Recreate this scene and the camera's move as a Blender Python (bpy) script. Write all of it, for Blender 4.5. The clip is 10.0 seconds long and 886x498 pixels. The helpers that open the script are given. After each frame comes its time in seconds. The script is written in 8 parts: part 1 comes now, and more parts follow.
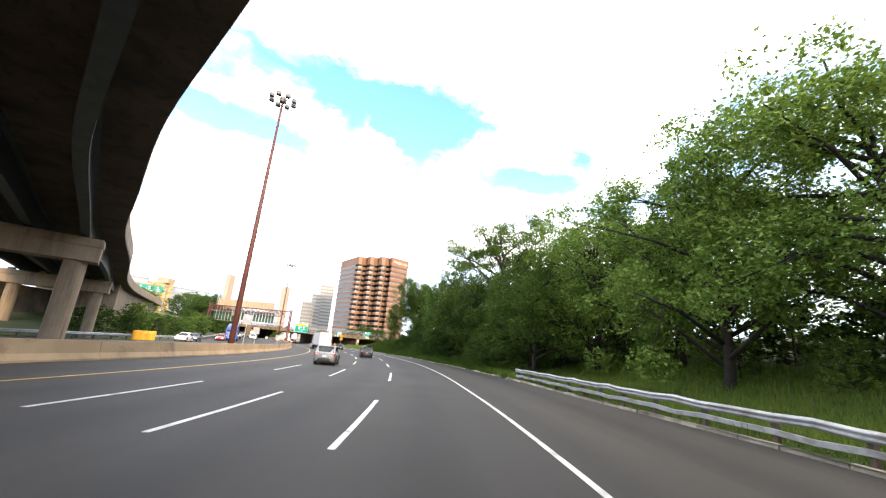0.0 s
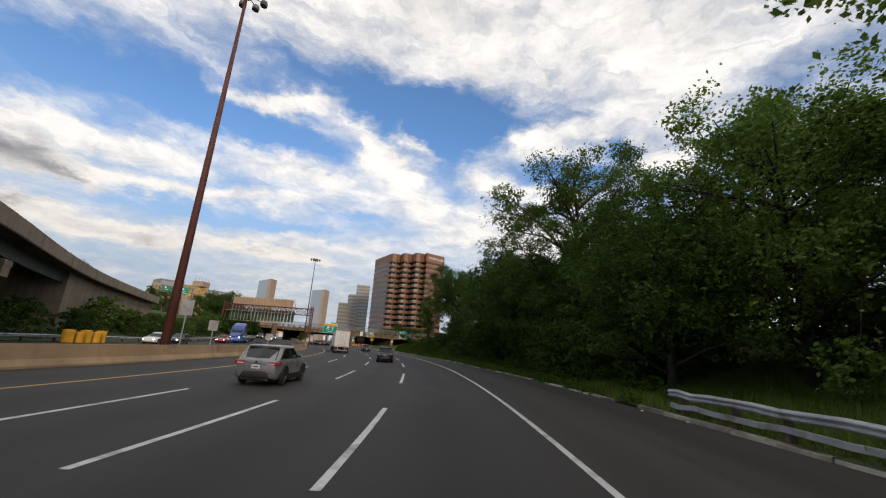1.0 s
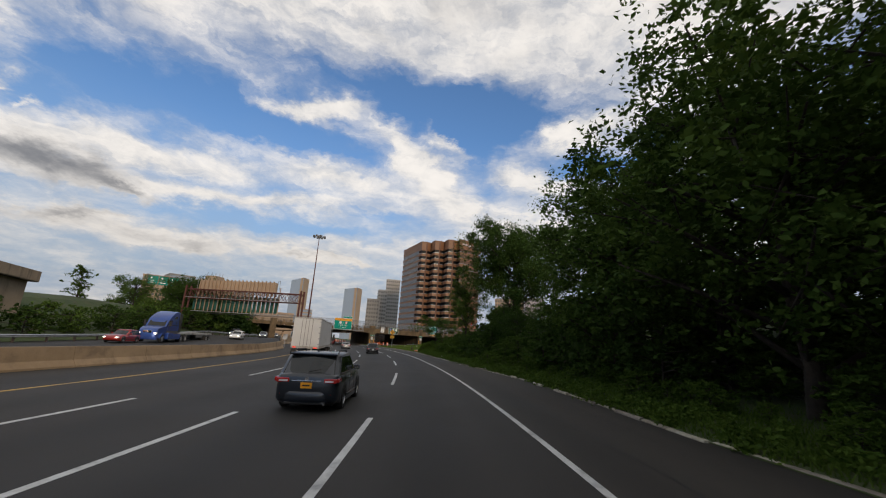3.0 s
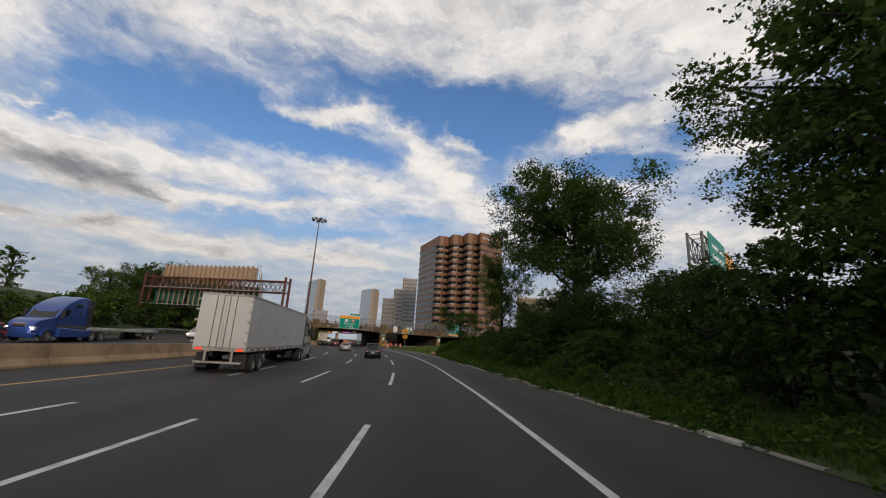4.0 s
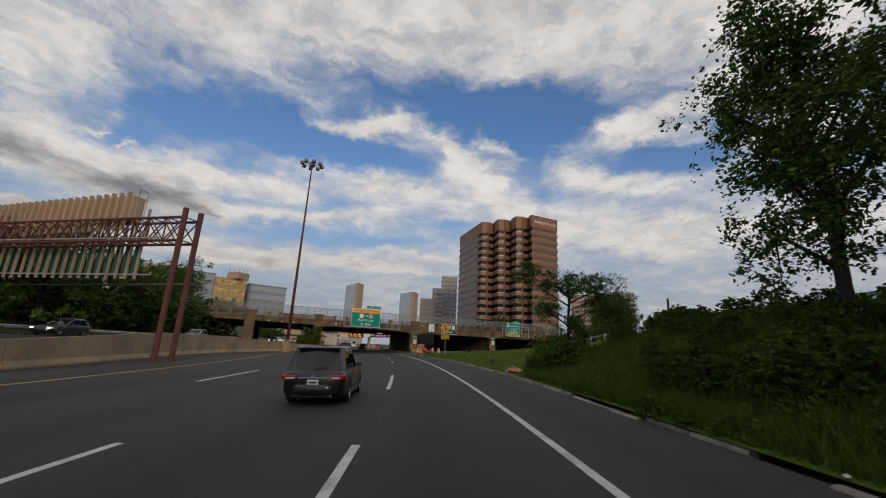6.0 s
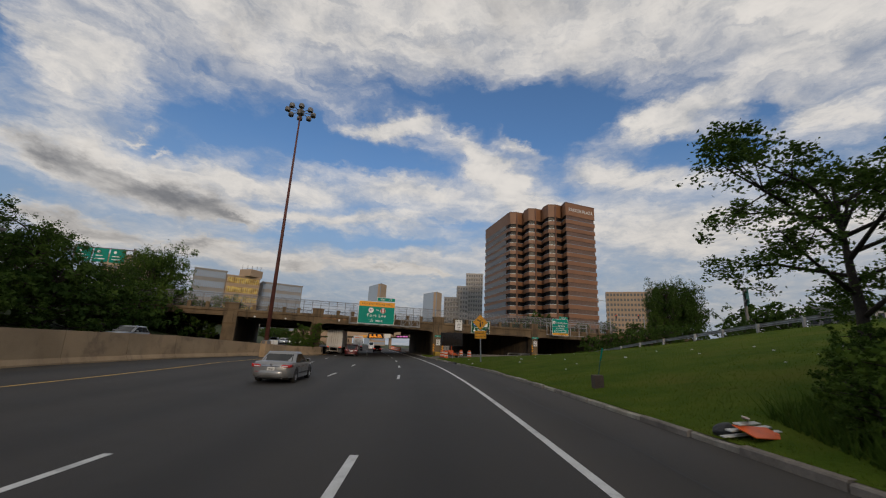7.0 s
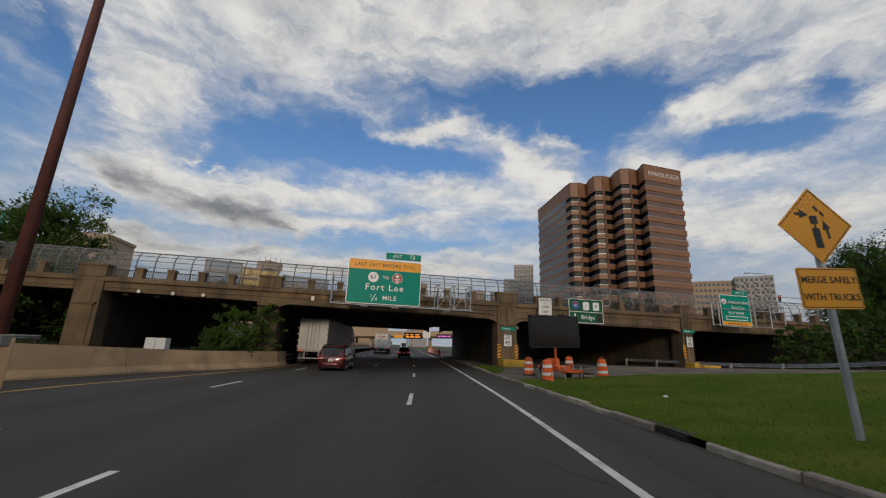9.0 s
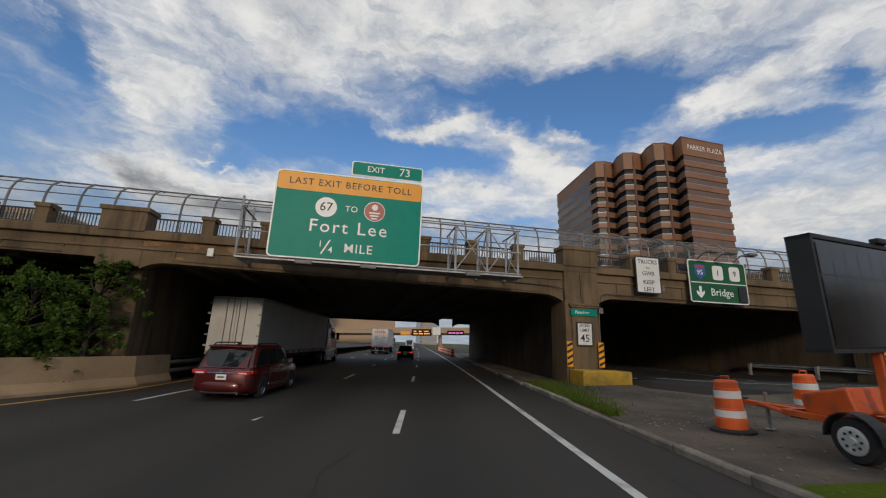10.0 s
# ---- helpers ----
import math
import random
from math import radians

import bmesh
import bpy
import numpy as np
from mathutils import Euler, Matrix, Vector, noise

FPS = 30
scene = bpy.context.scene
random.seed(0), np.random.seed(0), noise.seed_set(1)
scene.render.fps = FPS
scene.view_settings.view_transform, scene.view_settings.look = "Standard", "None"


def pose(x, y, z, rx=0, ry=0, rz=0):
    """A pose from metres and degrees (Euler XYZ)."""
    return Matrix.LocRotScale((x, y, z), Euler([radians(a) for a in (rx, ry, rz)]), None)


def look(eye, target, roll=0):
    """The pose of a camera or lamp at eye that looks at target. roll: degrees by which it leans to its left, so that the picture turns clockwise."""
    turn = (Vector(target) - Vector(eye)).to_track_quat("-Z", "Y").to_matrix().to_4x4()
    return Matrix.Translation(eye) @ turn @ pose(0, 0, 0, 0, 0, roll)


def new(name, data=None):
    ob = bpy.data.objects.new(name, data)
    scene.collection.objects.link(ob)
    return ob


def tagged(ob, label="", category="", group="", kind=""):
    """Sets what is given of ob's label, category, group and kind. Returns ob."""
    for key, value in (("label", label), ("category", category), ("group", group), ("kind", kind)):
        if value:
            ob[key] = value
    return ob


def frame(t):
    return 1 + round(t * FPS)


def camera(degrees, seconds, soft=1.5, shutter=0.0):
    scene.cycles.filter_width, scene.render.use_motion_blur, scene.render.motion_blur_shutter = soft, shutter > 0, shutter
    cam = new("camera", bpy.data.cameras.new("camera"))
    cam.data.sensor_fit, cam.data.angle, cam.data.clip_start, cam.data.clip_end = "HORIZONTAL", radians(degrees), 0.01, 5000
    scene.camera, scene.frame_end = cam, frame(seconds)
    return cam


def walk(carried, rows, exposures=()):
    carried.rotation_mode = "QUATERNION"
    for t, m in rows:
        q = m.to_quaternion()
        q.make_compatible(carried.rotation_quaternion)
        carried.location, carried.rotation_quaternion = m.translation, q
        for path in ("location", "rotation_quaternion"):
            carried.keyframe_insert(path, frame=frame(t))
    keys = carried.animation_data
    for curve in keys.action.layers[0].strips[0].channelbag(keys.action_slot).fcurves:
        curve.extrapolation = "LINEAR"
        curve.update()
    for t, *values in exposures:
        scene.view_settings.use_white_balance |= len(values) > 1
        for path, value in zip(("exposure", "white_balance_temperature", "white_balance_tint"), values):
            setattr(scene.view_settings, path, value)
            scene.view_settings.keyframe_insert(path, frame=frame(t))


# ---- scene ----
# ---------------- camera and its drive ----------------
cam = camera(97.0, 10.0, soft=1.15, shutter=0.05)


def aim(x, y, z, yaw, pitch, lean):
    """Camera pose from its place, heading to the left of +y, upward pitch and lean to the left, in degrees."""
    a, p = radians(yaw), radians(pitch)
    ahead = Vector((-math.sin(a) * math.cos(p), math.cos(a) * math.cos(p), math.sin(p)))
    return look((x, y, z), Vector((x, y, z)) + ahead, lean)


PATH = [
    (0.0, aim(-0.22, -1.55, 2.06, -0.85, 14.57, 5.0)),
    (0.5, aim(-0.11, 8.26, 2.06, 2.15, 14.25, 4.5)),
    (1.0, aim(-0.39, 17.99, 2.08, 4.62, 14.15, 4.1)),
    (1.5, aim(-0.8, 26.84, 2.18, 5.79, 13.8, 3.8)),
    (2.0, aim(-1.55, 35.25, 2.25, 6.92, 13.65, 3.8)),
    (2.5, aim(-2.75, 44.45, 2.24, 8.27, 13.62, 3.7)),
    (4.0, aim(-8.23, 72.82, 1.96, 12.26, 13.7, 3.5)),
    (4.5, aim(-10.61, 82.0, 1.78, 13.59, 13.9, 3.4)),
    (5.0, aim(-13.17, 90.95, 1.74, 15.0, 13.97, 3.1)),
    (5.5, aim(-15.86, 99.7, 1.74, 16.42, 14.0, 2.9)),
    (7.0, aim(-24.91, 124.55, 1.86, 21.48, 14.02, 2.7)),
    (7.5, aim(-28.28, 132.48, 1.91, 23.0, 14.04, 2.5)),
    (8.0, aim(-31.85, 140.3, 1.92, 24.34, 14.1, 2.4)),
    (8.5, aim(-35.49, 147.62, 1.93, 25.8, 14.0, 2.4)),
    (9.0, aim(-39.32, 154.8, 1.9, 27.55, 13.91, 2.3)),
    (9.5, aim(-43.15, 161.93, 1.9, 28.51, 13.85, 2.2)),
    (10.0, aim(-47.26, 169.18, 1.94, 28.95, 13.5, 2.2)),
]
# seconds, stops, white balance
walk(cam, PATH, [(0.0, 1.95, 6700, 11), (0.3, 1.15, 6700, 11), (0.5, 0.52, 6700, 11), (0.75, 0.2, 6700, 11), (1.0, -0.03, 6700, 11), (1.5, -0.16, 6700, 11), (2.5, -0.24, 6700, 11), (4.0, -0.35, 6700, 11), (5.0, -0.42, 6700, 11),
                 (6.3, -0.62, 6700, 11), (8.0, -0.64, 6650, 10), (9.5, -0.51, 6450, 9), (10.0, -0.48, 6400, 9)])

# ---------------- sky and sun ----------------
SUN_AZ, SUN_EL = 150.0, 15.0  # compass degrees to the right of +y, and height


class Nodes:
    """A short way to write node arithmetic."""

    def __init__(self, tree):
        self.t = tree

    def node(self, kind, **settings):
        n = self.t.nodes.new(kind)
        for k, v in settings.items():
            setattr(n, k, v)
        return n

    def put(self, socket, value):
        if isinstance(value, bpy.types.NodeSocket):
            self.t.links.new(value, socket)
        elif isinstance(value, (tuple, list)) and len(value) == 3 and socket.type == "RGBA":
            socket.default_value = (*value, 1)
        else:
            socket.default_value = value

    def m(self, op, a, b=0.0, c=0.0, clamp=False):
        n = self.node("ShaderNodeMath", operation=op, use_clamp=clamp)
        for sock, v in zip(n.inputs, (a, b, c)):
            self.put(sock, v)
        return n.outputs[0]

    def noise(self, vec, scale, detail=4, rough=0.55, distort=0.0, lac=2.0):
        n = self.node("ShaderNodeTexNoise")
        if vec is not None:
            self.put(n.inputs["Vector"], vec)
        n.inputs["Scale"].default_value, n.inputs["Detail"].default_value = scale, detail
        n.inputs["Roughness"].default_value, n.inputs["Distortion"].default_value = rough, distort
        n.inputs["Lacunarity"].default_value = lac
        return n.outputs[0]

    def ramp(self, x, a, b, lo=0.0, hi=1.0):
        n = self.node("ShaderNodeMapRange", interpolation_type="SMOOTHSTEP")
        for sock, v in zip(n.inputs, (x, a, b, lo, hi)):
            self.put(sock, v)
        return n.outputs[0]

    def mix(self, f, a, b):
        n = self.node("ShaderNodeMix", data_type="RGBA")
        self.put(n.inputs[0], f)
        self.put(n.inputs[6], a)
        self.put(n.inputs[7], b)
        return n.outputs[2]

    def xyz(self, x, y, z):
        n = self.node("ShaderNodeCombineXYZ")
        for sock, v in zip(n.inputs, (x, y, z)):
            self.put(sock, v)
        return n.outputs[0]

    def split(self, vec):
        n = self.node("ShaderNodeSeparateXYZ")
        self.put(n.inputs[0], vec)
        return n.outputs


def make_sky():
    world = bpy.data.worlds.new("world")
    scene.world = world
    world.use_nodes = True
    world.node_tree.nodes.clear()
    k = Nodes(world.node_tree)
    way = k.node("ShaderNodeTexCoord").outputs["Generated"]
    dx, dy, dz = k.split(way)
    az = k.m("MULTIPLY", k.m("ARCTAN2", dx, dy), 57.2958)      # degrees to the right of +y
    el = k.m("MULTIPLY", k.m("ARCSINE", dz), 57.2958)
    up = k.m("ADD", k.m("MAXIMUM", dz, 0.0), 0.16)
    flat = k.xyz(k.m("DIVIDE", dx, up), k.m("DIVIDE", dy, up), 0.0)

    def blob(a, e, sa, se, tilt, amp):
        """A soft oval at azimuth a and height e, sa by se degrees, turned by tilt."""
        c, s = math.cos(radians(tilt)), math.sin(radians(tilt))
        da, de = k.m("SUBTRACT", az, a), k.m("SUBTRACT", el, e)
        p = k.m("DIVIDE", k.m("ADD", k.m("MULTIPLY", da, c), k.m("MULTIPLY", de, s)), sa)
        q = k.m("DIVIDE", k.m("SUBTRACT", k.m("MULTIPLY", de, c), k.m("MULTIPLY", da, s)), se)
        r = k.m("ADD", k.m("MULTIPLY", p, p), k.m("MULTIPLY", q, q))
        return k.m("MULTIPLY", k.m("EXPONENT", k.m("MULTIPLY", r, -1.0)), amp)

    def total(*terms):
        out = terms[0]
        for t in terms[1:]:
            out = k.m("ADD", out, t)
        return out

    # the field is pulled about by a slow and a quick noise, so that no feature keeps a plain outline
    def pulled(scale, du, dv, seed):
        warp = k.node("ShaderNodeTexNoise")
        k.put(warp.inputs["Vector"], k.xyz(k.m("MULTIPLY", az, 0.07), k.m("MULTIPLY", el, 0.12), seed))
        warp.inputs["Scale"].default_value, warp.inputs["Detail"].default_value, warp.inputs["Roughness"].default_value = scale, 5, 0.62
        wx, wy, _ = k.split(warp.outputs["Color"])
        return k.m("ADD", az, k.m("MULTIPLY", k.m("SUBTRACT", wx, 0.5), du)), k.m("ADD", el, k.m("MULTIPLY", k.m("SUBTRACT", wy, 0.5), dv))

    az, el = pulled(2.1, 13.0, 6.0, 1.7)
    big = k.noise(flat, 1.1, 6, 0.55, 0.4)
    fine = k.noise(flat, 5.0, 8, 0.62, 0.5)
    wisp = k.noise(k.xyz(k.m("ADD", k.m("MULTIPLY", az, 0.05), k.m("MULTIPLY", el, 0.05)), k.m("MULTIPLY", el, 0.15), 3.0), 2.0, 9, 0.62, 0.6)
    cover = total(k.m("MULTIPLY", big, 0.42), k.m("MULTIPLY", fine, 0.34), k.m("MULTIPLY", wisp, 0.52), CLOUD_BASE,
                  k.ramp(el, 31.0, 42.0, 0.0, 0.30), *[blob(*b) for b in BLUE_GAPS + WHITE_CLOUDS], *[blob(*b[:5], 0.45) for b in GREY_CLOUDS])
    mask = k.ramp(cover, 0.34, 0.96)
    # shaded bellies of the clouds
    dark = total(k.m("MULTIPLY", k.noise(flat, 2.6, 8, 0.60, 0.5), 1.35), -0.72, k.ramp(el, 34.0, 46.0, 0.0, 0.16), *[blob(*b) for b in GREY_CLOUDS], *[blob(*b[:5], -0.5 * b[5]) for b in WHITE_CLOUDS])
    bright = k.ramp(total(k.m("MULTIPLY", fine, 0.6), k.m("MULTIPLY", wisp, 0.5), k.m("MULTIPLY", cover, 0.25)), 0.50, 0.95)
    cloud = k.mix(k.ramp(dark, -0.10, 0.85), k.mix(bright, (0.65, 0.68, 0.725), (1.13, 1.10, 1.06)), (0.20, 0.222, 0.265))
    low = k.ramp(el, 22.0, 2.0)
    cloud = k.mix(k.m("MULTIPLY", low, 0.6), cloud, (0.70, 0.665, 0.62))
    nishita = k.node("ShaderNodeTexSky", sky_type="NISHITA", sun_disc=False, sun_elevation=radians(SUN_EL + 8),
                     sun_rotation=radians(SUN_AZ), air_density=1.0, dust_density=0.6, ozone_density=2.0)
    lift = k.node("ShaderNodeVectorMath", operation="MULTIPLY")
    k.put(lift.inputs[0], nishita.outputs[0])
    lift.inputs[1].default_value = (0.115, 0.155, 0.19)
    blue = k.mix(k.ramp(el, 30.0, 2.0), lift.outputs[0], (0.36, 0.47, 0.62))
    back = k.node("ShaderNodeBackground")
    k.put(back.inputs["Color"], k.mix(mask, blue, cloud))
    back.inputs["Strength"].default_value = 1.0
    out = k.node("ShaderNodeOutputWorld")
    k.t.links.new(back.outputs[0], out.inputs["Surface"])


# azimuth, height, half widths, tilt, amount
CLOUD_BASE = -0.03
BLUE_GAPS = [
    (-13.6, 34.1, 20.4, 3.1, -3, -0.55), (-51.7, 26.3, 13.9, 2.9, 9, -0.50), (-34.9, 26.1, 11.0, 1.7, -1, -0.40), (-6.1, 28.8, 3.6, 5.7, 33, -0.38),
    (13.8, 24.9, 7.1, 2.0, -2, -0.45), (20.9, 27.5, 3.2, 1.6, -17, -0.25), (-33.6, 14.4, 14.4, 1.0, 4, -0.34), (-76, 27.1, 3, 4, 32, -0.40), (-70.7, 13.5, 3.5, 1.6, 4, -0.22),
    (-59.2, 21.7, 3.4, 1.1, 9, -0.25), (-1.4, 31.3, 6.6, 2.9, -7, -0.30), (-20.3, 17.9, 5.2, 0.8, -2, -0.20), (-67.0, 8.0, 3.8, 0.9, -2, -0.25), (-82, 20, 4, 7, 0, -0.30)]
WHITE_CLOUDS = [
    (-68.7, 26.5, 6.3, 6.1, 26, 0.32), (-31.0, 30.6, 7.0, 1.3, 13, 0.62), (-51.1, 19.2, 15.5, 1.5, 5, 0.36), (-40.3, 16.6, 19.0, 1.0, 6, 0.34), (-27.6, 22.6, 10.3, 2.1, -6, 0.30),
    (-14.4, 25.3, 9.8, 2.1, -38, 0.50), (-10.7, 28.8, 4.0, 1.2, -44, 0.35), (3.7, 23.5, 9.3, 1.5, -11, 0.42), (11.0, 29.9, 6.3, 1.6, 4, 0.70), (15.0, 27.2, 7.0, 1.0, -19, 0.20),
    (27.0, 25.6, 4.0, 1.9, -20, 0.35), (12.5, 15.7, 21.3, 3.1, -6, 0.36), (-36.5, 11.2, 22.6, 1.4, 5, 0.22), (-62.9, 21.7, 1.7, 0.4, 21, 0.30), (-59.3, 21.1, 0.8, 0.4, 17, 0.35), (26, 33, 9, 5, 0, 0.30)]
GREY_CLOUDS = [
    (-68.2, 17.6, 3.3, 1.4, -4, 0.60), (-59.3, 16.0, 7.0, 1.9, -5, 0.75), (-51.3, 14.8, 3.3, 0.7, 0, 0.55), (-67.4, 11.7, 3.0, 1.1, -4, 0.50), (-53.9, 11.2, 3.8, 0.7, 7, 0.50),
    (-44.0, 10.1, 7.2, 0.8, 0, 0.50), (-63.4, 10.3, 3.9, 0.8, 1, 0.45), (-29.2, 11.0, 3.7, 0.4, 2, 0.35), (-23.3, 10.5, 3.3, 0.5, 0, 0.35)]
make_sky()

sun = new("sun", bpy.data.lights.new("sun", "SUN"))
sun.data.energy, sun.data.angle, sun.data.color = 1.7, radians(8), (1.0, 0.80, 0.58)
sun.matrix_world = look((100 * math.sin(radians(SUN_AZ)) * math.cos(radians(SUN_EL)), 100 * math.cos(radians(SUN_AZ)) * math.cos(radians(SUN_EL)),
                         100 * math.sin(radians(SUN_EL))), (0, 0, 0))

# ---------------- materials ----------------
def material(name, colour, colour2=None, rough=0.8, metal=0.0, grain=0.0, scale=2.0, fine=30.0, bump=0.0, spec=0.5, stain=None, stain_scale=0.6,
             streak=False, random_by=None, coat=0.0, emit=0.0, alpha=None):
    """A surface of two tones at two scales, with stains and fine relief. streak: the stains run down. random_by: 'Random' per object or island."""
    mat = bpy.data.materials.new(name)
    mat.use_nodes = True
    k = Nodes(mat.node_tree)
    b = k.t.nodes["Principled BSDF"]
    b.inputs["Roughness"].default_value, b.inputs["Metallic"].default_value = rough, metal
    b.inputs["Specular IOR Level"].default_value, b.inputs["Coat Weight"].default_value = spec, coat
    b.inputs["Coat Roughness"].default_value = 0.08
    where = k.node("ShaderNodeNewGeometry").outputs["Position"]
    base = colour
    if colour2:
        base = k.mix(k.ramp(k.noise(where, scale, 5, 0.6), 0.32, 0.68), colour, colour2)
    if grain:
        g = k.m("MULTIPLY_ADD", k.noise(where, fine, 3, 0.7), 2 * grain, 1 - grain)
        v = k.node("ShaderNodeVectorMath", operation="SCALE")
        k.put(v.inputs[0], base)
        if not isinstance(base, bpy.types.NodeSocket):
            v.inputs[0].default_value = base
        k.put(v.inputs["Scale"], g)
        base = v.outputs[0]
    if stain:
        vec = where
        if streak:
            sx, sy, sz = k.split(where)
            vec = k.xyz(sx, sy, k.m("MULTIPLY", sz, 0.12))
        base = k.mix(k.m("MULTIPLY", k.ramp(k.noise(vec, stain_scale, 6, 0.62, 0.3), 0.48, 0.72), 0.85), base, stain)
    if streak:
        # narrow runs of soot and pale lime over the broad stains
        sx, sy, sz = k.split(where)
        runs = k.noise(k.xyz(sx, sy, k.m("MULTIPLY", sz, 0.05)), 3.2, 4, 0.6, 0.2)
        base = k.mix(k.m("MULTIPLY", k.ramp(runs, 0.55, 0.74), 0.65), base, tuple(c * 0.55 for c in stain))
        base = k.mix(k.m("MULTIPLY", k.ramp(runs, 0.36, 0.27), 0.35), base, tuple(min(0.5, c * 1.35) for c in colour))
    if random_by:
        info = k.node("ShaderNodeObjectInfo").outputs["Random"] if random_by == "object" else k.node("ShaderNodeNewGeometry").outputs["Random Per Island"]
        hsv = k.node("ShaderNodeHueSaturation")
        k.put(hsv.inputs["Value"], k.m("MULTIPLY_ADD", info, 0.7, 0.65))
        k.put(hsv.inputs["Hue"], k.m("MULTIPLY_ADD", info, 0.03, 0.485))
        k.put(hsv.inputs["Color"], base)
        base = hsv.outputs[0]
    k.put(b.inputs["Base Color"], base)
    if bump:
        n = k.node("ShaderNodeBump")
        n.inputs["Strength"].default_value, n.inputs["Distance"].default_value = min(1.0, bump), 0.02
        k.put(n.inputs["Height"], k.noise(where, fine, 4, 0.7))
        k.t.links.new(n.outputs[0], b.inputs["Normal"])
    if emit:
        k.put(b.inputs["Emission Color"], colour)
        b.inputs["Emission Strength"].default_value = emit
    return mat


M = {}


def asphalt_material(name, tone, warm=0.0):
    """Worn asphalt: fine stones, broad blotches, and darker wheel paths and oil drips along the way of travel."""
    mat = bpy.data.materials.new(name)
    mat.use_nodes = True
    k = Nodes(mat.node_tree)
    b = k.t.nodes["Principled BSDF"]
    where = k.node("ShaderNodeNewGeometry").outputs["Position"]
    uv = k.node("ShaderNodeUVMap", uv_map="lane").outputs[0]
    across, along, _ = k.split(uv)
    drawn = k.noise(k.xyz(across, k.m("MULTIPLY", along, 0.035), 0.0), 1.3, 5, 0.6)
    blotch = k.noise(where, 0.22, 5, 0.62, 0.4)
    stones = k.noise(where, 45.0, 4, 0.75)
    tone_v = k.m("MULTIPLY", k.m("MULTIPLY_ADD", drawn, 0.75, 0.62), k.m("MULTIPLY_ADD", blotch, 0.75, 0.62))
    # a dark oily strip along the middle of each lane
    strip_v = k.m("MULTIPLY_ADD", k.m("COSINE", k.m("MULTIPLY", k.m("ADD", across, 3.8), 1.698)), 0.5, 0.5)
    tone_v = k.m("MULTIPLY", tone_v, k.m("SUBTRACT", 1.1, k.m("MULTIPLY", k.m("MULTIPLY", strip_v, strip_v), k.m("MULTIPLY_ADD", drawn, 0.5, 0.16))))
    tone_v = k.m("MULTIPLY", tone_v, k.m("MULTIPLY_ADD", stones, 1.3, 0.35))
    v = k.node("ShaderNodeVectorMath", operation="SCALE")
    v.inputs[0].default_value = (tone * (1 + warm), tone, tone * (1.0 - warm))
    k.put(v.inputs["Scale"], tone_v)
    k.put(b.inputs["Base Color"], v.outputs[0])
    k.put(b.inputs["Roughness"], k.m("MULTIPLY_ADD", blotch, 0.25, 0.68))
    n = k.node("ShaderNodeBump")
    n.inputs["Strength"].default_value, n.inputs["Distance"].default_value = 0.5, 0.01
    k.put(n.inputs["Height"], stones)
    k.t.links.new(n.outputs[0], b.inputs["Normal"])
    return mat


def leaf_material(name, colour, colour2, spread=0.5):
    """Leaves: two greens from clump to clump and leaf to leaf, a little light coming through."""
    mat = bpy.data.materials.new(name)
    mat.use_nodes = True
    k = Nodes(mat.node_tree)
    b = k.t.nodes["Principled BSDF"]
    geo = k.node("ShaderNodeNewGeometry")
    mixed = k.m("ADD", k.m("MULTIPLY", geo.outputs["Random Per Island"], 0.6), k.m("MULTIPLY", k.noise(geo.outputs["Position"], 0.55, 3), 0.5))
    base = k.mix(mixed, colour, colour2)
    k.put(b.inputs["Base Color"], base)
    b.inputs["Roughness"].default_value, b.inputs["Specular IOR Level"].default_value = 0.65, 0.08
    glow = k.node("ShaderNodeBsdfTranslucent")
    k.put(glow.inputs["Color"], base)
    both = k.node("ShaderNodeMixShader")
    both.inputs[0].default_value = 0.28
    k.t.links.new(b.outputs[0], both.inputs[1])
    k.t.links.new(glow.outputs[0], both.inputs[2])
    k.t.links.new(both.outputs[0], k.t.nodes["Material Output"].inputs["Surface"])
    return mat


def glass_material(name, tint, rough=0.03, shine=0.5):
    """Dark tinted glass that mirrors the sky."""
    mat = bpy.data.materials.new(name)
    mat.use_nodes = True
    b = mat.node_tree.nodes["Principled BSDF"]
    b.inputs["Base Color"].default_value = (*tint, 1)
    b.inputs["Roughness"].default_value, b.inputs["Specular IOR Level"].default_value = rough, shine
    return mat


M["asphalt"] = asphalt_material("asphalt", 0.0215, 0.15)
M["shoulder"] = asphalt_material("shoulder_asphalt", 0.029, 0.20)
M["dirt"] = material("gravelly_dirt", (0.135, 0.105, 0.078), (0.06, 0.05, 0.04), 0.95, grain=0.6, fine=25, scale=0.7, bump=0.8)
M["paint_white"] = material("worn_white_line", (0.62, 0.62, 0.60), (0.50, 0.50, 0.48), 0.6, grain=0.25, fine=22, scale=1.5, stain=(0.2, 0.2, 0.2), stain_scale=1.3)
M["paint_yellow"] = material("worn_yellow_line", (0.62, 0.36, 0.05), (0.5, 0.3, 0.05), 0.6, grain=0.2, fine=22, stain=(0.22, 0.17, 0.1), stain_scale=1.1)
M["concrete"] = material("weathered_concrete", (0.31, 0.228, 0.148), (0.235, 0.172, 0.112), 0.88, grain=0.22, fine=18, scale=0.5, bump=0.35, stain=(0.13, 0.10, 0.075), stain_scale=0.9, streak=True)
M["wall_tan"] = material("tan_wall_concrete", (0.40, 0.28, 0.165), (0.31, 0.215, 0.125), 0.9, grain=0.2, fine=16, scale=0.35, bump=0.35, stain=(0.18, 0.125, 0.08), stain_scale=0.5)
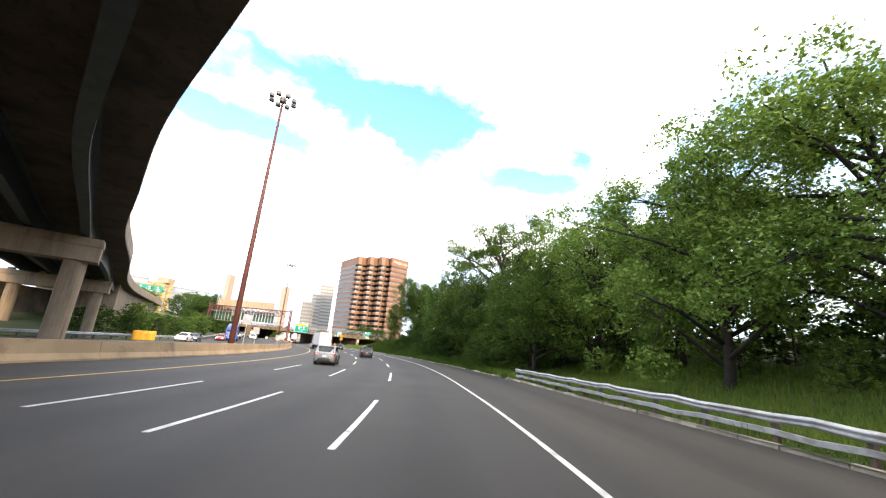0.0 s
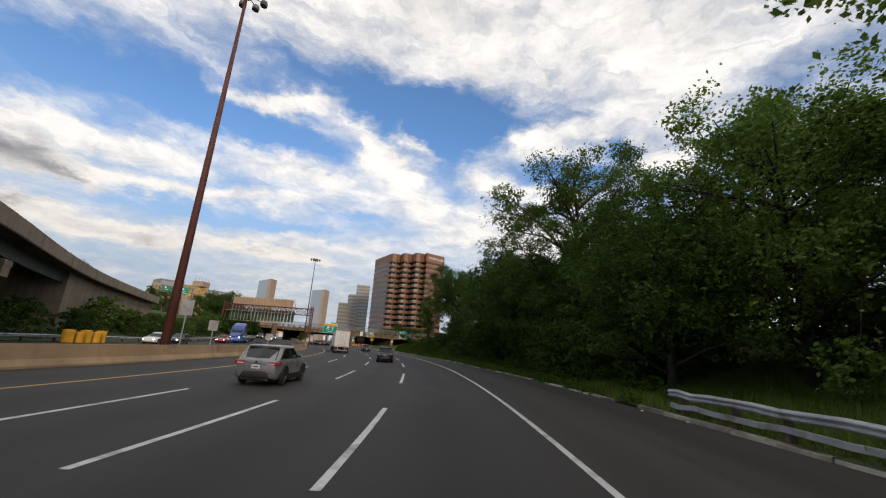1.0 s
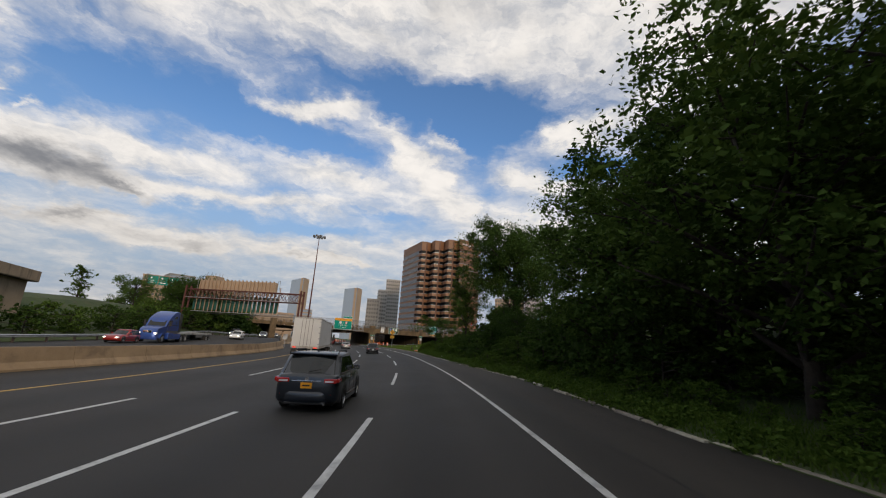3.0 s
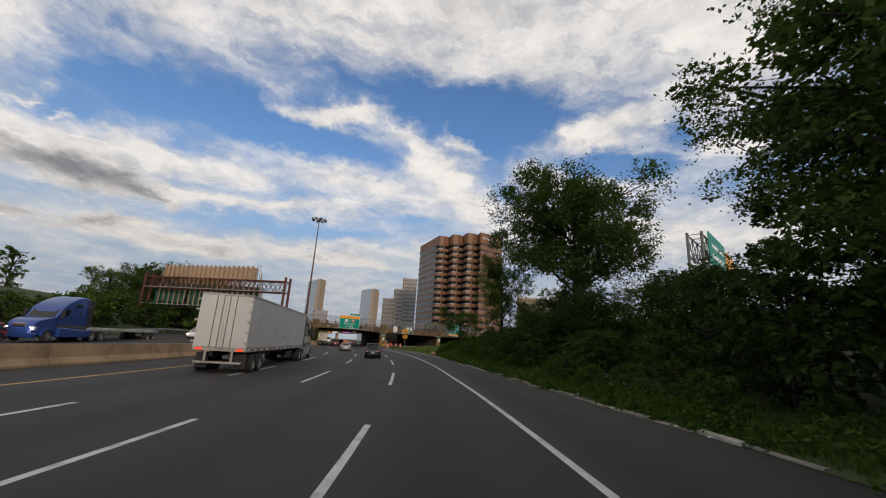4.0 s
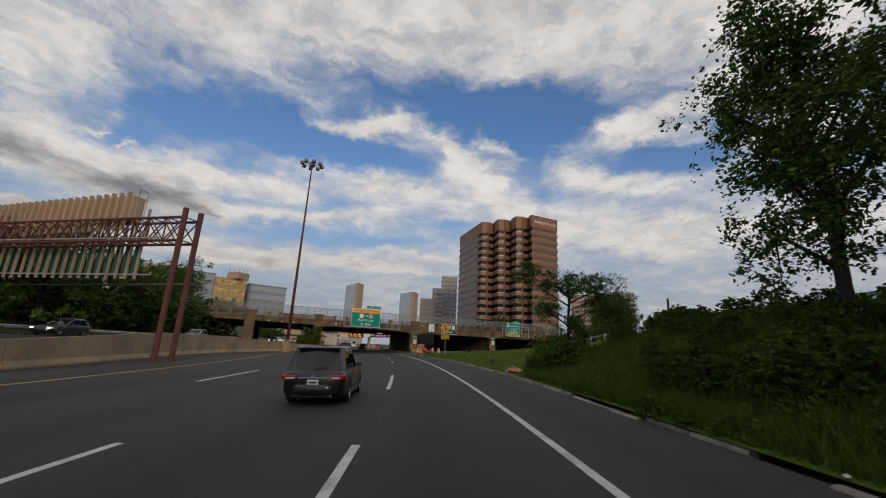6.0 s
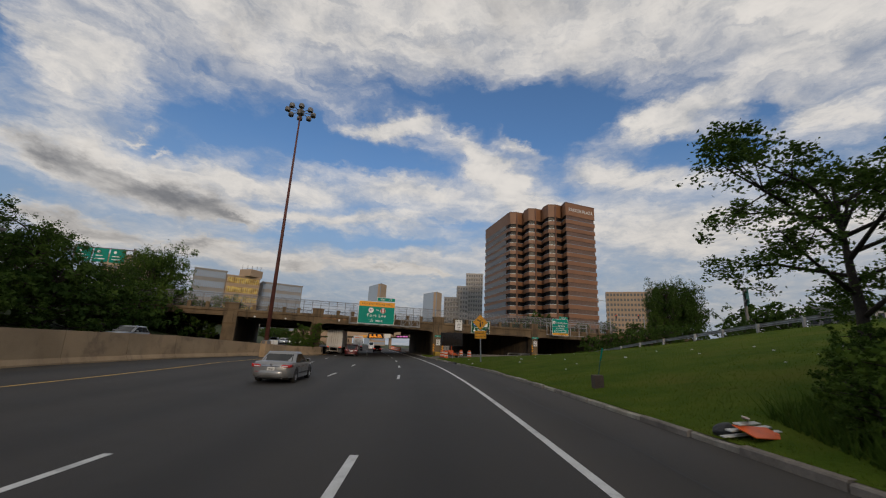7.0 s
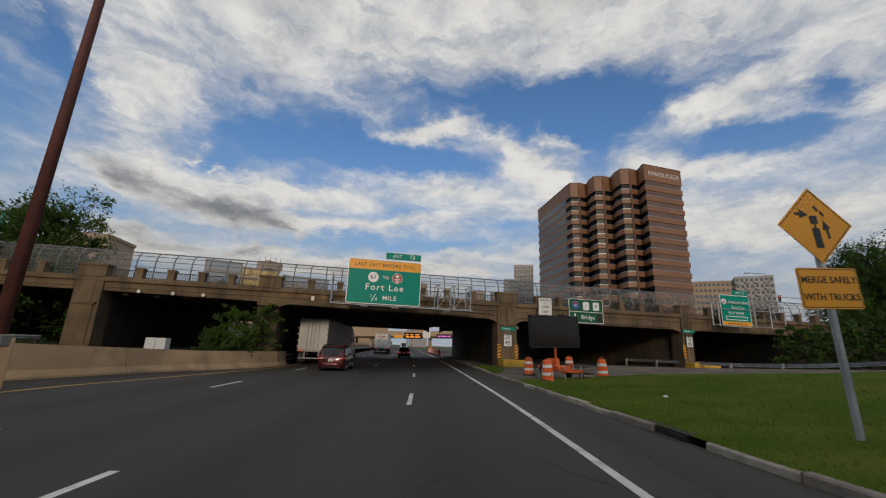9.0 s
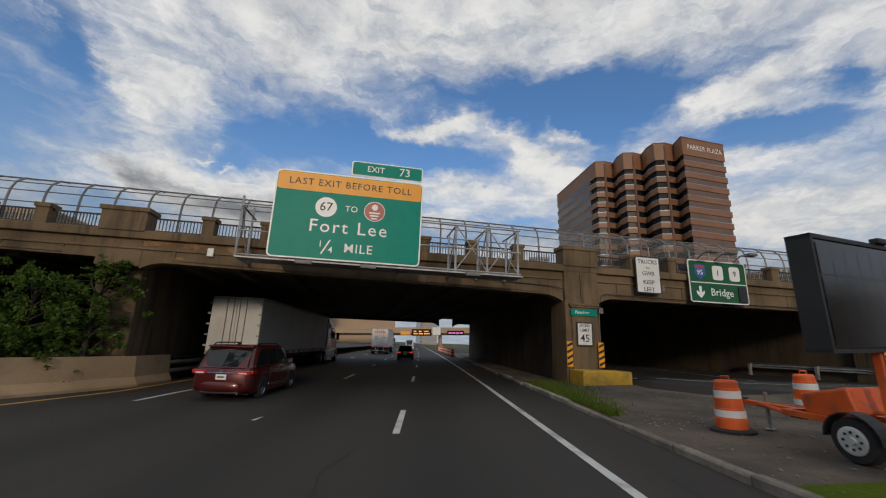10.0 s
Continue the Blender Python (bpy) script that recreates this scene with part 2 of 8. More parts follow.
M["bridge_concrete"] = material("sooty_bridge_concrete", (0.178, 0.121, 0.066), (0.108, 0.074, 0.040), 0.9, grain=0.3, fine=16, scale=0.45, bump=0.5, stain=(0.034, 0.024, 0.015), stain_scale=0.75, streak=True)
# darker copy of the concrete, for undersides, inner walls and backs
M["concrete_dark"] = material("dark_stained_concrete", (0.105, 0.074, 0.042), (0.055, 0.04, 0.026), 0.92, grain=0.25, fine=12, scale=0.4, bump=0.4, stain=(0.03, 0.026, 0.022), stain_scale=0.9, streak=True)
M["kerb"] = material("kerb_concrete", (0.36, 0.32, 0.26), (0.22, 0.19, 0.15), 0.9, grain=0.35, fine=14, scale=1.2, bump=0.6, stain=(0.16, 0.14, 0.12), stain_scale=1.6, random_by="object")
M["grass"] = material("grass_ground", (0.03, 0.05, 0.010), (0.05, 0.07, 0.016), 0.95, grain=0.4, fine=9, scale=0.35, bump=0.6, stain=(0.06, 0.055, 0.025), stain_scale=0.45)
M["lawn"] = material("mown_lawn", (0.046, 0.082, 0.008), (0.085, 0.112, 0.014), 1.0, grain=0.4, fine=14, scale=0.5, bump=0.6, stain=(0.10, 0.105, 0.018), stain_scale=0.35, spec=0.04)
M["blade"] = leaf_material("grass_blades", (0.06, 0.115, 0.012), (0.19, 0.25, 0.05))
M["lawn_blade"] = leaf_material("lawn_blades", (0.060, 0.108, 0.010), (0.135, 0.175, 0.024))
M["leaf"] = leaf_material("tree_leaves", (0.024, 0.056, 0.009), (0.115, 0.18, 0.034))
M["leaf_light"] = leaf_material("bright_leaves", (0.065, 0.13, 0.018), (0.22, 0.31, 0.065))
M["leaf_dark"] = leaf_material("dark_leaves", (0.017, 0.042, 0.008), (0.074, 0.125, 0.025))
M["weed_leaf"] = leaf_material("weed_leaves", (0.028, 0.064, 0.008), (0.10, 0.155, 0.024))
M["bark"] = material("bark", (0.05, 0.037, 0.027), (0.028, 0.022, 0.017), 0.95, grain=0.4, fine=20, scale=3, bump=1.0)
M["galv"] = material("galvanised_steel", (0.42, 0.43, 0.44), (0.29, 0.30, 0.31), 0.55, 0.4, grain=0.15, fine=25, scale=1.2, bump=0.1, stain=(0.18, 0.15, 0.12), stain_scale=1.4)
M["steel"] = material("grey_steel", (0.22, 0.21, 0.20), (0.15, 0.14, 0.13), 0.6, 0.5, grain=0.2, fine=20)
M["weathering"] = material("rusty_brown_steel", (0.13, 0.042, 0.03), (0.085, 0.03, 0.024), 0.72, 0.1, grain=0.25, fine=16, bump=0.2)
M["girder_green"] = material("dark_green_girder", (0.045, 0.06, 0.055), (0.03, 0.04, 0.037), 0.6, 0.1, grain=0.2)
M["timber_post"] = material("rusty_post", (0.12, 0.085, 0.065), (0.08, 0.06, 0.05), 0.9, grain=0.3)
M["sign_green"] = material("green_sign_sheet", (0.0, 0.25, 0.185), (0.0, 0.225, 0.165), 0.42, grain=0.05, fine=4, spec=0.15)
M["sign_green_old"] = material("faded_green_sign_sheet", (0.028, 0.115, 0.058), (0.024, 0.098, 0.05), 0.6, grain=0.08, fine=4, spec=0.1)
M["sign_green_back"] = material("green_sign_back", (0.02, 0.10, 0.075), (0.015, 0.08, 0.06), 0.5, grain=0.1)
M["sign_yellow"] = material("amber_sign_sheet", (0.86, 0.36, 0.01), (0.80, 0.33, 0.01), 0.45, grain=0.05, fine=4)
M["sign_white"] = material("white_sign_sheet", (0.72, 0.71, 0.68), (0.66, 0.65, 0.62), 0.45, grain=0.06, fine=5)
M["sign_text"] = material("white_lettering", (0.80, 0.80, 0.78), rough=0.4)
M["black_text"] = material("black_lettering", (0.015, 0.015, 0.015), rough=0.5)
M["sign_blue"] = material("blue_sign_sheet", (0.03, 0.09, 0.32), rough=0.4)
M["sign_red"] = material("red_sign_sheet", (0.36, 0.07, 0.05), rough=0.4)
M["brick"] = material("brown_granite", (0.27, 0.125, 0.058), (0.215, 0.098, 0.047), 0.55, grain=0.12, fine=3, scale=0.08)
M["brick_dark"] = material("dark_brown_granite", (0.22, 0.115, 0.075), (0.18, 0.095, 0.065), 0.55, grain=0.12, fine=3, scale=0.08)
M["sill_metal"] = material("pale_sill_metal", (0.34, 0.41, 0.45), (0.26, 0.32, 0.36), 0.4, 0.4, scale=0.15)
M["soft_window"] = glass_material("curtained_window", (0.15, 0.145, 0.14), 0.2, 0.3)
M["bronze_glass"] = material("bronze_mirror_glass", (0.20, 0.115, 0.075), (0.15, 0.088, 0.060), 0.22, 0.35, scale=0.12)
M["office_glass"] = glass_material("office_glass", (0.014, 0.014, 0.016), 0.22, 0.05)
M["curtain_glass"] = glass_material("curtain_glass", (0.085, 0.082, 0.085), 0.16, 0.35)
M["tower_glass"] = glass_material("tower_glass", (0.30, 0.36, 0.44), 0.12, 1.0)
# gold patches paint the sunset mirrored in the office windows
M["sunset_glass"] = material("sunset_glass", (1.0, 0.66, 0.18), (0.42, 0.22, 0.05), 0.2, 0.9, scale=0.55, bump=0.6, fine=0.8)
M["stone_white"] = material("pale_apartment_wall", (0.44, 0.41, 0.38), (0.40, 0.37, 0.34), 0.8, grain=0.08, fine=2, scale=0.1)
M["stone_grey"] = material("grey_apartment_wall", (0.30, 0.28, 0.265), (0.25, 0.24, 0.225), 0.8, grain=0.08, fine=2, scale=0.1)
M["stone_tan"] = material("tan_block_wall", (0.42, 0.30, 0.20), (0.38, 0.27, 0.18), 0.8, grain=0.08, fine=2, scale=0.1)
M["window_dark"] = glass_material("dark_window", (0.03, 0.032, 0.036), 0.08)
M["tyre"] = material("tyre_rubber", (0.018, 0.018, 0.018), (0.026, 0.025, 0.024), 0.85, grain=0.2)
M["rim"] = material("alloy_rim", (0.55, 0.55, 0.56), (0.45, 0.45, 0.46), 0.3, 0.9)
M["rim_dark"] = material("dark_rim", (0.10, 0.10, 0.105), rough=0.35, metal=0.8)
M["car_glass"] = glass_material("car_glass", (0.012, 0.016, 0.018), 0.02)
M["trim"] = material("black_trim", (0.016, 0.016, 0.017), (0.022, 0.022, 0.023), 0.6, grain=0.1)
M["chrome"] = material("chrome", (0.7, 0.7, 0.7), rough=0.12, metal=1.0)
M["tail"] = material("red_tail_lamp", (0.42, 0.015, 0.012), rough=0.2, coat=0.8)
M["tail_lit"] = material("lit_tail_lamp", (0.9, 0.06, 0.03), rough=0.2, emit=0.9)
M["head"] = material("clear_head_lamp", (0.7, 0.7, 0.72), rough=0.1, coat=0.8)
M["head_lit"] = material("lit_head_lamp", (1.0, 0.95, 0.8), rough=0.2, emit=4.0)


def paint(name, colour, metal=0.35, rough=0.32):
    M[name] = material(name, colour, tuple(0.88 * c for c in colour), rough, metal, grain=0.04, fine=60, scale=0.8, coat=0.7, stain=tuple(0.6 * c + 0.02 for c in colour), stain_scale=1.2)


paint("paint_silver", (0.27, 0.275, 0.28))
paint("paint_truck", (0.44, 0.45, 0.46))
paint("paint_truck_dark", (0.10, 0.105, 0.11))
paint("paint_maroon", (0.085, 0.006, 0.006))
paint("paint_navy", (0.018, 0.024, 0.035))
paint("paint_black", (0.014, 0.014, 0.015))
paint("paint_sedan", (0.24, 0.245, 0.25))
paint("paint_white_car", (0.68, 0.68, 0.67), 0.0)
paint("paint_red_car", (0.34, 0.02, 0.015))
paint("paint_blue_truck", (0.02, 0.07, 0.30))
M["trailer_white"] = material("trailer_panel", (0.60, 0.595, 0.58), (0.54, 0.535, 0.52), 0.5, grain=0.05, fine=8, scale=0.35, stain=(0.50, 0.49, 0.47), stain_scale=0.5)
M["trailer_dirty"] = material("dirty_trailer_frame", (0.42, 0.40, 0.37), (0.33, 0.31, 0.28), 0.7, grain=0.2, fine=14, stain=(0.18, 0.16, 0.14))
M["orange"] = material("orange_plastic", (0.80, 0.13, 0.02), (0.7, 0.11, 0.02), 0.5, grain=0.08, fine=8, stain=(0.4, 0.1, 0.04), stain_scale=2)
M["orange_steel"] = material("orange_enamel", (0.75, 0.13, 0.02), (0.62, 0.10, 0.02), 0.45, grain=0.1, stain=(0.25, 0.09, 0.04), stain_scale=2.5)
M["yellow_drum"] = material("yellow_plastic", (0.80, 0.40, 0.02), (0.72, 0.35, 0.02), 0.5, grain=0.08)
M["yellow_block"] = material("yellow_painted_concrete", (0.62, 0.36, 0.03), (0.5, 0.29, 0.03), 0.75, grain=0.2, fine=12, stain=(0.25, 0.16, 0.05), stain_scale=1.5)
M["reflective"] = material("reflective_white", (0.78, 0.78, 0.76), (0.7, 0.7, 0.68), 0.35, grain=0.08)
M["litter_white"] = material("crumpled_white_litter", (0.66, 0.65, 0.62), (0.5, 0.49, 0.46), 0.6, grain=0.2, fine=12)
M["board_black"] = material("message_board_face", (0.020, 0.013, 0.010), (0.013, 0.009, 0.008), 0.16, spec=0.4, grain=0.2, fine=40)
M["fence_mesh"] = material("fence_wire", (0.17, 0.165, 0.16), rough=0.5, metal=0.5)
M["fence_panel"] = None


def mesh_panel_material():
    """Fine chain-link: mostly open, so that the sky shows through."""
    mat = bpy.data.materials.new("chain_link")
    mat.use_nodes = True
    k = Nodes(mat.node_tree)
    b = k.t.nodes["Principled BSDF"]
    b.inputs["Base Color"].default_value = (0.2, 0.2, 0.2, 1)
    b.inputs["Roughness"].default_value = 0.5
    see = k.node("ShaderNodeBsdfTransparent")
    both = k.node("ShaderNodeMixShader")
    both.inputs[0].default_value = 0.26
    k.t.links.new(see.outputs[0], both.inputs[1])
    k.t.links.new(b.outputs[0], both.inputs[2])
    k.t.links.new(both.outputs[0], k.t.nodes["Material Output"].inputs["Surface"])
    return mat


M["fence_panel"] = mesh_panel_material()

# ---------------- the line of the road ----------------
def ease(a, b, x):
    x = min(1.0, max(0.0, (x - a) / (b - a)))
    return x * x * (3 - 2 * x)


HEAD_S = [-400, -60, 0, 46, 94, 129, 183, 260, 420]
HEAD_D = [-12, -9, -2.2, 8.2, 16.4, 22.4, 31.0, 32.5, 32.5]
LINE_S = np.arange(-400, 1200.01, 1.0)
LINE_H = np.radians(np.interp(LINE_S, HEAD_S, HEAD_D))
_dx, _dy = -np.sin(LINE_H), np.cos(LINE_H)
LINE_X = np.r_[0, np.cumsum((_dx[1:] + _dx[:-1]) / 2)]
LINE_Y = np.r_[0, np.cumsum((_dy[1:] + _dy[:-1]) / 2)]
LINE_X += -0.18 - LINE_X[400]
LINE_Y += -1.55 - LINE_Y[400]


def bank(s):
    """Cross fall of the road, lower to the left in the bend."""
    return math.tan(radians(-0.3 + 2.4 * ease(5, 140, s)))


def heading(s):
    return float(np.interp(s, LINE_S, LINE_H))


def road_z(s, u):
    return bank(s) * max(-5.0, min(12.0, u))


def at(s, u, h=0.0):
    """The place s metres along the road, u to the right of the driven line, h over the road's surface."""
    a = heading(s)
    return Vector((float(np.interp(s, LINE_S, LINE_X)) + u * math.cos(a), float(np.interp(s, LINE_S, LINE_Y)) + u * math.sin(a), h + road_z(s, u)))


def facing(s, u, h=0.0, turn=0.0):
    """A pose on the road whose +y looks along it."""
    p = at(s, u, h)
    lean = math.degrees(math.atan(bank(s))) if -5 < u < 12 else 0.0
    return Matrix.Translation(p) @ Euler((0, -radians(lean), heading(s) + radians(turn))).to_matrix().to_4x4()


def table(xs, ys):
    return lambda s: float(np.interp(s, xs, ys))


EDGE = table([-50, 0, 25, 60, 100, 140, 200], [3.1, 3.05, 2.65, 2.85, 2.1, 2.25, 2.5])
LANE1 = table([-50, 45, 85, 140, 185, 260], [-1.95, -1.95, -1.5, -1.48, -1.0, -0.7])
LANE2 = table([-50, 70, 150, 170, 192, 260], [-5.7, -5.55, -5.7, -5.35, -4.75, -4.5])
LANE3 = table([-50, 70, 150, 190, 260], [-9.3, -9.3, -9.8, -9.5, -8.4])
YELLOW = table([-50, 60, 100, 130, 150, 165, 180, 195, 215, 260], [-13.3, -13.2, -13.6, -14.2, -15.0, -15.8, -14.6, -11.35, -11.6, -12.2])
BARRIER = table([-60, 60, 110, 130, 145, 155, 165, 172, 180, 188, 192, 196, 215], [-18.0, -18.0, -17.8, -18.6, -20.6, -21.6, -21.4, -20.4, -18.5, -15.8, -13.6, -12.02, -12.0])
WALL_TOP = table([-60, 110, 130, 150, 168, 180, 190, 215], [1.02, 1.02, 1.25, 2.0, 1.95, 1.55, 1.2, 1.05])   # the median wall's height
OPPOSITE = table([-60, 100, 125, 150, 185, 300], [0.0, 0.0, 0.5, 1.3, 1.0, 0.8])                            # the opposite carriageway lies higher further on
LEFTEDGE = table([-60, 130, 150, 170, 185, 195, 300], [-38.0, -38.0, -36.5, -33.0, -30.0, -28.6, -28.4])
KERB = table([-60, 12, 24, 37, 51, 60, 66, 85, 95, 115, 140, 160, 172, 185, 200, 300], [11.6, 11.2, 9.9, 9.3, 8.6, 7.9, 7.3, 6.9, 5.9, 5.2, 5.5, 5.4, 4.7, 4.2, 4.2, 4.3])


# ---------------- mesh building ----------------
class Shape:
    """Gathers faces for one mesh."""

    def __init__(self):
        self.v, self.f = [], []

    def add(self, verts, faces):
        n = len(self.v)
        self.v += [tuple(p) for p in verts]
        self.f += [tuple(i + n for i in f) for f in faces]
        return self

    def box(self, x0, x1, y0, y1, z0, z1, m=None):
        vs = [Vector((x, y, z)) for z in (z0, z1) for y in (y0, y1) for x in (x0, x1)]
        if m is not None:
            vs = [m @ p for p in vs]
        return self.add(vs, [(0, 2, 3, 1), (4, 5, 7, 6), (0, 1, 5, 4), (2, 6, 7, 3), (0, 4, 6, 2), (1, 3, 7, 5)])

    def rounded(self, x0, x1, y0, y1, z0, z1, r, m=None):
        """A box with chamfered edges."""
        bm = bmesh.new()
        bmesh.ops.create_cube(bm, size=1.0)
        for p in bm.verts:
            p.co = Vector(((x0 + x1) / 2 + p.co.x * (x1 - x0), (y0 + y1) / 2 + p.co.y * (y1 - y0), (z0 + z1) / 2 + p.co.z * (z1 - z0)))
        bmesh.ops.bevel(bm, geom=bm.edges[:], offset=r, segments=2, profile=0.6, affect="EDGES")
        return self.take(bm, m)

    def take(self, bm, m=None):
        bm.verts.index_update()
        self.add([(m @ p.co if m is not None else p.co) for p in bm.verts], [[p.index for p in f.verts] for f in bm.faces])
        bm.free()
        return self

    def prism(self, outline, y0, y1, m=None):
        """An outline in x and z, pulled from y0 to y1."""
        n = len(outline)
        vs = [Vector((x, y, z)) for y in (y0, y1) for x, z in outline]
        if m is not None:
            vs = [m @ p for p in vs]
        return self.add(vs, [tuple(range(n)), tuple(range(2 * n - 1, n - 1, -1))] + [((i + 1) % n, i, n + i, n + (i + 1) % n) for i in range(n)])

    def tube(self, points, radii, sides=8, cap=True):
        points = [Vector(p) for p in points]
        if not hasattr(radii, "__len__"):
            radii = [radii] * len(points)
        rings = []
        for i, p in enumerate(points):
            d = (points[min(i + 1, len(points) - 1)] - points[max(i - 1, 0)]).normalized()
            side = d.cross(Vector((0, 0, 1)) if abs(d.z) < 0.9 else Vector((1, 0, 0))).normalized()
            over = side.cross(d)
            rings.append([p + radii[i] * (math.cos(2 * math.pi * j / sides) * side + math.sin(2 * math.pi * j / sides) * over) for j in range(sides)])
        faces = []
        for i in range(len(points) - 1):
            for j in range(sides):
                a, b = i * sides + j, i * sides + (j + 1) % sides
                faces.append((a, b, b + sides, a + sides))
        if cap:
            faces += [tuple(range(sides - 1, -1, -1)), tuple(range((len(points) - 1) * sides, len(points) * sides))]
        return self.add([p for r in rings for p in r], faces)

    def turned(self, profile, sides=16, m=None):
        """Radius and height pairs, turned about z."""
        vs = [Vector((r * math.cos(2 * math.pi * j / sides), r * math.sin(2 * math.pi * j / sides), z)) for r, z in profile for j in range(sides)]
        if m is not None:
            vs = [m @ p for p in vs]
        faces = []
        for i in range(len(profile) - 1):
            for j in range(sides):
                a, b = i * sides + j, i * sides + (j + 1) % sides
                faces.append((a, b, b + sides, a + sides))
        n = len(profile)
        faces += [tuple(range(sides - 1, -1, -1)), tuple(range((n - 1) * sides, n * sides))]
        return self.add(vs, faces)

    def loft(self, sections, closed=True, caps=True):
        n = len(sections[0])
        faces = []
        for i in range(len(sections) - 1):
            for j in range(n if closed else n - 1):
                a, b = i * n + j, i * n + (j + 1) % n
                faces.append((a, b, b + n, a + n))
        if caps and closed:
            faces += [tuple(range(n - 1, -1, -1)), tuple(range((len(sections) - 1) * n, len(sections) * n))]
        return self.add([p for s in sections for p in s], faces)

    def mesh(self, name, mat, smooth=False):
        me = bpy.data.meshes.new(name)
        me.from_pydata(self.v, [], self.f)
        me.materials.append(mat)
        if smooth:
            me.shade_smooth()
        me.validate()
        return me


def fix_normals(me):
    bm = bmesh.new()
    bm.from_mesh(me)
    bmesh.ops.recalc_face_normals(bm, faces=bm.faces)
    bm.to_mesh(me)
    bm.free()


def part(name, shape, mat, parent=None, label="", smooth=False, m=None, flip=True):
    """One mesh object, under a thing or a part."""
    me = shape if isinstance(shape, bpy.types.Mesh) else shape.mesh(name, mat, smooth)
    if flip and not isinstance(shape, bpy.types.Mesh) and len(me.polygons) < 20000:
        fix_normals(me)
    ob = new(name, me)
    if m is not None:
        ob.matrix_basis = m
    if parent is not None:
        ob.parent = parent
    if label:
        ob["label"] = label
    return ob


def thing(name, m, label, category, group="", kind=""):
    ob = new(name)
    ob.matrix_basis = m
    ob.empty_display_size = 0.2
    return tagged(ob, label, category, group, kind)


def auto_smooth(ob, angle=35):
    ob.data.shade_smooth()
    ob.data.set_sharp_from_angle(angle=radians(angle))
    return ob


# ---------------- ground, road and lines ----------------
CREST = table([100, 118, 132, 146, 158, 168, 176, 183, 190, 200, 210], [5.8, 5.7, 5.4, 4.8, 3.95, 3.0, 2.2, 1.3, 0.65, 0.22, 0.14])


def right_height(s, u):
    """The land to the right of the kerb: a verge, then a bank, and the grassed slope of the ramp further on."""
    k = KERB(s)
    d = u - k
    if d <= 0:
        return 0.0
    old = ease(36, 44, s) * (1 - ease(120, 130, s))
    wood = 0.14 * (1 - old) + old * (0.015 + 0.14 * ease(0, 1.2, d)) + 0.10 * ease(0, 3, d) + 6.0 * ease(4, 28, d) * (1 - ease(112, 128, s))
    f = min(1.0, max(0.0, (d - 0.3) / (28.0 - k)))
    lawn = 0.14 + (CREST(s) - 0.14) * f ** 1.15
    w = ease(100, 128, s)
    mound = 1.15 * ease(1.0, 7, d) * (1 - ease(13, 22, d)) * ease(108, 121, s) * (1 - ease(131, 140, s))
    return wood * (1 - w) + lawn * w + mound


def strip(name, s_list, u_left, u_right, h, mat, columns=1, uv=False, skirt=0.0):
    """A sheet along the road between two lines."""
    sh = Shape()
    verts, lanes = [], []
    for s in s_list:
        for j in range(columns + 1):
            a, b = u_left(s), u_right(s)
            u = a + (b - a) * j / columns
            verts.append(at(s, u, h(s, u) if callable(h) else h))
            lanes.append((u, s))
    c = columns + 1
    faces = [(i * c + j, i * c + j + 1, (i + 1) * c + j + 1, (i + 1) * c + j) for i in range(len(s_list) - 1) for j in range(columns)]
    sh.add(verts, faces)
    me = sh.mesh(name, mat)
    layer = me.uv_layers.new(name="lane")
    for loop in me.loops:
        layer.data[loop.index].uv = lanes[loop.vertex_index]
    return new(name, me)


def span(a, b, step):
    n = max(1, int(round((b - a) / step)))
    return [a + (b - a) * i / n for i in range(n + 1)]


road_s = span(-150, 560, 4)
tagged(strip("road", road_s, lambda s: BARRIER(s) - 0.2, EDGE, 0.0, M["asphalt"], 12), "dark worn asphalt of a four-lane motorway", "road", kind="structure")
tagged(strip("road_shoulder", road_s, EDGE, lambda s: KERB(s) + 0.1, 0.0, M["shoulder"], 3), "greyish asphalt hard shoulder beside the kerb", "road", kind="structure")
tagged(strip("opposite_road", road_s, LEFTEDGE, lambda s: BARRIER(s) - 0.2, lambda s, u: OPPOSITE(s) - 0.004, M["asphalt"], 4), "asphalt of the opposite carriageway behind the wall", "road", kind="structure")

# land: one sheet to the horizon, lower than the road, then the shaped verge on the right and bank on the left
g = Shape()
ring = [-3000, -1200, -500, -250, -120, 0, 120, 250, 400, 600, 1200, 3000]
g.add([(x, y, -0.9) for y in ring for x in ring], [(j * 12 + i, j * 12 + i + 1, (j + 1) * 12 + i + 1, (j + 1) * 12 + i) for j in range(11) for i in range(11)])
tagged(part("ground", g, M["grass"], flip=False), "flat grassy ground reaching to the horizon", "ground", kind="structure")
verge_s = span(-120, 200, 2.5)
tagged(strip("wood_verge", [s for s in verge_s if s <= 116], lambda s: KERB(s) + 0.02, lambda s: KERB(s) + 60, right_height, M["grass"], 36), "rough grassy verge rising into the trees", "verge", kind="structure")
tagged(strip("lawn_slope", [s for s in verge_s if 113 <= s <= 187], lambda s: KERB(s) + 0.12, lambda s: KERB(s) + 22.6 if s < 180 else KERB(s) + 22.6 - 15 * ease(180, 186, s), lambda s, u: right_height(s, u) + 0.004, M["lawn"], 26), "mown green grass slope rising to a ramp", "lawn", kind="structure")
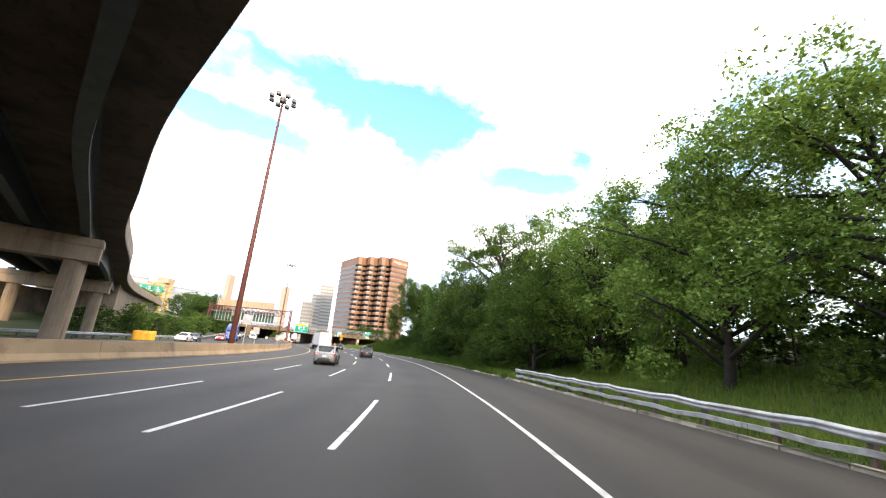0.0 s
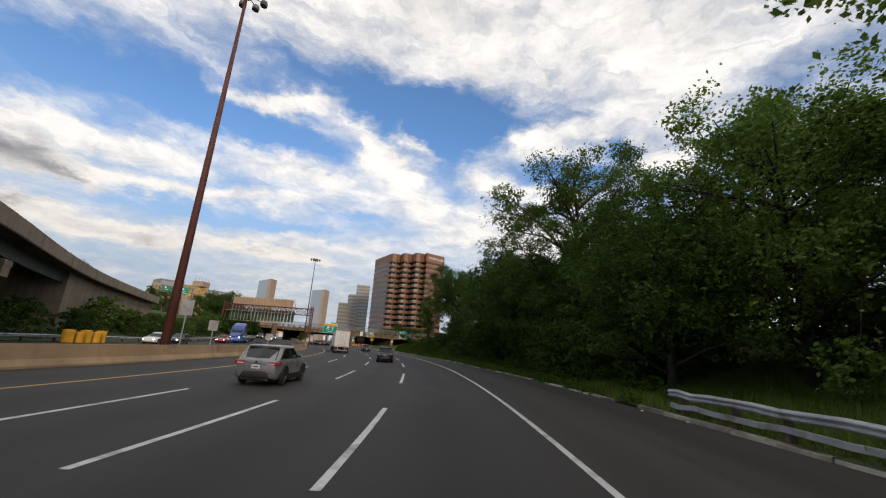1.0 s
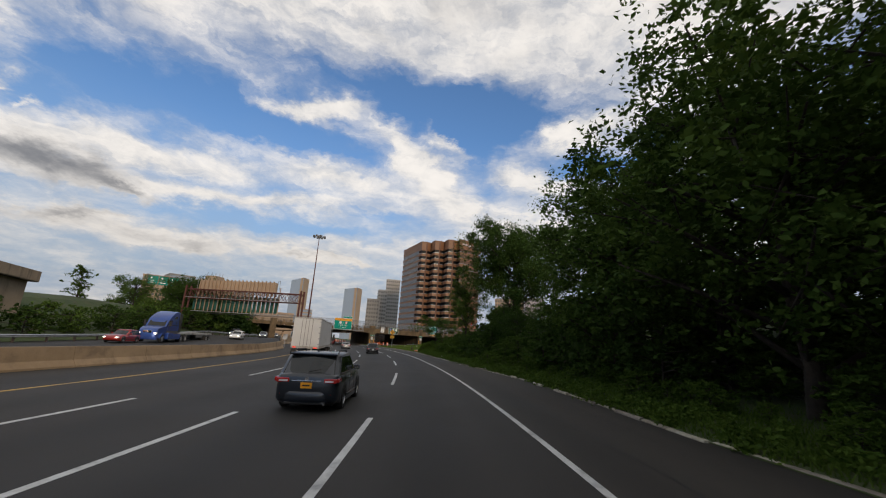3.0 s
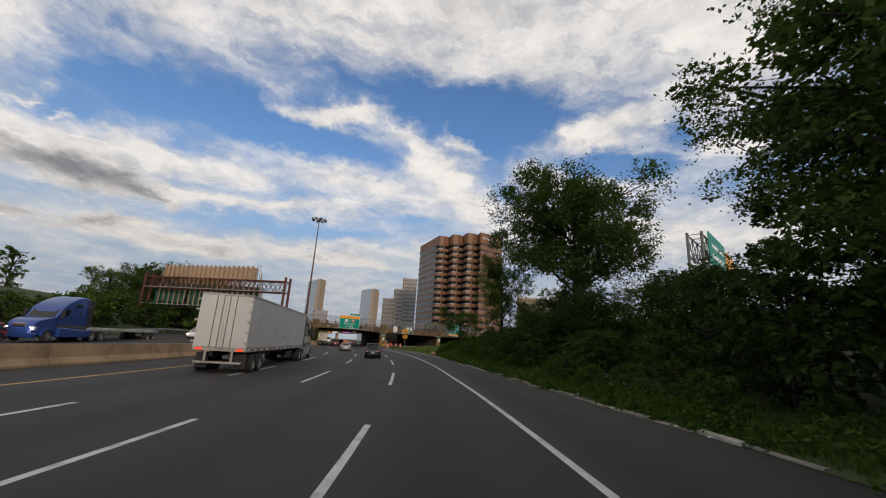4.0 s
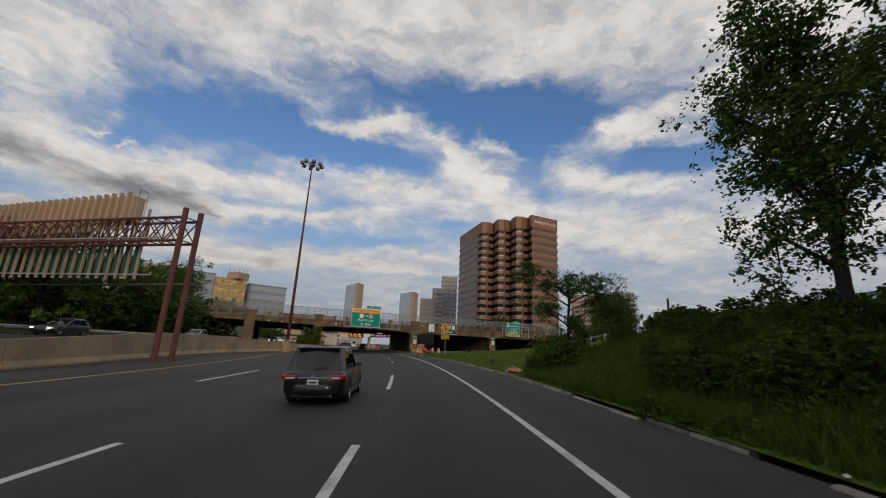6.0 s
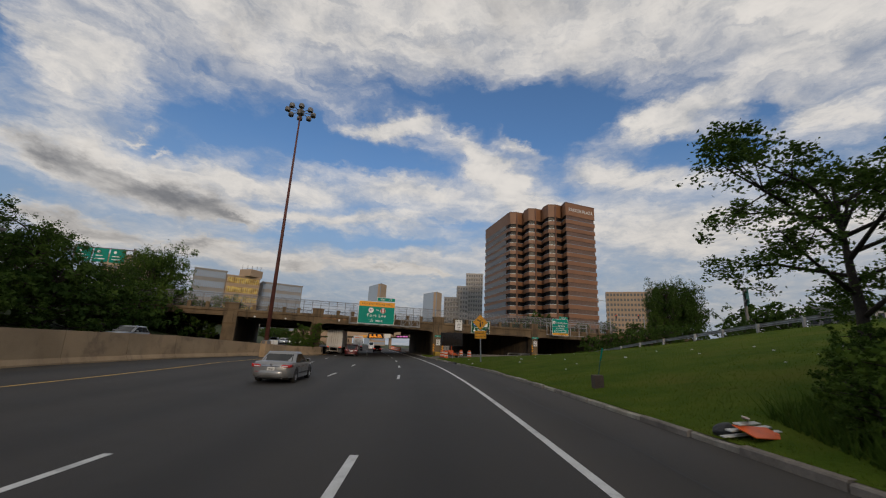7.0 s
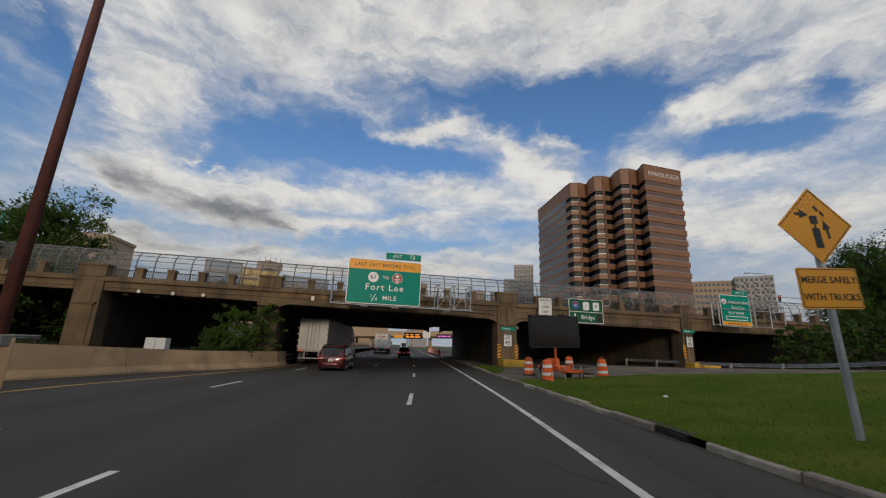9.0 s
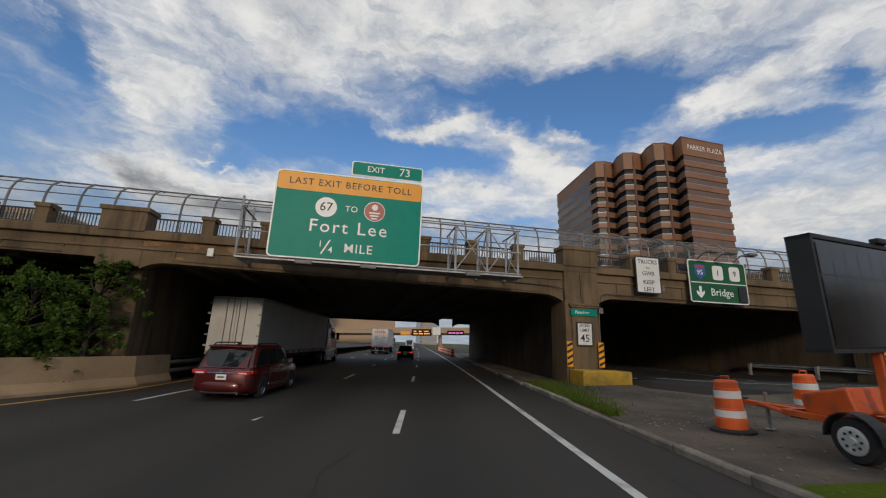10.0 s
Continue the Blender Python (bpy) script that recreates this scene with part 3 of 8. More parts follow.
tagged(strip("dirt_island", span(182, 250, 2), lambda s: KERB(s) + 0.12, lambda s: 29.0 - 19.4 * ease(182, 196, s), lambda s, u: 0.13 + (max(0.1, CREST(s)) - 0.13) * min(1.0, max(0.0, (u - KERB(s) - 7) / max(1.0, 21.7 - 19.4 * ease(182, 196, s) - KERB(s)))), M["dirt"], 16), "bare dirt island between motorway and slip road", "ground", kind="structure")
tagged(strip("slip_road", span(112, 300, 2), lambda s: 26.4 - 19.4 * ease(182, 196, s), lambda s: 42, lambda s, u: (max(0.1, CREST(s) + 0.02) if s < 200 else 0.1 + 0.3 * ease(22, 34, u)) - 0.6 * max(0.0, 28.7 - 19.4 * ease(182, 196, s) - u), M["asphalt"], 16), "asphalt slip road running under the bridge", "road", kind="structure")


def left_height(s, u):
    d = LEFTEDGE(s) - u
    return OPPOSITE(s) + 0.05 + 1.6 * ease(1.0, 7, d) + 4.0 * ease(8, 22, d)


tagged(strip("left_bank", span(-120, 320, 5), lambda s: -110.0, lambda s: LEFTEDGE(s) + 0.2, left_height, M["grass"], 16), "overgrown bank beside the opposite carriageway", "bank", kind="structure")

# painted lines
road_marks = thing("road_markings", Matrix(), "white and yellow painted lane lines on the asphalt", "road marking", kind="structure")


def ribbon(line, width, s0, s1, step=3.0, h=0.006):
    sh = Shape()
    ss = span(s0, s1, step)
    vs = []
    for s in ss:
        vs += [at(s, line(s) - width / 2, h), at(s, line(s) + width / 2, h)]
    sh.add(vs, [(2 * i, 2 * i + 1, 2 * i + 3, 2 * i + 2) for i in range(len(ss) - 1)])
    return sh


part("edge_line", ribbon(EDGE, 0.17, -120, 420), M["paint_white"], road_marks, flip=False)
part("median_line", ribbon(YELLOW, 0.16, -120, 420), M["paint_yellow"], road_marks, "yellow painted line", flip=False)
for line, shift in ((LANE1, -0.4), (LANE2, -0.35), (LANE3, 1.0)):
    ends = [16.8 + 17.25 * i + shift for i in range(-7, 8)]
    for e in ends:
        part("lane_dash", ribbon(line, 0.16, e - 7.9, e), M["paint_white"], road_marks, flip=False)
    for i in range(-1, 14):
        e = 168.3 + 11.85 * i + (0.0 if line is LANE1 else 1.7 if line is LANE2 else 4.2)
        part("lane_dash", ribbon(line, 0.16, e - 3.1, e), M["paint_white"], road_marks, flip=False)

for off, s0, s1 in ((30.2, 184, 262), (37.4, 190, 262)):
    sh, ss = Shape(), span(s0, s1, 1.5)
    for s in ss:
        u = off - 19.4 * ease(182, 196, s)
        h = (max(0.1, CREST(s) + 0.02) if s < 200 else 0.1 + 0.3 * ease(22, 34, u)) + 0.012
        sh.v += [tuple(at(s, u - 0.08, h)), tuple(at(s, u + 0.08, h))]
    sh.f = [(2 * i, 2 * i + 1, 2 * i + 3, 2 * i + 2) for i in range(len(ss) - 1)]
    part("slip_road_line", sh, M["paint_white"], road_marks, flip=False)

# tar seams, cracks and an oil patch on the asphalt
seams = thing("tar_seams", Matrix(), "black tar seams, cracks and oil stains on the asphalt", "road mark", kind="structure")
M["tar"] = material("road_tar", (0.010, 0.010, 0.010), (0.016, 0.015, 0.014), 0.7, grain=0.3)
seam_rng = random.Random(17)
for s0, s1, f in ((-6, 40, 0.42), (44, 74, 0.35), (86, 128, 0.5), (134, 186, 0.45)):
    ph = seam_rng.uniform(0, 6)
    part("seam", ribbon(lambda s: EDGE(s) + (KERB(s) - EDGE(s)) * f + 0.07 * math.sin(0.5 * s + ph) + 0.04 * math.sin(1.7 * s), 0.05, s0, s1, 0.7, 0.004), M["tar"], seams, flip=False)
for line in (LANE1, LANE2):
    for s0, s1 in ((30, 62), (98, 126), (150, 182)):
        part("seam", ribbon(lambda s: line(s) + 0.22 + 0.03 * math.sin(0.9 * s), 0.035, s0, s1, 0.8, 0.004), M["tar"], seams, flip=False)
for i in range(14):
    s0, u0, lean = seam_rng.uniform(150, 186), seam_rng.uniform(-3.5, 3.6), seam_rng.uniform(-0.9, 0.9)
    part("crack", ribbon(lambda s: u0 + lean * (s - s0) + 0.10 * math.sin(3.1 * s + i), 0.025, s0, s0 + seam_rng.uniform(1.5, 4.0), 0.25, 0.004), M["tar"], seams, flip=False)
for s0, u0, long, wide in ((106.2, 4.3, 2.6, 0.55), (108.6, 4.5, 1.4, 0.35), (60.5, 6.3, 1.2, 0.4)):
    pts = [(long * math.cos(a) * (1 + 0.16 * math.sin(3 * a)), wide * math.sin(a) * (1 + 0.2 * math.cos(4 * a))) for a in [2 * math.pi * i / 26 for i in range(26)]]
    part("oil_patch", Shape().add([at(s0 + p, u0 + q, 0.003) for p, q in pts], [tuple(range(25, -1, -1))]), M["tar"], seams, flip=False)

# ---------------- lettering ----------------
def lettering(words, size, mat, parent, m, name="lettering", align="CENTER", squeeze=1.0, spread=1.0):
    """Raised words facing -y of the pose m, their middle at its origin."""
    cu = bpy.data.curves.new("words", "FONT")
    cu.body, cu.size, cu.extrude, cu.align_x, cu.align_y = words, size, 0.004, align, "CENTER"
    cu.offset = size * 0.002
    cu.resolution_u = 2
    cu.space_character = spread
    ob = bpy.data.objects.new("words", cu)
    scene.collection.objects.link(ob)
    bpy.context.view_layer.update()
    me = bpy.data.meshes.new_from_object(ob)
    bpy.data.objects.remove(ob)
    me.materials.clear()
    me.materials.append(mat)
    out = new(name, me)
    out.matrix_basis = m @ Euler((radians(90), 0, 0)).to_matrix().to_4x4() @ Matrix.Diagonal((squeeze, 1, 1, 1))
    out.parent = parent
    return out


def rounded_outline(x0, x1, z0, z1, r, n=5):
    pts = []
    for cx, cz, a0 in ((x1 - r, z1 - r, 0), (x0 + r, z1 - r, 90), (x0 + r, z0 + r, 180), (x1 - r, z0 + r, 270)):
        for i in range(n + 1):
            a = radians(a0 + 90 * i / n)
            pts.append((cx + r * math.cos(a), cz + r * math.sin(a)))
    return pts


def plate(parent, name, x0, x1, z0, z1, y, mat, r=0.06, thick=0.02, label=""):
    return part(name, Shape().prism(rounded_outline(x0, x1, z0, z1, r), y - thick, y), mat, parent, label)


def disc(parent, name, x, z, r, y, mat, sides=20, thick=0.01):
    pts = [(x + r * math.cos(2 * math.pi * i / sides), z + r * math.sin(2 * math.pi * i / sides)) for i in range(sides)]
    return part(name, Shape().prism(pts, y - thick, y), mat, parent)


def P3(x, y, z):
    return Matrix.Translation((x, y, z))


# ---------------- road bridge with its railings ----------------
BRIDGE = Matrix.Translation((-54.6, 186.1, 0)) @ Euler((0, 0, radians(39.8))).to_matrix().to_4x4()
DEPTH = 33.0
bridge = thing("road_bridge", BRIDGE, "stained concrete road bridge with parapet posts and dark railings", "bridge")
deck = Shape()
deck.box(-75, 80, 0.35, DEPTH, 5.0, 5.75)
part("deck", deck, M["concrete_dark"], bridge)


def fascia(a0, a1, y0, y1, z0=4.42, z1=4.42, haunch=0.38):
    """A face beam whose underside runs from z0 to z1, with a curved haunch at each pier."""
    along = sorted({0.0, 0.2, 0.4, 0.6, 0.8, 1.0, 1.3} | {a1 - a0 - d for d in (0.0, 0.2, 0.4, 0.6, 0.8, 1.0, 1.3)} | {(a1 - a0) * i / 6 for i in range(1, 6)})
    pts = [(a0, 5.7)]
    for d in along:
        near = min(d, a1 - a0 - d)
        pts.append((a0 + d, z0 + (z1 - z0) * d / (a1 - a0) - haunch * max(0.0, 1 - near / 1.0) ** 2))
    pts.append((a1, 5.7))
    return Shape().prism(pts, y0, y1)


SPANS = [(-75, -28.4, 4.95, 4.95, 0.0), (-26.6, -15.9, 4.95, 4.80, 0.0), (-14.3, 4.3, 4.72, 4.45, 0.30), (6.1, 23.8, 4.42, 4.42, 0.34), (25.0, 80, 4.42, 4.42, 0.3)]
for a0, a1, z0, z1, haunch in SPANS:
    part("face_beam", fascia(a0, a1, 0.05, 0.6, z0, z1, haunch), M["bridge_concrete"], bridge)
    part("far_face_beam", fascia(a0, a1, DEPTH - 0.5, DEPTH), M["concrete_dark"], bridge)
    part("edge_moulding", Shape().box(a0 + 1.2, a1 - 1.2, 0.0, 0.045, z0 + 0.10, z0 + 0.16) if z0 == z1 else Shape().prism([(a0 + 1.2, z0 + 0.10), (a1 - 1.2, z1 + 0.10), (a1 - 1.2, z1 + 0.16), (a0 + 1.2, z0 + 0.16)], 0.0, 0.045), M["bridge_concrete"], bridge)
    a = a0 + 1.2
    while a < a1 - 1.0 and a0 > -40 and a1 < 40:
        part("panel_rib", Shape().box(a - 0.05, a + 0.05, 0.005, 0.045, z0 + 0.165, 5.195), M["bridge_concrete"], bridge)
        a += (a1 - a0 - 2.4) / 4 - 0.001
    a = a0 + 1.2
    while a < a1 - 0.5 and a0 > -40 and a1 < 40:
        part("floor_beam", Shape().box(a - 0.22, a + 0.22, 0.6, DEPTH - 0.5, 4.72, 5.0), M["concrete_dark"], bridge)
        a += 2.1
part("cornice", Shape().rounded(-75, 80, -0.14, 0.5, 5.62, 5.98, 0.05), M["bridge_concrete"], bridge)
part("string_course", Shape().rounded(-75, 80, -0.02, 0.3, 5.2, 5.28, 0.02), M["bridge_concrete"], bridge)
part("back_parapet", Shape().box(-75, 80, DEPTH - 0.5, DEPTH - 0.1, 5.7, 6.8), M["bridge_concrete"], bridge)
for a0, a1, wall in ((-15.9, -14.3, M["bridge_concrete"]), (4.3, 6.1, M["bridge_concrete"]), (23.8, 25.0, M["bridge_concrete"]), (-28.4, -26.6, M["bridge_concrete"])):
    col = Shape()
    back = 0.55 if a0 == -15.9 else 0.0     # the pier beside the median stands back under the beam
    col.rounded(a0, a1, -0.12 + back, 1.4 + back, -0.6, 5.7 if not back else 4.6, 0.05)
    if not back:
        col.rounded(a0 + 0.3, a1 - 0.3, -0.2, 0.2, -0.6, 3.9, 0.03)
        part("pier_capital", Shape().rounded(a0 + 0.22, a1 - 0.22, -0.27, -0.125, 3.86, 3.95, 0.02).rounded(a0 + 0.14, a1 - 0.14, -0.31, -0.125, 3.955, 4.05, 0.02), wall, bridge)
    else:
        part("face_beam", Shape().box(a0 + 0.002, a1 - 0.002, 0.03, 0.5, 4.5, 5.7), M["bridge_concrete"], bridge)
    part("pier", col, wall, bridge)
    drift = {4.3: 0.125, 23.8: -0.15}.get(a0, 0.0) * (DEPTH - 1.4)     # the walls follow the roads, which cross at a slant
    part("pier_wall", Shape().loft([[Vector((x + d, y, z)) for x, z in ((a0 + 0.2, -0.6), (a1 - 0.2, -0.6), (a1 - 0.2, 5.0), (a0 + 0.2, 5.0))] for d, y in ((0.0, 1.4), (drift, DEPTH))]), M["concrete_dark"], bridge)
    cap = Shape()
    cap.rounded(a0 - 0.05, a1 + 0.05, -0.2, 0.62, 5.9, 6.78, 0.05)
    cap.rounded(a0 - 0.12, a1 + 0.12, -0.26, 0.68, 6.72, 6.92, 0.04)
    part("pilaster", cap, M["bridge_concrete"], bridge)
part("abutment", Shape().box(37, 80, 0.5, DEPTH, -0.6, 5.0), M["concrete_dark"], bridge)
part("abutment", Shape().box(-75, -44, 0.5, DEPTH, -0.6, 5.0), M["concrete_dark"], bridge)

post_shape = Shape().rounded(-0.24, 0.24, -0.1, 0.42, 5.95, 6.66, 0.03)
post_shape.rounded(-0.29, 0.29, -0.15, 0.47, 6.62, 6.8, 0.03)
post_me = post_shape.mesh("parapet_post", M["bridge_concrete"])
fix_normals(post_me)
bar_me = Shape().box(-0.014, 0.014, -0.014, 0.014, 6.04, 6.56).mesh("railing_bar", M["trim"])


gaps = [(-45, -28.4), (-26.6, -15.9), (-14.3, 4.3), (6.1, 23.8), (25.0, 44)]
for lo, hi in gaps:
    n = max(2, round((hi - lo) / 2.35))
    xs = [lo + (hi - lo) * i / n for i in range(n + 1)]
    for x in xs[1:-1]:
        part("parapet_post", post_me, None, bridge, m=P3(x, 0, 0))
    for i in range(n):
        x0, x1 = xs[i] + 0.25, xs[i + 1] - 0.25
        rail = part("railing", Shape().box(x0, x1, 0.12, 0.18, 6.54, 6.60).box(x0, x1, 0.12, 0.18, 6.02, 6.07), M["trim"], bridge)
        if -30 < lo < 20:
            for j in range(1, 14):
                part("railing_bar", bar_me, None, rail, m=P3(x0 + (x1 - x0) * j / 14, 0.15, 0))

# cables, conduits and small fittings on the bridge face
part("cable", Shape().tube([(-2.0, 0.0, 5.02), (1.5, -0.03, 4.93), (3.6, -0.04, 4.86), (4.25, -0.16, 4.72), (4.3, -0.2, 4.2)], 0.022, 6), M["trim"], bridge, "black cable")
part("cable", Shape().tube([(6.12, -0.2, 3.9), (6.18, -0.2, 4.45), (6.5, -0.1, 4.62), (9.0, -0.03, 4.60), (14.0, -0.03, 4.56), (19.0, -0.03, 4.58), (23.0, -0.05, 4.54)], 0.022, 6), M["trim"], bridge, "black cable")
part("cable", Shape().tube([(6.05, -0.19, 4.15), (6.05, -0.19, 1.0)], 0.02, 6), M["steel"], bridge, "grey conduit on the pier")
part("cable", Shape().tube([(5.1, -0.15, 5.55), (5.16, -0.15, 5.0), (5.1, -0.15, 4.3)], 0.016, 6), M["trim"], bridge, "black cable")
part("junction_box", Shape().rounded(6.0, 6.22, -0.3, -0.15, 3.62, 3.9, 0.02), M["steel"], bridge)
part("junction_box", Shape().rounded(-11.85, -11.6, -0.08, 0.06, 5.1, 5.45, 0.02), M["sign_white"], bridge, "small white box on the bridge face")
part("junction_box", Shape().rounded(9.85, 10.0, -0.06, 0.06, 4.95, 5.3, 0.02), M["steel"], bridge)
for a in (-24.2, -21.9, -19.8):
    part("bulkhead_lamp", Shape().turned([(0.0, -0.09), (0.10, -0.06), (0.13, 0.02), (0.13, 0.12)], 12, Matrix.Translation((a, -0.06, 5.0)) @ Euler((radians(90), 0, 0)).to_matrix().to_4x4()), M["litter_white"], bridge, "white bulkhead lamp")
# the edge beam has spalled beside the median pier, baring rusty concrete
M["spall"] = material("spalled_rusty_concrete", (0.30, 0.17, 0.085), (0.19, 0.10, 0.05), 0.95, grain=0.4, fine=20, scale=1.6, bump=0.9, stain=(0.10, 0.045, 0.02), stain_scale=1.4)
spall_rng = random.Random(41)
for a, z, w, h in ((-14.0, 5.50, 0.5, 0.24), (-13.3, 5.56, 0.6, 0.16), (-12.5, 5.46, 0.4, 0.3), (-11.9, 5.55, 0.45, 0.18), (-12.9, 4.90, 0.4, 0.12), (-10.9, 5.52, 0.4, 0.2)):
    n = 9
    ring = [(a + w * (0.5 + spall_rng.uniform(0, 0.5)) * math.cos(2 * math.pi * i / n), min(5.6, z + h * (0.5 + spall_rng.uniform(0, 0.6)) * math.sin(2 * math.pi * i / n))) for i in range(n)]
    part("spalled_patch", Shape().prism(ring, 0.03, 0.06), M["spall"], bridge, "rust-stained spalled concrete")

# the curved chain-link fence over the footway
fence = thing("safety_fence", BRIDGE, "grey chain-link safety fence curving inward above the bridge parapet", "fence")
ARC = [(0.75, 5.9), (0.75, 7.0), (0.80, 7.5), (0.98, 7.9), (1.35, 8.2), (1.9, 8.35)]
post_me2 = Shape().tube([(0, y, z) for y, z in ARC], 0.045, 6).mesh("fence_post", M["fence_mesh"])
x = -46.0
while x < 25:
    part("fence_post", post_me2, None, fence, m=P3(x, 0, 0))
    x += 1.3
x = 25.0
while x < 44:
    part("fence_post", post_me2, None, fence, m=P3(x, 0, 0))
    x += 1.3
for y, z in ARC[1:]:
    part("fence_rail", Shape().tube([(-46, y, z), (44, y, z)], 0.025, 5), M["fence_mesh"], fence)
net = Shape()
for (y0, z0), (y1, z1) in zip(ARC, ARC[1:]):
    net.add([(-46, y0, z0), (44, y0, z0), (44, y1, z1), (-46, y1, z1)], [(0, 1, 2, 3)])
part("chain_link", net, M["fence_panel"], fence, flip=False)

# ---------------- signs on and by the bridge ----------------
def sign_frame(x0, x1, z0, z1, y, border, face, m, name, label, category, r=0.12):
    t = thing(name, m, label, category)
    plate(t, "border", x0, x1, z0, z1, y, border, r, 0.03)
    plate(t, "face", x0 + 0.06, x1 - 0.06, z0 + 0.06, z1 - 0.06, y - 0.034, face, max(0.02, r - 0.05), 0.006)
    return t


EXIT = BRIDGE @ P3(0, -2.0, 0)
exit_sign = sign_frame(-9.08, -3.15, 4.93, 8.56, 0, M["sign_text"], M["sign_green"], EXIT, "exit_sign", "green overhead exit sign with an amber top band", "road sign", 0.2)
plate(exit_sign, "amber_band", -9.0, -3.23, 7.72, 8.48, -0.045, M["sign_yellow"], 0.1, 0.006)
plate(exit_sign, "exit_tab_border", -6.2, -3.2, 8.62, 9.27, 0, M["sign_text"], 0.08, 0.03)
plate(exit_sign, "exit_tab", -6.15, -3.25, 8.67, 9.22, -0.034, M["sign_green"], 0.06, 0.006)
TXT = M["sign_text"]
lettering("EXIT", 0.36, TXT, exit_sign, P3(-5.2, -0.044, 8.945))
lettering("73", 0.50, TXT, exit_sign, P3(-3.98, -0.044, 8.945))
lettering("LAST EXIT BEFORE TOLL", 0.40, M["black_text"], exit_sign, P3(-6.115, -0.056, 8.1), spread=1.14)
disc(exit_sign, "route_shield", -7.05, 7.1, 0.42, -0.041, TXT)
lettering("67", 0.52, M["black_text"], exit_sign, P3(-7.05, -0.056, 7.1))
lettering("TO", 0.36, TXT, exit_sign, P3(-6.05, -0.044, 7.1))
disc(exit_sign, "parkway_shield", -5.12, 7.1, 0.43, -0.041, TXT)
disc(exit_sign, "parkway_disc", -5.12, 7.1, 0.40, -0.053, M["sign_red"])
for i in range(3):
    part("parkway_mark", Shape().box(-5.34 + 0.05 * i, -4.9 - 0.05 * i, -0.066, -0.064, 7.0 - 0.12 * i, 7.06 - 0.12 * i), TXT, exit_sign)
disc(exit_sign, "parkway_mark", -5.12, 7.27, 0.13, -0.066, TXT, 12, 0.002)
lettering("Fort Lee", 0.74, TXT, exit_sign, P3(-6.1, -0.044, 6.28), squeeze=1.04, spread=1.16)
lettering("1", 0.36, TXT, exit_sign, P3(-7.12, -0.044, 5.56))
lettering("4", 0.36, TXT, exit_sign, P3(-6.72, -0.044, 5.34))
part("fraction_bar", Shape().prism([(-7.1, 5.16), (-7.04, 5.16), (-6.74, 5.74), (-6.80, 5.74)], -0.048, -0.041), TXT, exit_sign)
lettering("MILE", 0.52, TXT, exit_sign, P3(-5.65, -0.044, 5.45), spread=1.12)
for x in (-8.6, -7.5, -4.6, -3.7):
    part("hanger", Shape().box(x - 0.05, x + 0.05, 0.03, 0.14, 4.9, 8.5), M["galv"], exit_sign)

# brackets and walkway that carry the sign
bracket = thing("sign_bracket", BRIDGE, "galvanised steel walkway frame bolted to the bridge face", "sign support")
for x in (-10.2, -8.8, -3.9, -1.6, -0.2, 1.2):
    fr = Shape()
    for y in (-1.85, -0.35):
        fr.tube([(x, y, 4.85), (x, y, 7.3 if x < -3 else 6.9)], 0.05, 6)
    fr.tube([(x, -1.9, 4.9), (x, 0.1, 4.9)], 0.05, 6).tube([(x, -1.9, 6.9), (x, 0.1, 6.9)], 0.04, 6).tube([(x, -1.85, 6.9), (x, -0.35, 4.9)], 0.035, 6)
    part("bracket_frame", fr, M["galv"], bracket)
for z in (4.95, 5.9, 6.9):
    part("bracket_rail", Shape().tube([(-10.2, -1.9, z), (1.3, -1.9, z)], 0.035, 6), M["galv"], bracket)
for x in (-1.6, -0.2):
    part("bracket_brace", Shape().tube([(x, -1.9, 4.95), (x + 1.4, -1.9, 6.9)], 0.025, 6).tube([(x, -1.9, 6.9), (x + 1.4, -1.9, 4.95)], 0.025, 6), M["galv"], bracket)
part("walkway", Shape().box(-10.2, 1.4, -1.95, -0.9, 4.82, 4.88), M["galv"], bracket)
for x in (-7.6, -5.2, -1.0):
    part("sign_lamp", Shape().rounded(x - 0.3, x + 0.3, -2.6, -2.35, 4.62, 4.78, 0.04).tube([(x, -1.9, 4.85), (x, -2.4, 4.72)], 0.03, 6), M["steel"], bracket)

FACE = BRIDGE @ P3(0, -0.32, 0)
trucks = sign_frame(8.13, 9.56, 4.76, 6.67, 0, M["black_text"], M["sign_white"], FACE, "truck_sign", "white rectangular truck lane sign on the bridge face", "road sign")
for i, (w, sz) in enumerate((("TRUCKS", 0.30), ("TO", 0.17), ("GWB", 0.30), ("KEEP", 0.30), ("LEFT", 0.30))):
    lettering(w, sz, M["black_text"], trucks, P3(8.845, -0.044, 6.38 - (0, 0.3, 0.6, 1.05, 1.42)[i]))
route = sign_frame(11.25, 14.85, 4.5, 6.75, 0, M["sign_text"], M["sign_green_old"], FACE, "route_sign", "green overhead route sign with three route shields", "road sign", 0.15)
part("divider", Shape().box(11.35, 14.75, -0.05, -0.042, 5.52, 5.57), TXT, route)
shield = [(11.62, 6.45), (11.62, 5.98), (11.95, 5.68), (12.28, 5.98), (12.28, 6.45), (11.95, 6.55)]
part("interstate_shield", Shape().prism(shield, -0.052, -0.042), M["sign_blue"], route)
part("interstate_top", Shape().box(11.66, 12.24, -0.056, -0.053, 6.3, 6.46), M["sign_red"], route)
lettering("95", 0.38, TXT, route, P3(11.95, -0.055, 6.07))
for x, w in ((13.05, "1"), (14.1, "9")):
    plate(route, "route_shield", x - 0.33, x + 0.33, 5.72, 6.5, -0.042, TXT, 0.15, 0.01)
    lettering(w, 0.42, M["black_text"], route, P3(x, -0.055, 6.1))
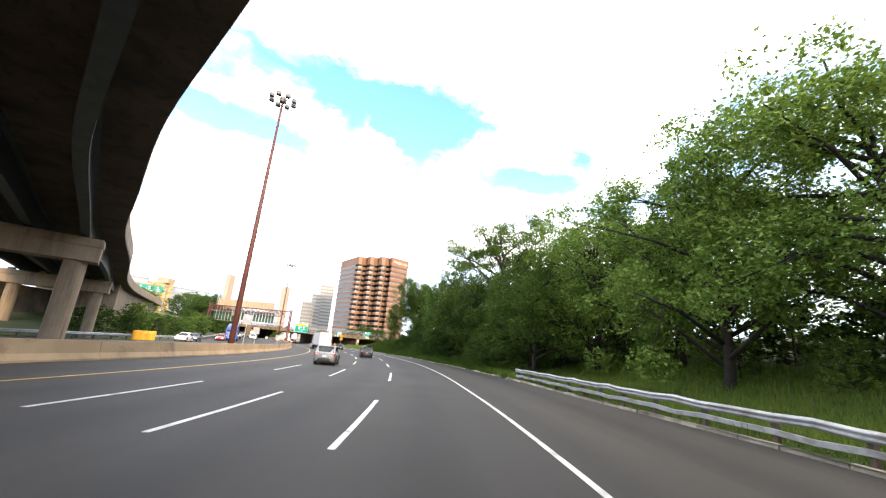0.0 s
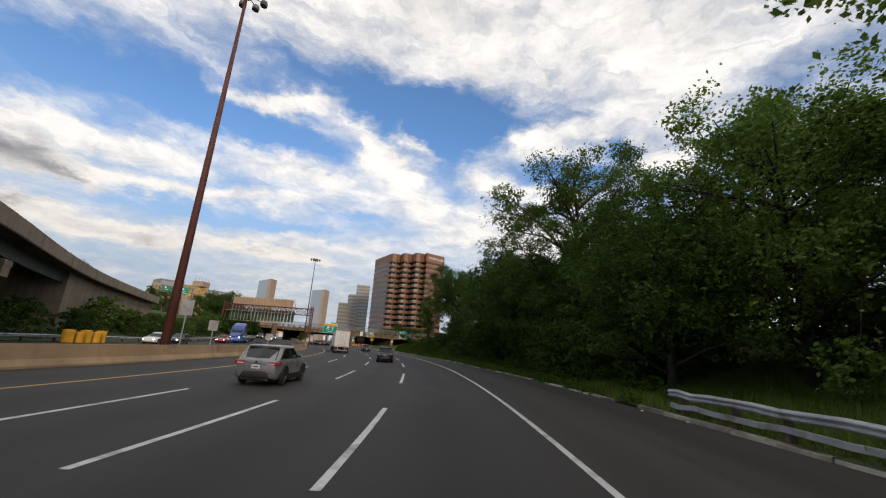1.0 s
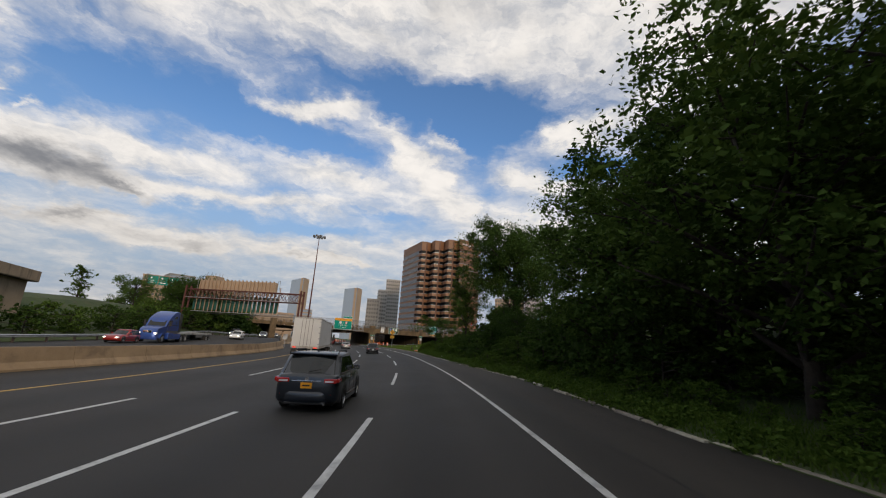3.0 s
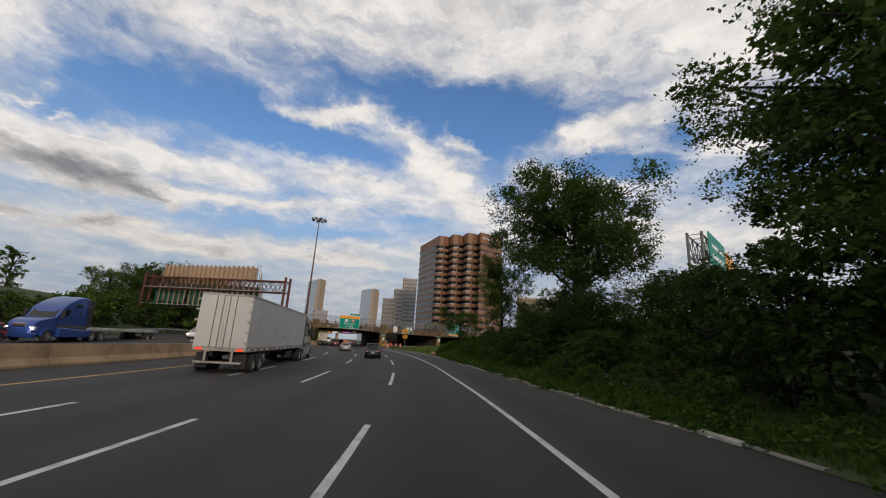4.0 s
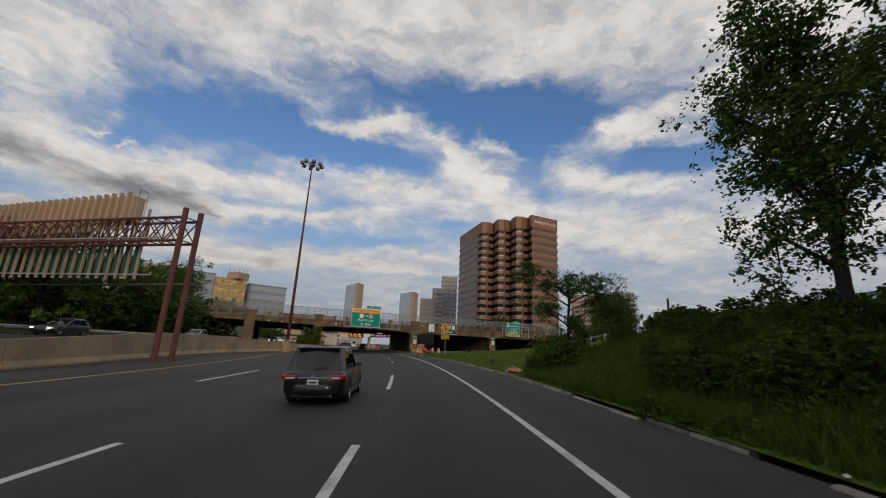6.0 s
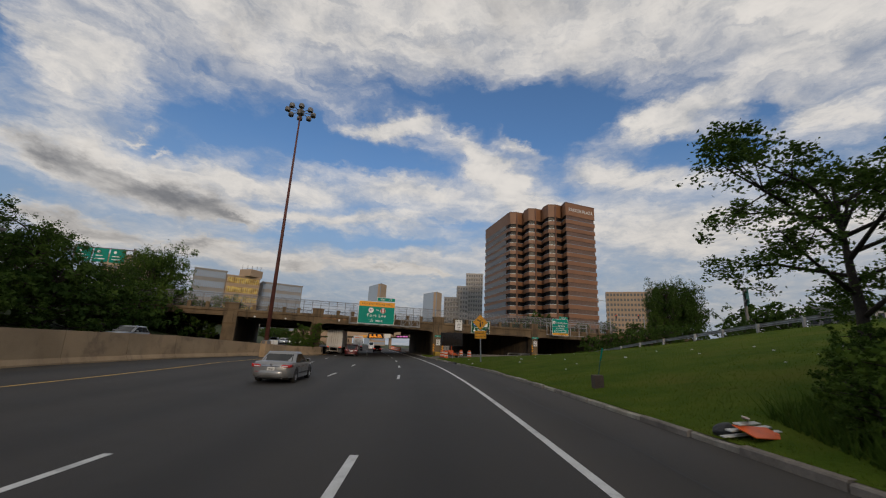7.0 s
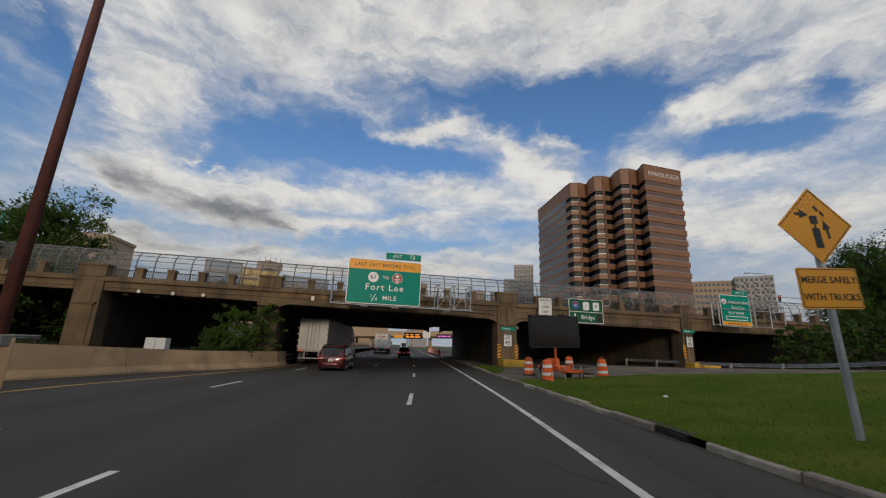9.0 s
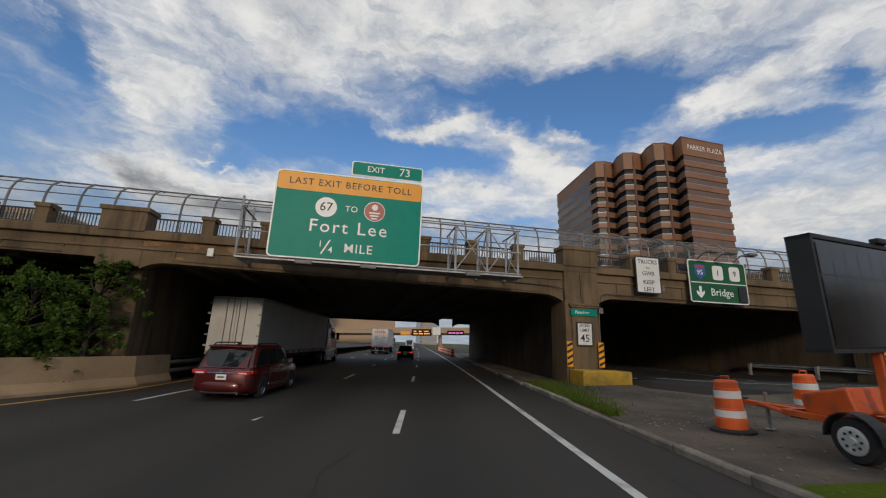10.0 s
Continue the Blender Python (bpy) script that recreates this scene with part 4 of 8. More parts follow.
lettering("Bridge", 0.55, TXT, route, P3(13.2, -0.044, 5.05))
plate(route, "lane_signal", 14.2, 14.72, 4.62, 5.42, -0.042, M["black_text"], 0.03, 0.06)
arrow = [(11.8, 5.35), (11.95, 5.35), (11.95, 5.0), (12.1, 5.12), (12.1, 4.95), (11.87, 4.72), (11.64, 4.95), (11.64, 5.12), (11.8, 5.0)]
part("arrow", Shape().prism(arrow, -0.05, -0.042), TXT, route)
for x in (11.9, 13.0, 14.2):
    part("sign_lamp", Shape().tube([(x, 0, 6.8), (x, -0.5, 7.05), (x, -0.95, 7.0)], 0.035, 6).rounded(x - 0.25, x + 0.25, -1.2, -0.85, 6.9, 7.05, 0.04), M["steel"], route)

lemoine = sign_frame(27.6, 31.2, 4.9, 8.05, 0, M["sign_text"], M["sign_green"], FACE @ P3(-0.3, -1.2, 0), "slip_sign", "green exit sign on the far end of the bridge", "road sign", 0.15)
plate(lemoine, "amber_band", 27.68, 31.12, 4.98, 5.4, -0.042, M["sign_yellow"], 0.05, 0.006)
plate(lemoine, "exit_tab", 29.2, 31.1, 8.1, 8.55, 0, M["sign_green"], 0.05, 0.03)
lettering("EXIT 73", 0.32, TXT, lemoine, P3(30.15, -0.044, 8.32))
disc(lemoine, "route_shield", 28.05, 7.35, 0.3, -0.041, TXT)
lettering("67", 0.34, M["black_text"], lemoine, P3(28.05, -0.056, 7.35))
lettering("Lemoine Ave", 0.46, TXT, lemoine, P3(29.8, -0.044, 7.35), squeeze=0.95)
lettering("Fort Lee", 0.46, TXT, lemoine, P3(29.7, -0.044, 6.8))
lettering("NEXT RIGHT", 0.34, TXT, lemoine, P3(29.4, -0.044, 6.25))
plate(lemoine, "blank_bar", 28.1, 30.7, 5.55, 5.95, -0.042, TXT, 0.04, 0.006)
plate(lemoine, "blank_fill", 28.18, 30.62, 5.62, 5.88, -0.05, M["sign_green"], 0.03, 0.006)
lettering("LAST EXIT BEFORE TOLL", 0.22, M["black_text"], lemoine, P3(29.4, -0.056, 5.19))
for x in (26.4, 27.2, 31.6, 33.6, 35.4):
    fr = Shape().tube([(x, -0.1, 4.9), (x, -0.1, 7.2)], 0.06, 6).tube([(x, -0.1, 7.2), (x, 0.9, 7.2)], 0.05, 6)
    part("frame_post", fr, M["galv"], lemoine)
for z in (5.0, 6.6, 7.2):
    part("frame_rail", Shape().tube([(26.4, -0.1, z), (35.4, -0.1, z)], 0.04, 6), M["galv"], lemoine)

for a, tag in ((5.2, True), (24.4, False)):
    z0 = 2.05 if tag else 2.7
    sp = sign_frame(a - 0.42, a + 0.42, z0, z0 + 1.12, 0, M["black_text"], M["sign_white"], BRIDGE @ P3(0, -0.24, 0), "speed_limit_sign", "white speed limit sign on a bridge pier", "road sign", 0.05)
    lettering("SPEED", 0.20, M["black_text"], sp, P3(a, -0.044, z0 + 0.96))
    lettering("LIMIT", 0.20, M["black_text"], sp, P3(a, -0.044, z0 + 0.74))
    lettering("45", 0.50, M["black_text"], sp, P3(a, -0.044, z0 + 0.35))
    nm = thing("street_name_sign", BRIDGE @ P3(0, -0.24, 0), "small green street name plate on a bridge pier", "road sign")
    plate(nm, "face", a - 0.68, a + 0.68, z0 + 1.42, z0 + 1.74, 0, M["sign_green"], 0.02, 0.02)
    lettering("Fletcher", 0.22, TXT, nm, P3(a - 0.1, -0.024, z0 + 1.58), squeeze=1.05)
    for x0 in ((a - 0.95, a + 0.68) if tag else (a - 0.8,)):
        ob = thing("hazard_marker", BRIDGE @ P3(0, -0.24, 0), "yellow and black striped hazard plate on a bridge pier", "road sign")
        plate(ob, "face", x0, x0 + 0.3, z0 - 0.95, z0 + 0.2, 0, M["sign_yellow"], 0.02, 0.02)
        for i in range(4):
            zz = z0 - 0.92 + 0.28 * i
            part("stripe", Shape().prism([(x0 + 0.01, zz), (x0 + 0.29, zz + 0.14), (x0 + 0.29, zz + 0.26), (x0 + 0.01, zz + 0.12)], -0.03, -0.022), M["black_text"], ob)

block = thing("barrier_block", BRIDGE, "low yellow painted concrete block before the bridge pier", "barrier")
part("body", Shape().rounded(4.35, 6.75, -1.4, -0.2, -0.1, 1.0, 0.05), M["yellow_block"], block)
block2 = thing("barrier_block", BRIDGE, "low yellow painted concrete block before the far bridge pier", "barrier")
part("body", Shape().rounded(23.6, 26.6, -1.4, -0.2, 0.2, 1.3, 0.05), M["yellow_block"], block2)

# ---------------- curved viaduct overhead ----------------
EDGE_LINE = [(34, -36, 10.6), (22, -23, 10.5), (10.6, -11.3, 10.4), (2.6, -2.3, 10.2), (-5.6, 6.3, 10.15), (-10.35, 11.1, 10.1), (-16.8, 19.15, 10.05), (-24.2, 28.0, 10.0), (-33.4, 41.5, 10.0), (-44.0, 55.2, 9.85), (-52, 67, 9.5), (-58, 78, 9.1), (-66, 97, 8.3)]


def smooth_line(points, n):
    pts = [Vector(p) for p in points]
    out = []
    for i in range(len(pts) - 1):
        a, b, c, d = pts[max(i - 1, 0)], pts[i], pts[i + 1], pts[min(i + 2, len(pts) - 1)]
        for j in range(n):
            t = j / n
            out.append(0.5 * ((2 * b) + (c - a) * t + (2 * a - 5 * b + 4 * c - d) * t * t + (3 * b - a - 3 * c + d) * t ** 3))
    return out + [pts[-1]]


ramp_line = smooth_line(EDGE_LINE, 5)
for _ in range(6):
    ramp_line = [ramp_line[0]] + [(a + 2 * b + c) / 4 for a, b, c in zip(ramp_line, ramp_line[1:], ramp_line[2:])] + [ramp_line[-1]]


def sweep(section):
    """Pulls a section (metres to the left of the edge, metres below its top) along the viaduct."""
    rows = []
    for i, p in enumerate(ramp_line):
        d = (ramp_line[min(i + 1, len(ramp_line) - 1)] - ramp_line[max(i - 1, 0)]).normalized()
        side = Vector((-d.y, d.x, 0)).normalized()
        rows.append([p + side * a + Vector((0, 0, -b)) for a, b in section])
    return Shape().loft(rows)


viaduct = thing("viaduct", Matrix(), "curving concrete ramp viaduct on green steel girders", "bridge")
part("parapet", sweep([(0, 0), (0.35, 0), (0.45, 1.0), (0.02, 1.35), (-0.02, 1.3)]), M["concrete"], viaduct)
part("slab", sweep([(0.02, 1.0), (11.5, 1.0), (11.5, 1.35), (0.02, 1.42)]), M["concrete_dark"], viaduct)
part("parapet", sweep([(11.2, 0), (11.5, 0), (11.5, 1.0), (11.2, 1.0)]), M["concrete"], viaduct)
for a in (1.8, 4.4, 7.0, 9.6):
    g = sweep([(a - 0.22, 1.38), (a + 0.22, 1.38), (a + 0.22, 1.44), (a + 0.03, 1.46), (a + 0.03, 2.75), (a + 0.22, 2.77), (a + 0.22, 2.83), (a - 0.22, 2.83), (a - 0.22, 2.77), (a - 0.03, 2.75), (a - 0.03, 1.46), (a - 0.22, 1.44)])
    part("girder", g, M["girder_green"], viaduct)
for x, y, z, turn in ((-21.9, 24.3, 7.1, 128), (-40.5, 49.0, 6.9, 124)):
    m = Matrix.Translation((x, y, 0)) @ Euler((0, 0, radians(turn))).to_matrix().to_4x4()
    g = Shape().rounded(-0.8, 0.8, 0.2, 11.0, z - 1.5, z, 0.06, m)
    g.rounded(-0.85, 0.85, 0.15, 11.0, z - 0.55, z - 0.1, 0.05, m)
    part("pier_cap", g, M["concrete"], viaduct)
    for d in (1.3, 8.6):
        c = m @ Vector((0, d, 0))
        part("pier_column", Shape().turned([(0.6, -0.8), (0.6, z - 1.45)], 18, Matrix.Translation((c.x, c.y, 0))), M["concrete"], viaduct, smooth=False)
    for d in (1.4, 4.0, 6.6, 9.2):
        part("bearing", Shape().box(-0.3, 0.3, d - 0.3, d + 0.3, z, z + 0.25, m), M["steel"], viaduct)
# wall that carries the end of the ramp
w = Shape()
rows = []
for i, p in enumerate(ramp_line[-12:]):
    rows.append([Vector((p.x - 1.0, p.y - 0.6, -1)), Vector((p.x - 1.0, p.y - 0.6, p.z - 1.2)), Vector((p.x - 9, p.y - 6, p.z - 1.2)), Vector((p.x - 9, p.y - 6, -1))])
w.loft(rows)
part("end_wall", w, M["concrete"], viaduct)
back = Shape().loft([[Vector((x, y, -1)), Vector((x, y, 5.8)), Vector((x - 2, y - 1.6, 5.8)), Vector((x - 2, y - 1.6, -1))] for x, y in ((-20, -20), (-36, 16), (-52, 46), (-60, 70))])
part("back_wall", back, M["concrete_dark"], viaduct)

# ---------------- median wall ----------------
median = thing("median_wall", Matrix(), "tan stained concrete median wall with joints", "barrier", kind="structure")
prof = [(0.33, -0.3), (0.33, 0.10), (0.16, 0.38), (0.10, 1.02), (-0.10, 1.02), (-0.16, 0.38), (-0.33, 0.10), (-0.33, -0.3)]


def wall_piece(s0, s1, prof):
    return Shape().loft([[at(s, BARRIER(s) + a, b if b < 0.9 else WALL_TOP(s)) for a, b in prof] for s in span(s0, s1, 2.0)])


s = -60.0
while s < 193:
    part("wall_panel", wall_piece(s, s + 5.97 if s < 190 else 198.6, prof), M["wall_tan"], median)
    s += 6.0

stub = thing("guard_rail", Matrix(), "rusty steel guard rail running on from the median wall", "guard rail")
for z in (0.42, 0.80):
    part("beam", Shape().tube([at(s, -12.1 - 0.06 * (s - 198.6), z) for s in (198.7, 201, 204, 208, 212)], 0.10, 8), M["steel"], stub)
for s in (199.2, 202.2, 205.2, 208.2, 211.2):
    part("post", Shape().tube([at(s, -12.4 - 0.05 * (s - 198.6), -0.3), at(s, -12.4 - 0.05 * (s - 198.6), 0.95)], 0.07, 6), M["steel"], stub)

# ---------------- kerb stones ----------------
kerb = thing("kerb", Matrix(), "chipped pale concrete kerb along the shoulder", "kerb", kind="structure")
rng = random.Random(5)
s = -60.0
while s < 232:
    n = 1.55 + rng.uniform(-0.25, 0.4)
    if not 171.6 < s + n / 2 < 173.2:
        a, b = at(s + 0.02, KERB(s)), at(s + n - 0.02, KERB(s + n))
        old = 38 < s < 126                     # sunken, broken stones along the wood
        if old and rng.random() < 0.16:
            s += n
            continue
        d, lift = rng.uniform(-0.04, 0.05), rng.uniform(-0.03, 0.02)
        if old:
            d, lift = rng.uniform(-0.12, 0.12), rng.uniform(-0.11, -0.03)
        side = Vector(((b - a).y, -(b - a).x, 0)).normalized()
        rows = []
        for p in (a, (a + b) / 2 + Vector((0, 0, rng.uniform(-0.012, 0.012))), b):
            q = p + side * d
            rows.append([q + side * x + Vector((0, 0, z)) for x, z in ((0, -0.2), (0.02, 0.11 + lift), (0.05, 0.14 + lift), (0.17, 0.15 + lift), (0.2, 0.13 + lift), (0.2, -0.2))])
        part("kerb_stone", Shape().loft(rows), M["kerb"], kerb)
    s += n
drain = thing("drain_inlet", facing(172.4, KERB(172.4) + 0.05, 0), "dark kerb drain opening with a concrete lip", "drain")
part("lip", Shape().rounded(0.09, 0.42, -0.8, 0.8, 0.11, 0.155, 0.015), M["shoulder"], drain)
# solid black blocks colour in the darkness inside the inlet
part("throat", Shape().box(-0.12, 0.4, -0.62, 0.62, -0.25, 0.008).box(0.04, 0.4, -0.72, 0.72, 0, 0.11), M["black_text"], drain)


# ---------------- guard rails ----------------
def guard_rail(name, pts, label, post="timber_post", every=1.9, lift=0.0, rub=False):
    """A W-beam rail along points at the ground, on posts; rub: a second, flat rail below it."""
    t = thing(name, Matrix(), label, "guard rail")
    pts = smooth_line(pts, 6)
    prof = [(0, 0.44), (0.03, 0.46), (0.085, 0.50), (0.085, 0.535), (0.02, 0.575), (0.02, 0.605), (0.085, 0.645), (0.085, 0.68), (0.03, 0.72), (0, 0.75)]
    prof = prof + [(a - 0.012, b) for a, b in reversed(prof)]
    rows, low = [], []

    def dent(i):
        return 0.05 * math.sin(2.3 * i) * math.sin(0.7 * i + 1) if rub else 0.0     # knocked about by past blows

    for i, p in enumerate(pts):
        d = (pts[min(i + 1, len(pts) - 1)] - pts[max(i - 1, 0)]).normalized()
        side = Vector((-d.y, d.x, 0)).normalized()
        rows.append([p + side * (a + 0.2) + Vector((0, 0, b + lift + dent(i))) for a, b in prof])
        low.append([p + side * (a + 0.14 + 0.5 * dent(i)) + Vector((0, 0, b - dent(i))) for a, b in ((0, 0.26), (0.05, 0.28), (0.05, 0.44), (0, 0.46))])
    part("rail", Shape().loft(rows), M["galv"], t)
    if rub:
        part("rub_rail", Shape().loft(low), M["galv"], t)
    total, last = 0.0, pts[0]
    post_shape = Shape().rounded(-0.08, 0.08, -0.09, 0.09, -0.4, 0.72 + lift, 0.01).rounded(-0.07, 0.07, 0.0, 0.19, 0.45 + lift, 0.72 + lift, 0.01).mesh("post", M[post])
    for i, p in enumerate(pts):
        total += (p - last).length
        if total >= every or i == 0:
            q = pts[min(i + 1, len(pts) - 1)] - pts[max(i - 1, 0)]
            part("post", post_shape, None, t, m=Matrix.Translation(p) @ Euler((0, 0, math.atan2(q.y, q.x))).to_matrix().to_4x4())
            total = 0.0
        last = p
    return t


def verge_point(s, d):
    u = KERB(s) + d
    return at(s, u, right_height(s, u) - 0.02)


guard_rail("guard_rail", [verge_point(s, d) for s, d in ((-40, 0.3), (-22, 0.3), (-8, 0.3), (4, 0.3), (12, 0.3), (20, 0.3), (26, 0.3), (31.5, 0.3), (36.3, 0.25))], "battered galvanised guard rail beside the overgrown verge", lift=0.22, rub=True)
guard_rail("guard_rail", [at(s, LEFTEDGE(s) + 0.7, OPPOSITE(s)) for s in (194, 185, 175, 162, 150, 135, 120, 95, 70, 45, 20, 0, -20)], "galvanised guard rail along the overgrown bank", every=2.2)

# ---------------- buildings ----------------
def polygon_prism(points, z0, z1, grow=0.0):
    """An upright prism over a plan outline (anticlockwise), moved outward by grow."""
    n = len(points)
    out = []
    for i in range(n):
        a, b, c = Vector(points[i - 1]), Vector(points[i]), Vector(points[(i + 1) % n])
        d0, d1 = (b - a).normalized(), (c - b).normalized()
        n0, n1 = Vector((d0.y, -d0.x)), Vector((d1.y, -d1.x))
        k = n0 + n1
        k = k / max(0.3, k.dot(n0))
        out.append(b + k * grow)
    sh = Shape()
    sh.add([(p.x, p.y, z) for z in (z0, z1) for p in out],
           [tuple(range(n - 1, -1, -1)), tuple(range(n, 2 * n))] + [(i, (i + 1) % n, n + (i + 1) % n, n + i) for i in range(n)])
    return sh


def office_tower():
    t = thing("office_tower", Matrix(), "brown granite office tower with ribbon windows and a sawtooth front", "building")
    LL, L, C, R = Vector((-85.2, 347.5)), Vector((-66.0, 320.5)), Vector((-36.0, 310.5)), Vector((-23.2, 322.5))
    plan = [LL, L]
    # four bays step along the front
    d = (C - L) / 3.0
    out = Vector((d.y, -d.x)).normalized()
    for i in range(3):
        a = L + d * i
        plan += [a + d * 0.22 + out * 1.4, a + d * 0.48 - out * 0.6, a + d * 0.64 - out * 4.2, a + d * 0.92 - out * 0.6]
    plan += [C, R, R + Vector((-24, 34)), LL + Vector((20, 16))]
    top, base, floors = 72.0, -0.9, 16
    part("glass_core", polygon_prism(plan, base, top - 1, -0.5), M["office_glass"], t)
    high = 4.05
    z = top - 6.2
    part("crown_wall", polygon_prism(plan, z, top, 0.0), M["brick"], t)
    part("coping", polygon_prism(plan, top, top + 0.3, 0.12), M["brick_dark"], t)
    for i in range(floors):
        z -= high
        part("spandrel", polygon_prism(plan, z + 0.1, z + 2.0, 0.0), M["brick"], t)
        part("sill_line", polygon_prism(plan, z + 1.94, z + 2.12, 0.06), M["sill_metal"], t)
    # piers on the corners of the bays, and mullions on the flat faces
    for p in plan[3:-3:4]:
        part("corner_pier", polygon_prism([p + Vector((0.45, 0)), p + Vector((0, 0.45)), p - Vector((0.45, 0)), p - Vector((0, 0.45))][::1], base, top - 1), M["brick_dark"], t)
    for a, b, n in ((C, R, 22), (LL, L, 26)):
        e = (b - a).normalized()
        o = Vector((e.y, -e.x))
        for i in range(1, n):
            q = a + (b - a) * i / n - o * 0.28
            part("mullion", Shape().box(q.x - 0.07, q.x + 0.07, q.y - 0.07, q.y + 0.07, base + 6, top - 4), M["brick_dark"], t)
    # pale glass on the side face
    e = (L - LL).normalized()
    o = Vector((e.y, -e.x))
    a, b = LL + e * 1.0 + o * 0.06, L - e * 1.5 + o * 0.06
    z = top - 6.2
    for i in range(floors):
        z -= high
        part("side_glass", Shape().add([(a.x, a.y, z + 2.2), (b.x, b.y, z + 2.2), (b.x, b.y, z + 4.4), (a.x, a.y, z + 4.4)], [(0, 1, 2, 3)]), M["curtain_glass"], t, flip=False)
    # bronze mirror glass between the spandrels of the flat front
    e = (R - C).normalized()
    o = Vector((e.y, -e.x))
    a, b = C + e * 0.4 - o * 0.22, R - e * 0.4 - o * 0.22
    z = top - 6.2
    for i in range(floors):
        z -= high
        part("front_glass", Shape().add([(a.x, a.y, z + 2.0), (b.x, b.y, z + 2.0), (b.x, b.y, z + 4.2), (a.x, a.y, z + 4.2)], [(0, 1, 2, 3)]), M["bronze_glass"], t, flip=False)
    face = (R - C).normalized()
    turn = math.atan2(face.y, face.x)
    mid = C + (R - C) * 0.52
    m = Matrix.Translation((mid.x, mid.y, top - 3.2)) @ Euler((0, 0, turn)).to_matrix().to_4x4() @ P3(0, -0.12, 0)
    lettering("PARKER PLAZA", 2.5, M["sign_text"], t, m, squeeze=0.86)
    for x, y in ((-60, 335), (-45, 330), (-52, 345)):
        part("aerial", Shape().tube([(x, y, top), (x, y, top + 4)], 0.1, 5), M["steel"], t)
    part("roof_plant", Shape().box(-68, -58, 332, 340, top, top + 1.6), M["steel"], t)


office_tower()


GROUND = -0.95


def block_building(name, a, b, depth, z0, z1, wall, glass, floors, bays, label, balcony=False, ribbon=False):
    """A block whose front runs from a to b in plan; every window is built, with a sill, in rows."""
    t = thing(name, Matrix(), label, "building")
    a, b = Vector(a), Vector(b)
    e = (b - a).normalized()
    out = Vector((e.y, -e.x))
    w = (b - a).length
    turn = math.atan2(e.y, e.x)
    m = Matrix.Translation((a.x, a.y, 0)) @ Euler((0, 0, turn)).to_matrix().to_4x4()
    part("wall", Shape().box(0, w, 0, depth, z0, z1, m), wall, t)
    part("roof", Shape().box(-0.2, w + 0.2, -0.2, depth + 0.2, z1, z1 + 0.6, m), wall, t)
    high = (z1 - z0) / floors
    if ribbon:
        for i in range(floors):
            z = z0 + high * i
            part("window", Shape().box(0.4, w - 0.4, -0.06, 0.04, z + high * 0.3, z + high * 0.92, m), glass, t)
            part("window", Shape().box(-0.06, 0.04, 0.4, depth - 0.4, z + high * 0.3, z + high * 0.92, m), glass, t)
        for j in range(1, bays * 2):
            part("mullion", Shape().box(w * j / bays / 2 - 0.07, w * j / bays / 2 + 0.07, -0.16, -0.05, z0, z1, m), wall, t)
            part("mullion", Shape().box(-0.16, -0.05, depth * j / bays / 2 - 0.07, depth * j / bays / 2 + 0.07, z0, z1, m), wall, t)
        return t
    step = w / bays
    for i in range(floors):
        z = z0 + high * i
        for j in range(bays):
            x = step * (j + 0.5)
            part("window", Shape().box(x - step * 0.32, x + step * 0.32, -0.08, 0.06, z + high * 0.28, z + high * 0.8, m), glass, t)
        if balcony:
            for j in range(0, bays, 2):
                x = step * (j + 0.5)
                part("balcony", Shape().box(x - step * 0.45, x + step * 0.45, -1.3, 0, z + high * 0.02, z + high * 0.3, m), wall, t)
        n = max(2, int(bays * depth / w))
        for j in range(n):
            y = depth * (j + 0.5) / n
            part("window", Shape().box(-0.08, 0.06, y - 0.3 * depth / n, y + 0.3 * depth / n, z + high * 0.28, z + high * 0.8, m), glass, t)
    return t


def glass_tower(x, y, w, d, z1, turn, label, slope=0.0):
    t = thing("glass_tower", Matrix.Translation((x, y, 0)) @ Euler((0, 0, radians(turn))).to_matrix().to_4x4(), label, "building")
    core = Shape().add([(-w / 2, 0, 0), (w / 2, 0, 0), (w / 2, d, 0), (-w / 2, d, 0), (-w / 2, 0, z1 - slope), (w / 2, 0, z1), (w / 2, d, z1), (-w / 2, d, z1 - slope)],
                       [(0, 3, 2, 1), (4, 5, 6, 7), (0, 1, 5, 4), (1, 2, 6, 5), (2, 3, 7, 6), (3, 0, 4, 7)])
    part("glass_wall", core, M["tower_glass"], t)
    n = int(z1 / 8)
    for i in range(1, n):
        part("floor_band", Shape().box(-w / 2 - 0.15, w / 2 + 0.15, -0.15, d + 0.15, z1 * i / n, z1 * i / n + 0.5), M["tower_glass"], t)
    # warm tan slabs paint the sun on the tower's right face and front edge
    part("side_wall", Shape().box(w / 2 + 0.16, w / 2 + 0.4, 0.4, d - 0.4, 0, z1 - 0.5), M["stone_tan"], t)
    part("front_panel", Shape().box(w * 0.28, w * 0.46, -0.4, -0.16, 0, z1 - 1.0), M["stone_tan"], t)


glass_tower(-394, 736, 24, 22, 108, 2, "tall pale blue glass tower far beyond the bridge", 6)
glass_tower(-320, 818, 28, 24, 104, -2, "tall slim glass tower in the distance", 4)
block_building("apartment_block", (-133.6, 408.4), (-122.8, 411.6), 16, GROUND, 39, M["stone_grey"], M["soft_window"], 11, 5, "grey apartment block with dark balconies", True)
block_building("apartment_block", (-127.2, 420.5), (-119.5, 423.6), 14, GROUND, 49.5, M["stone_white"], M["soft_window"], 14, 4, "pale grey apartment tower with square windows", True)
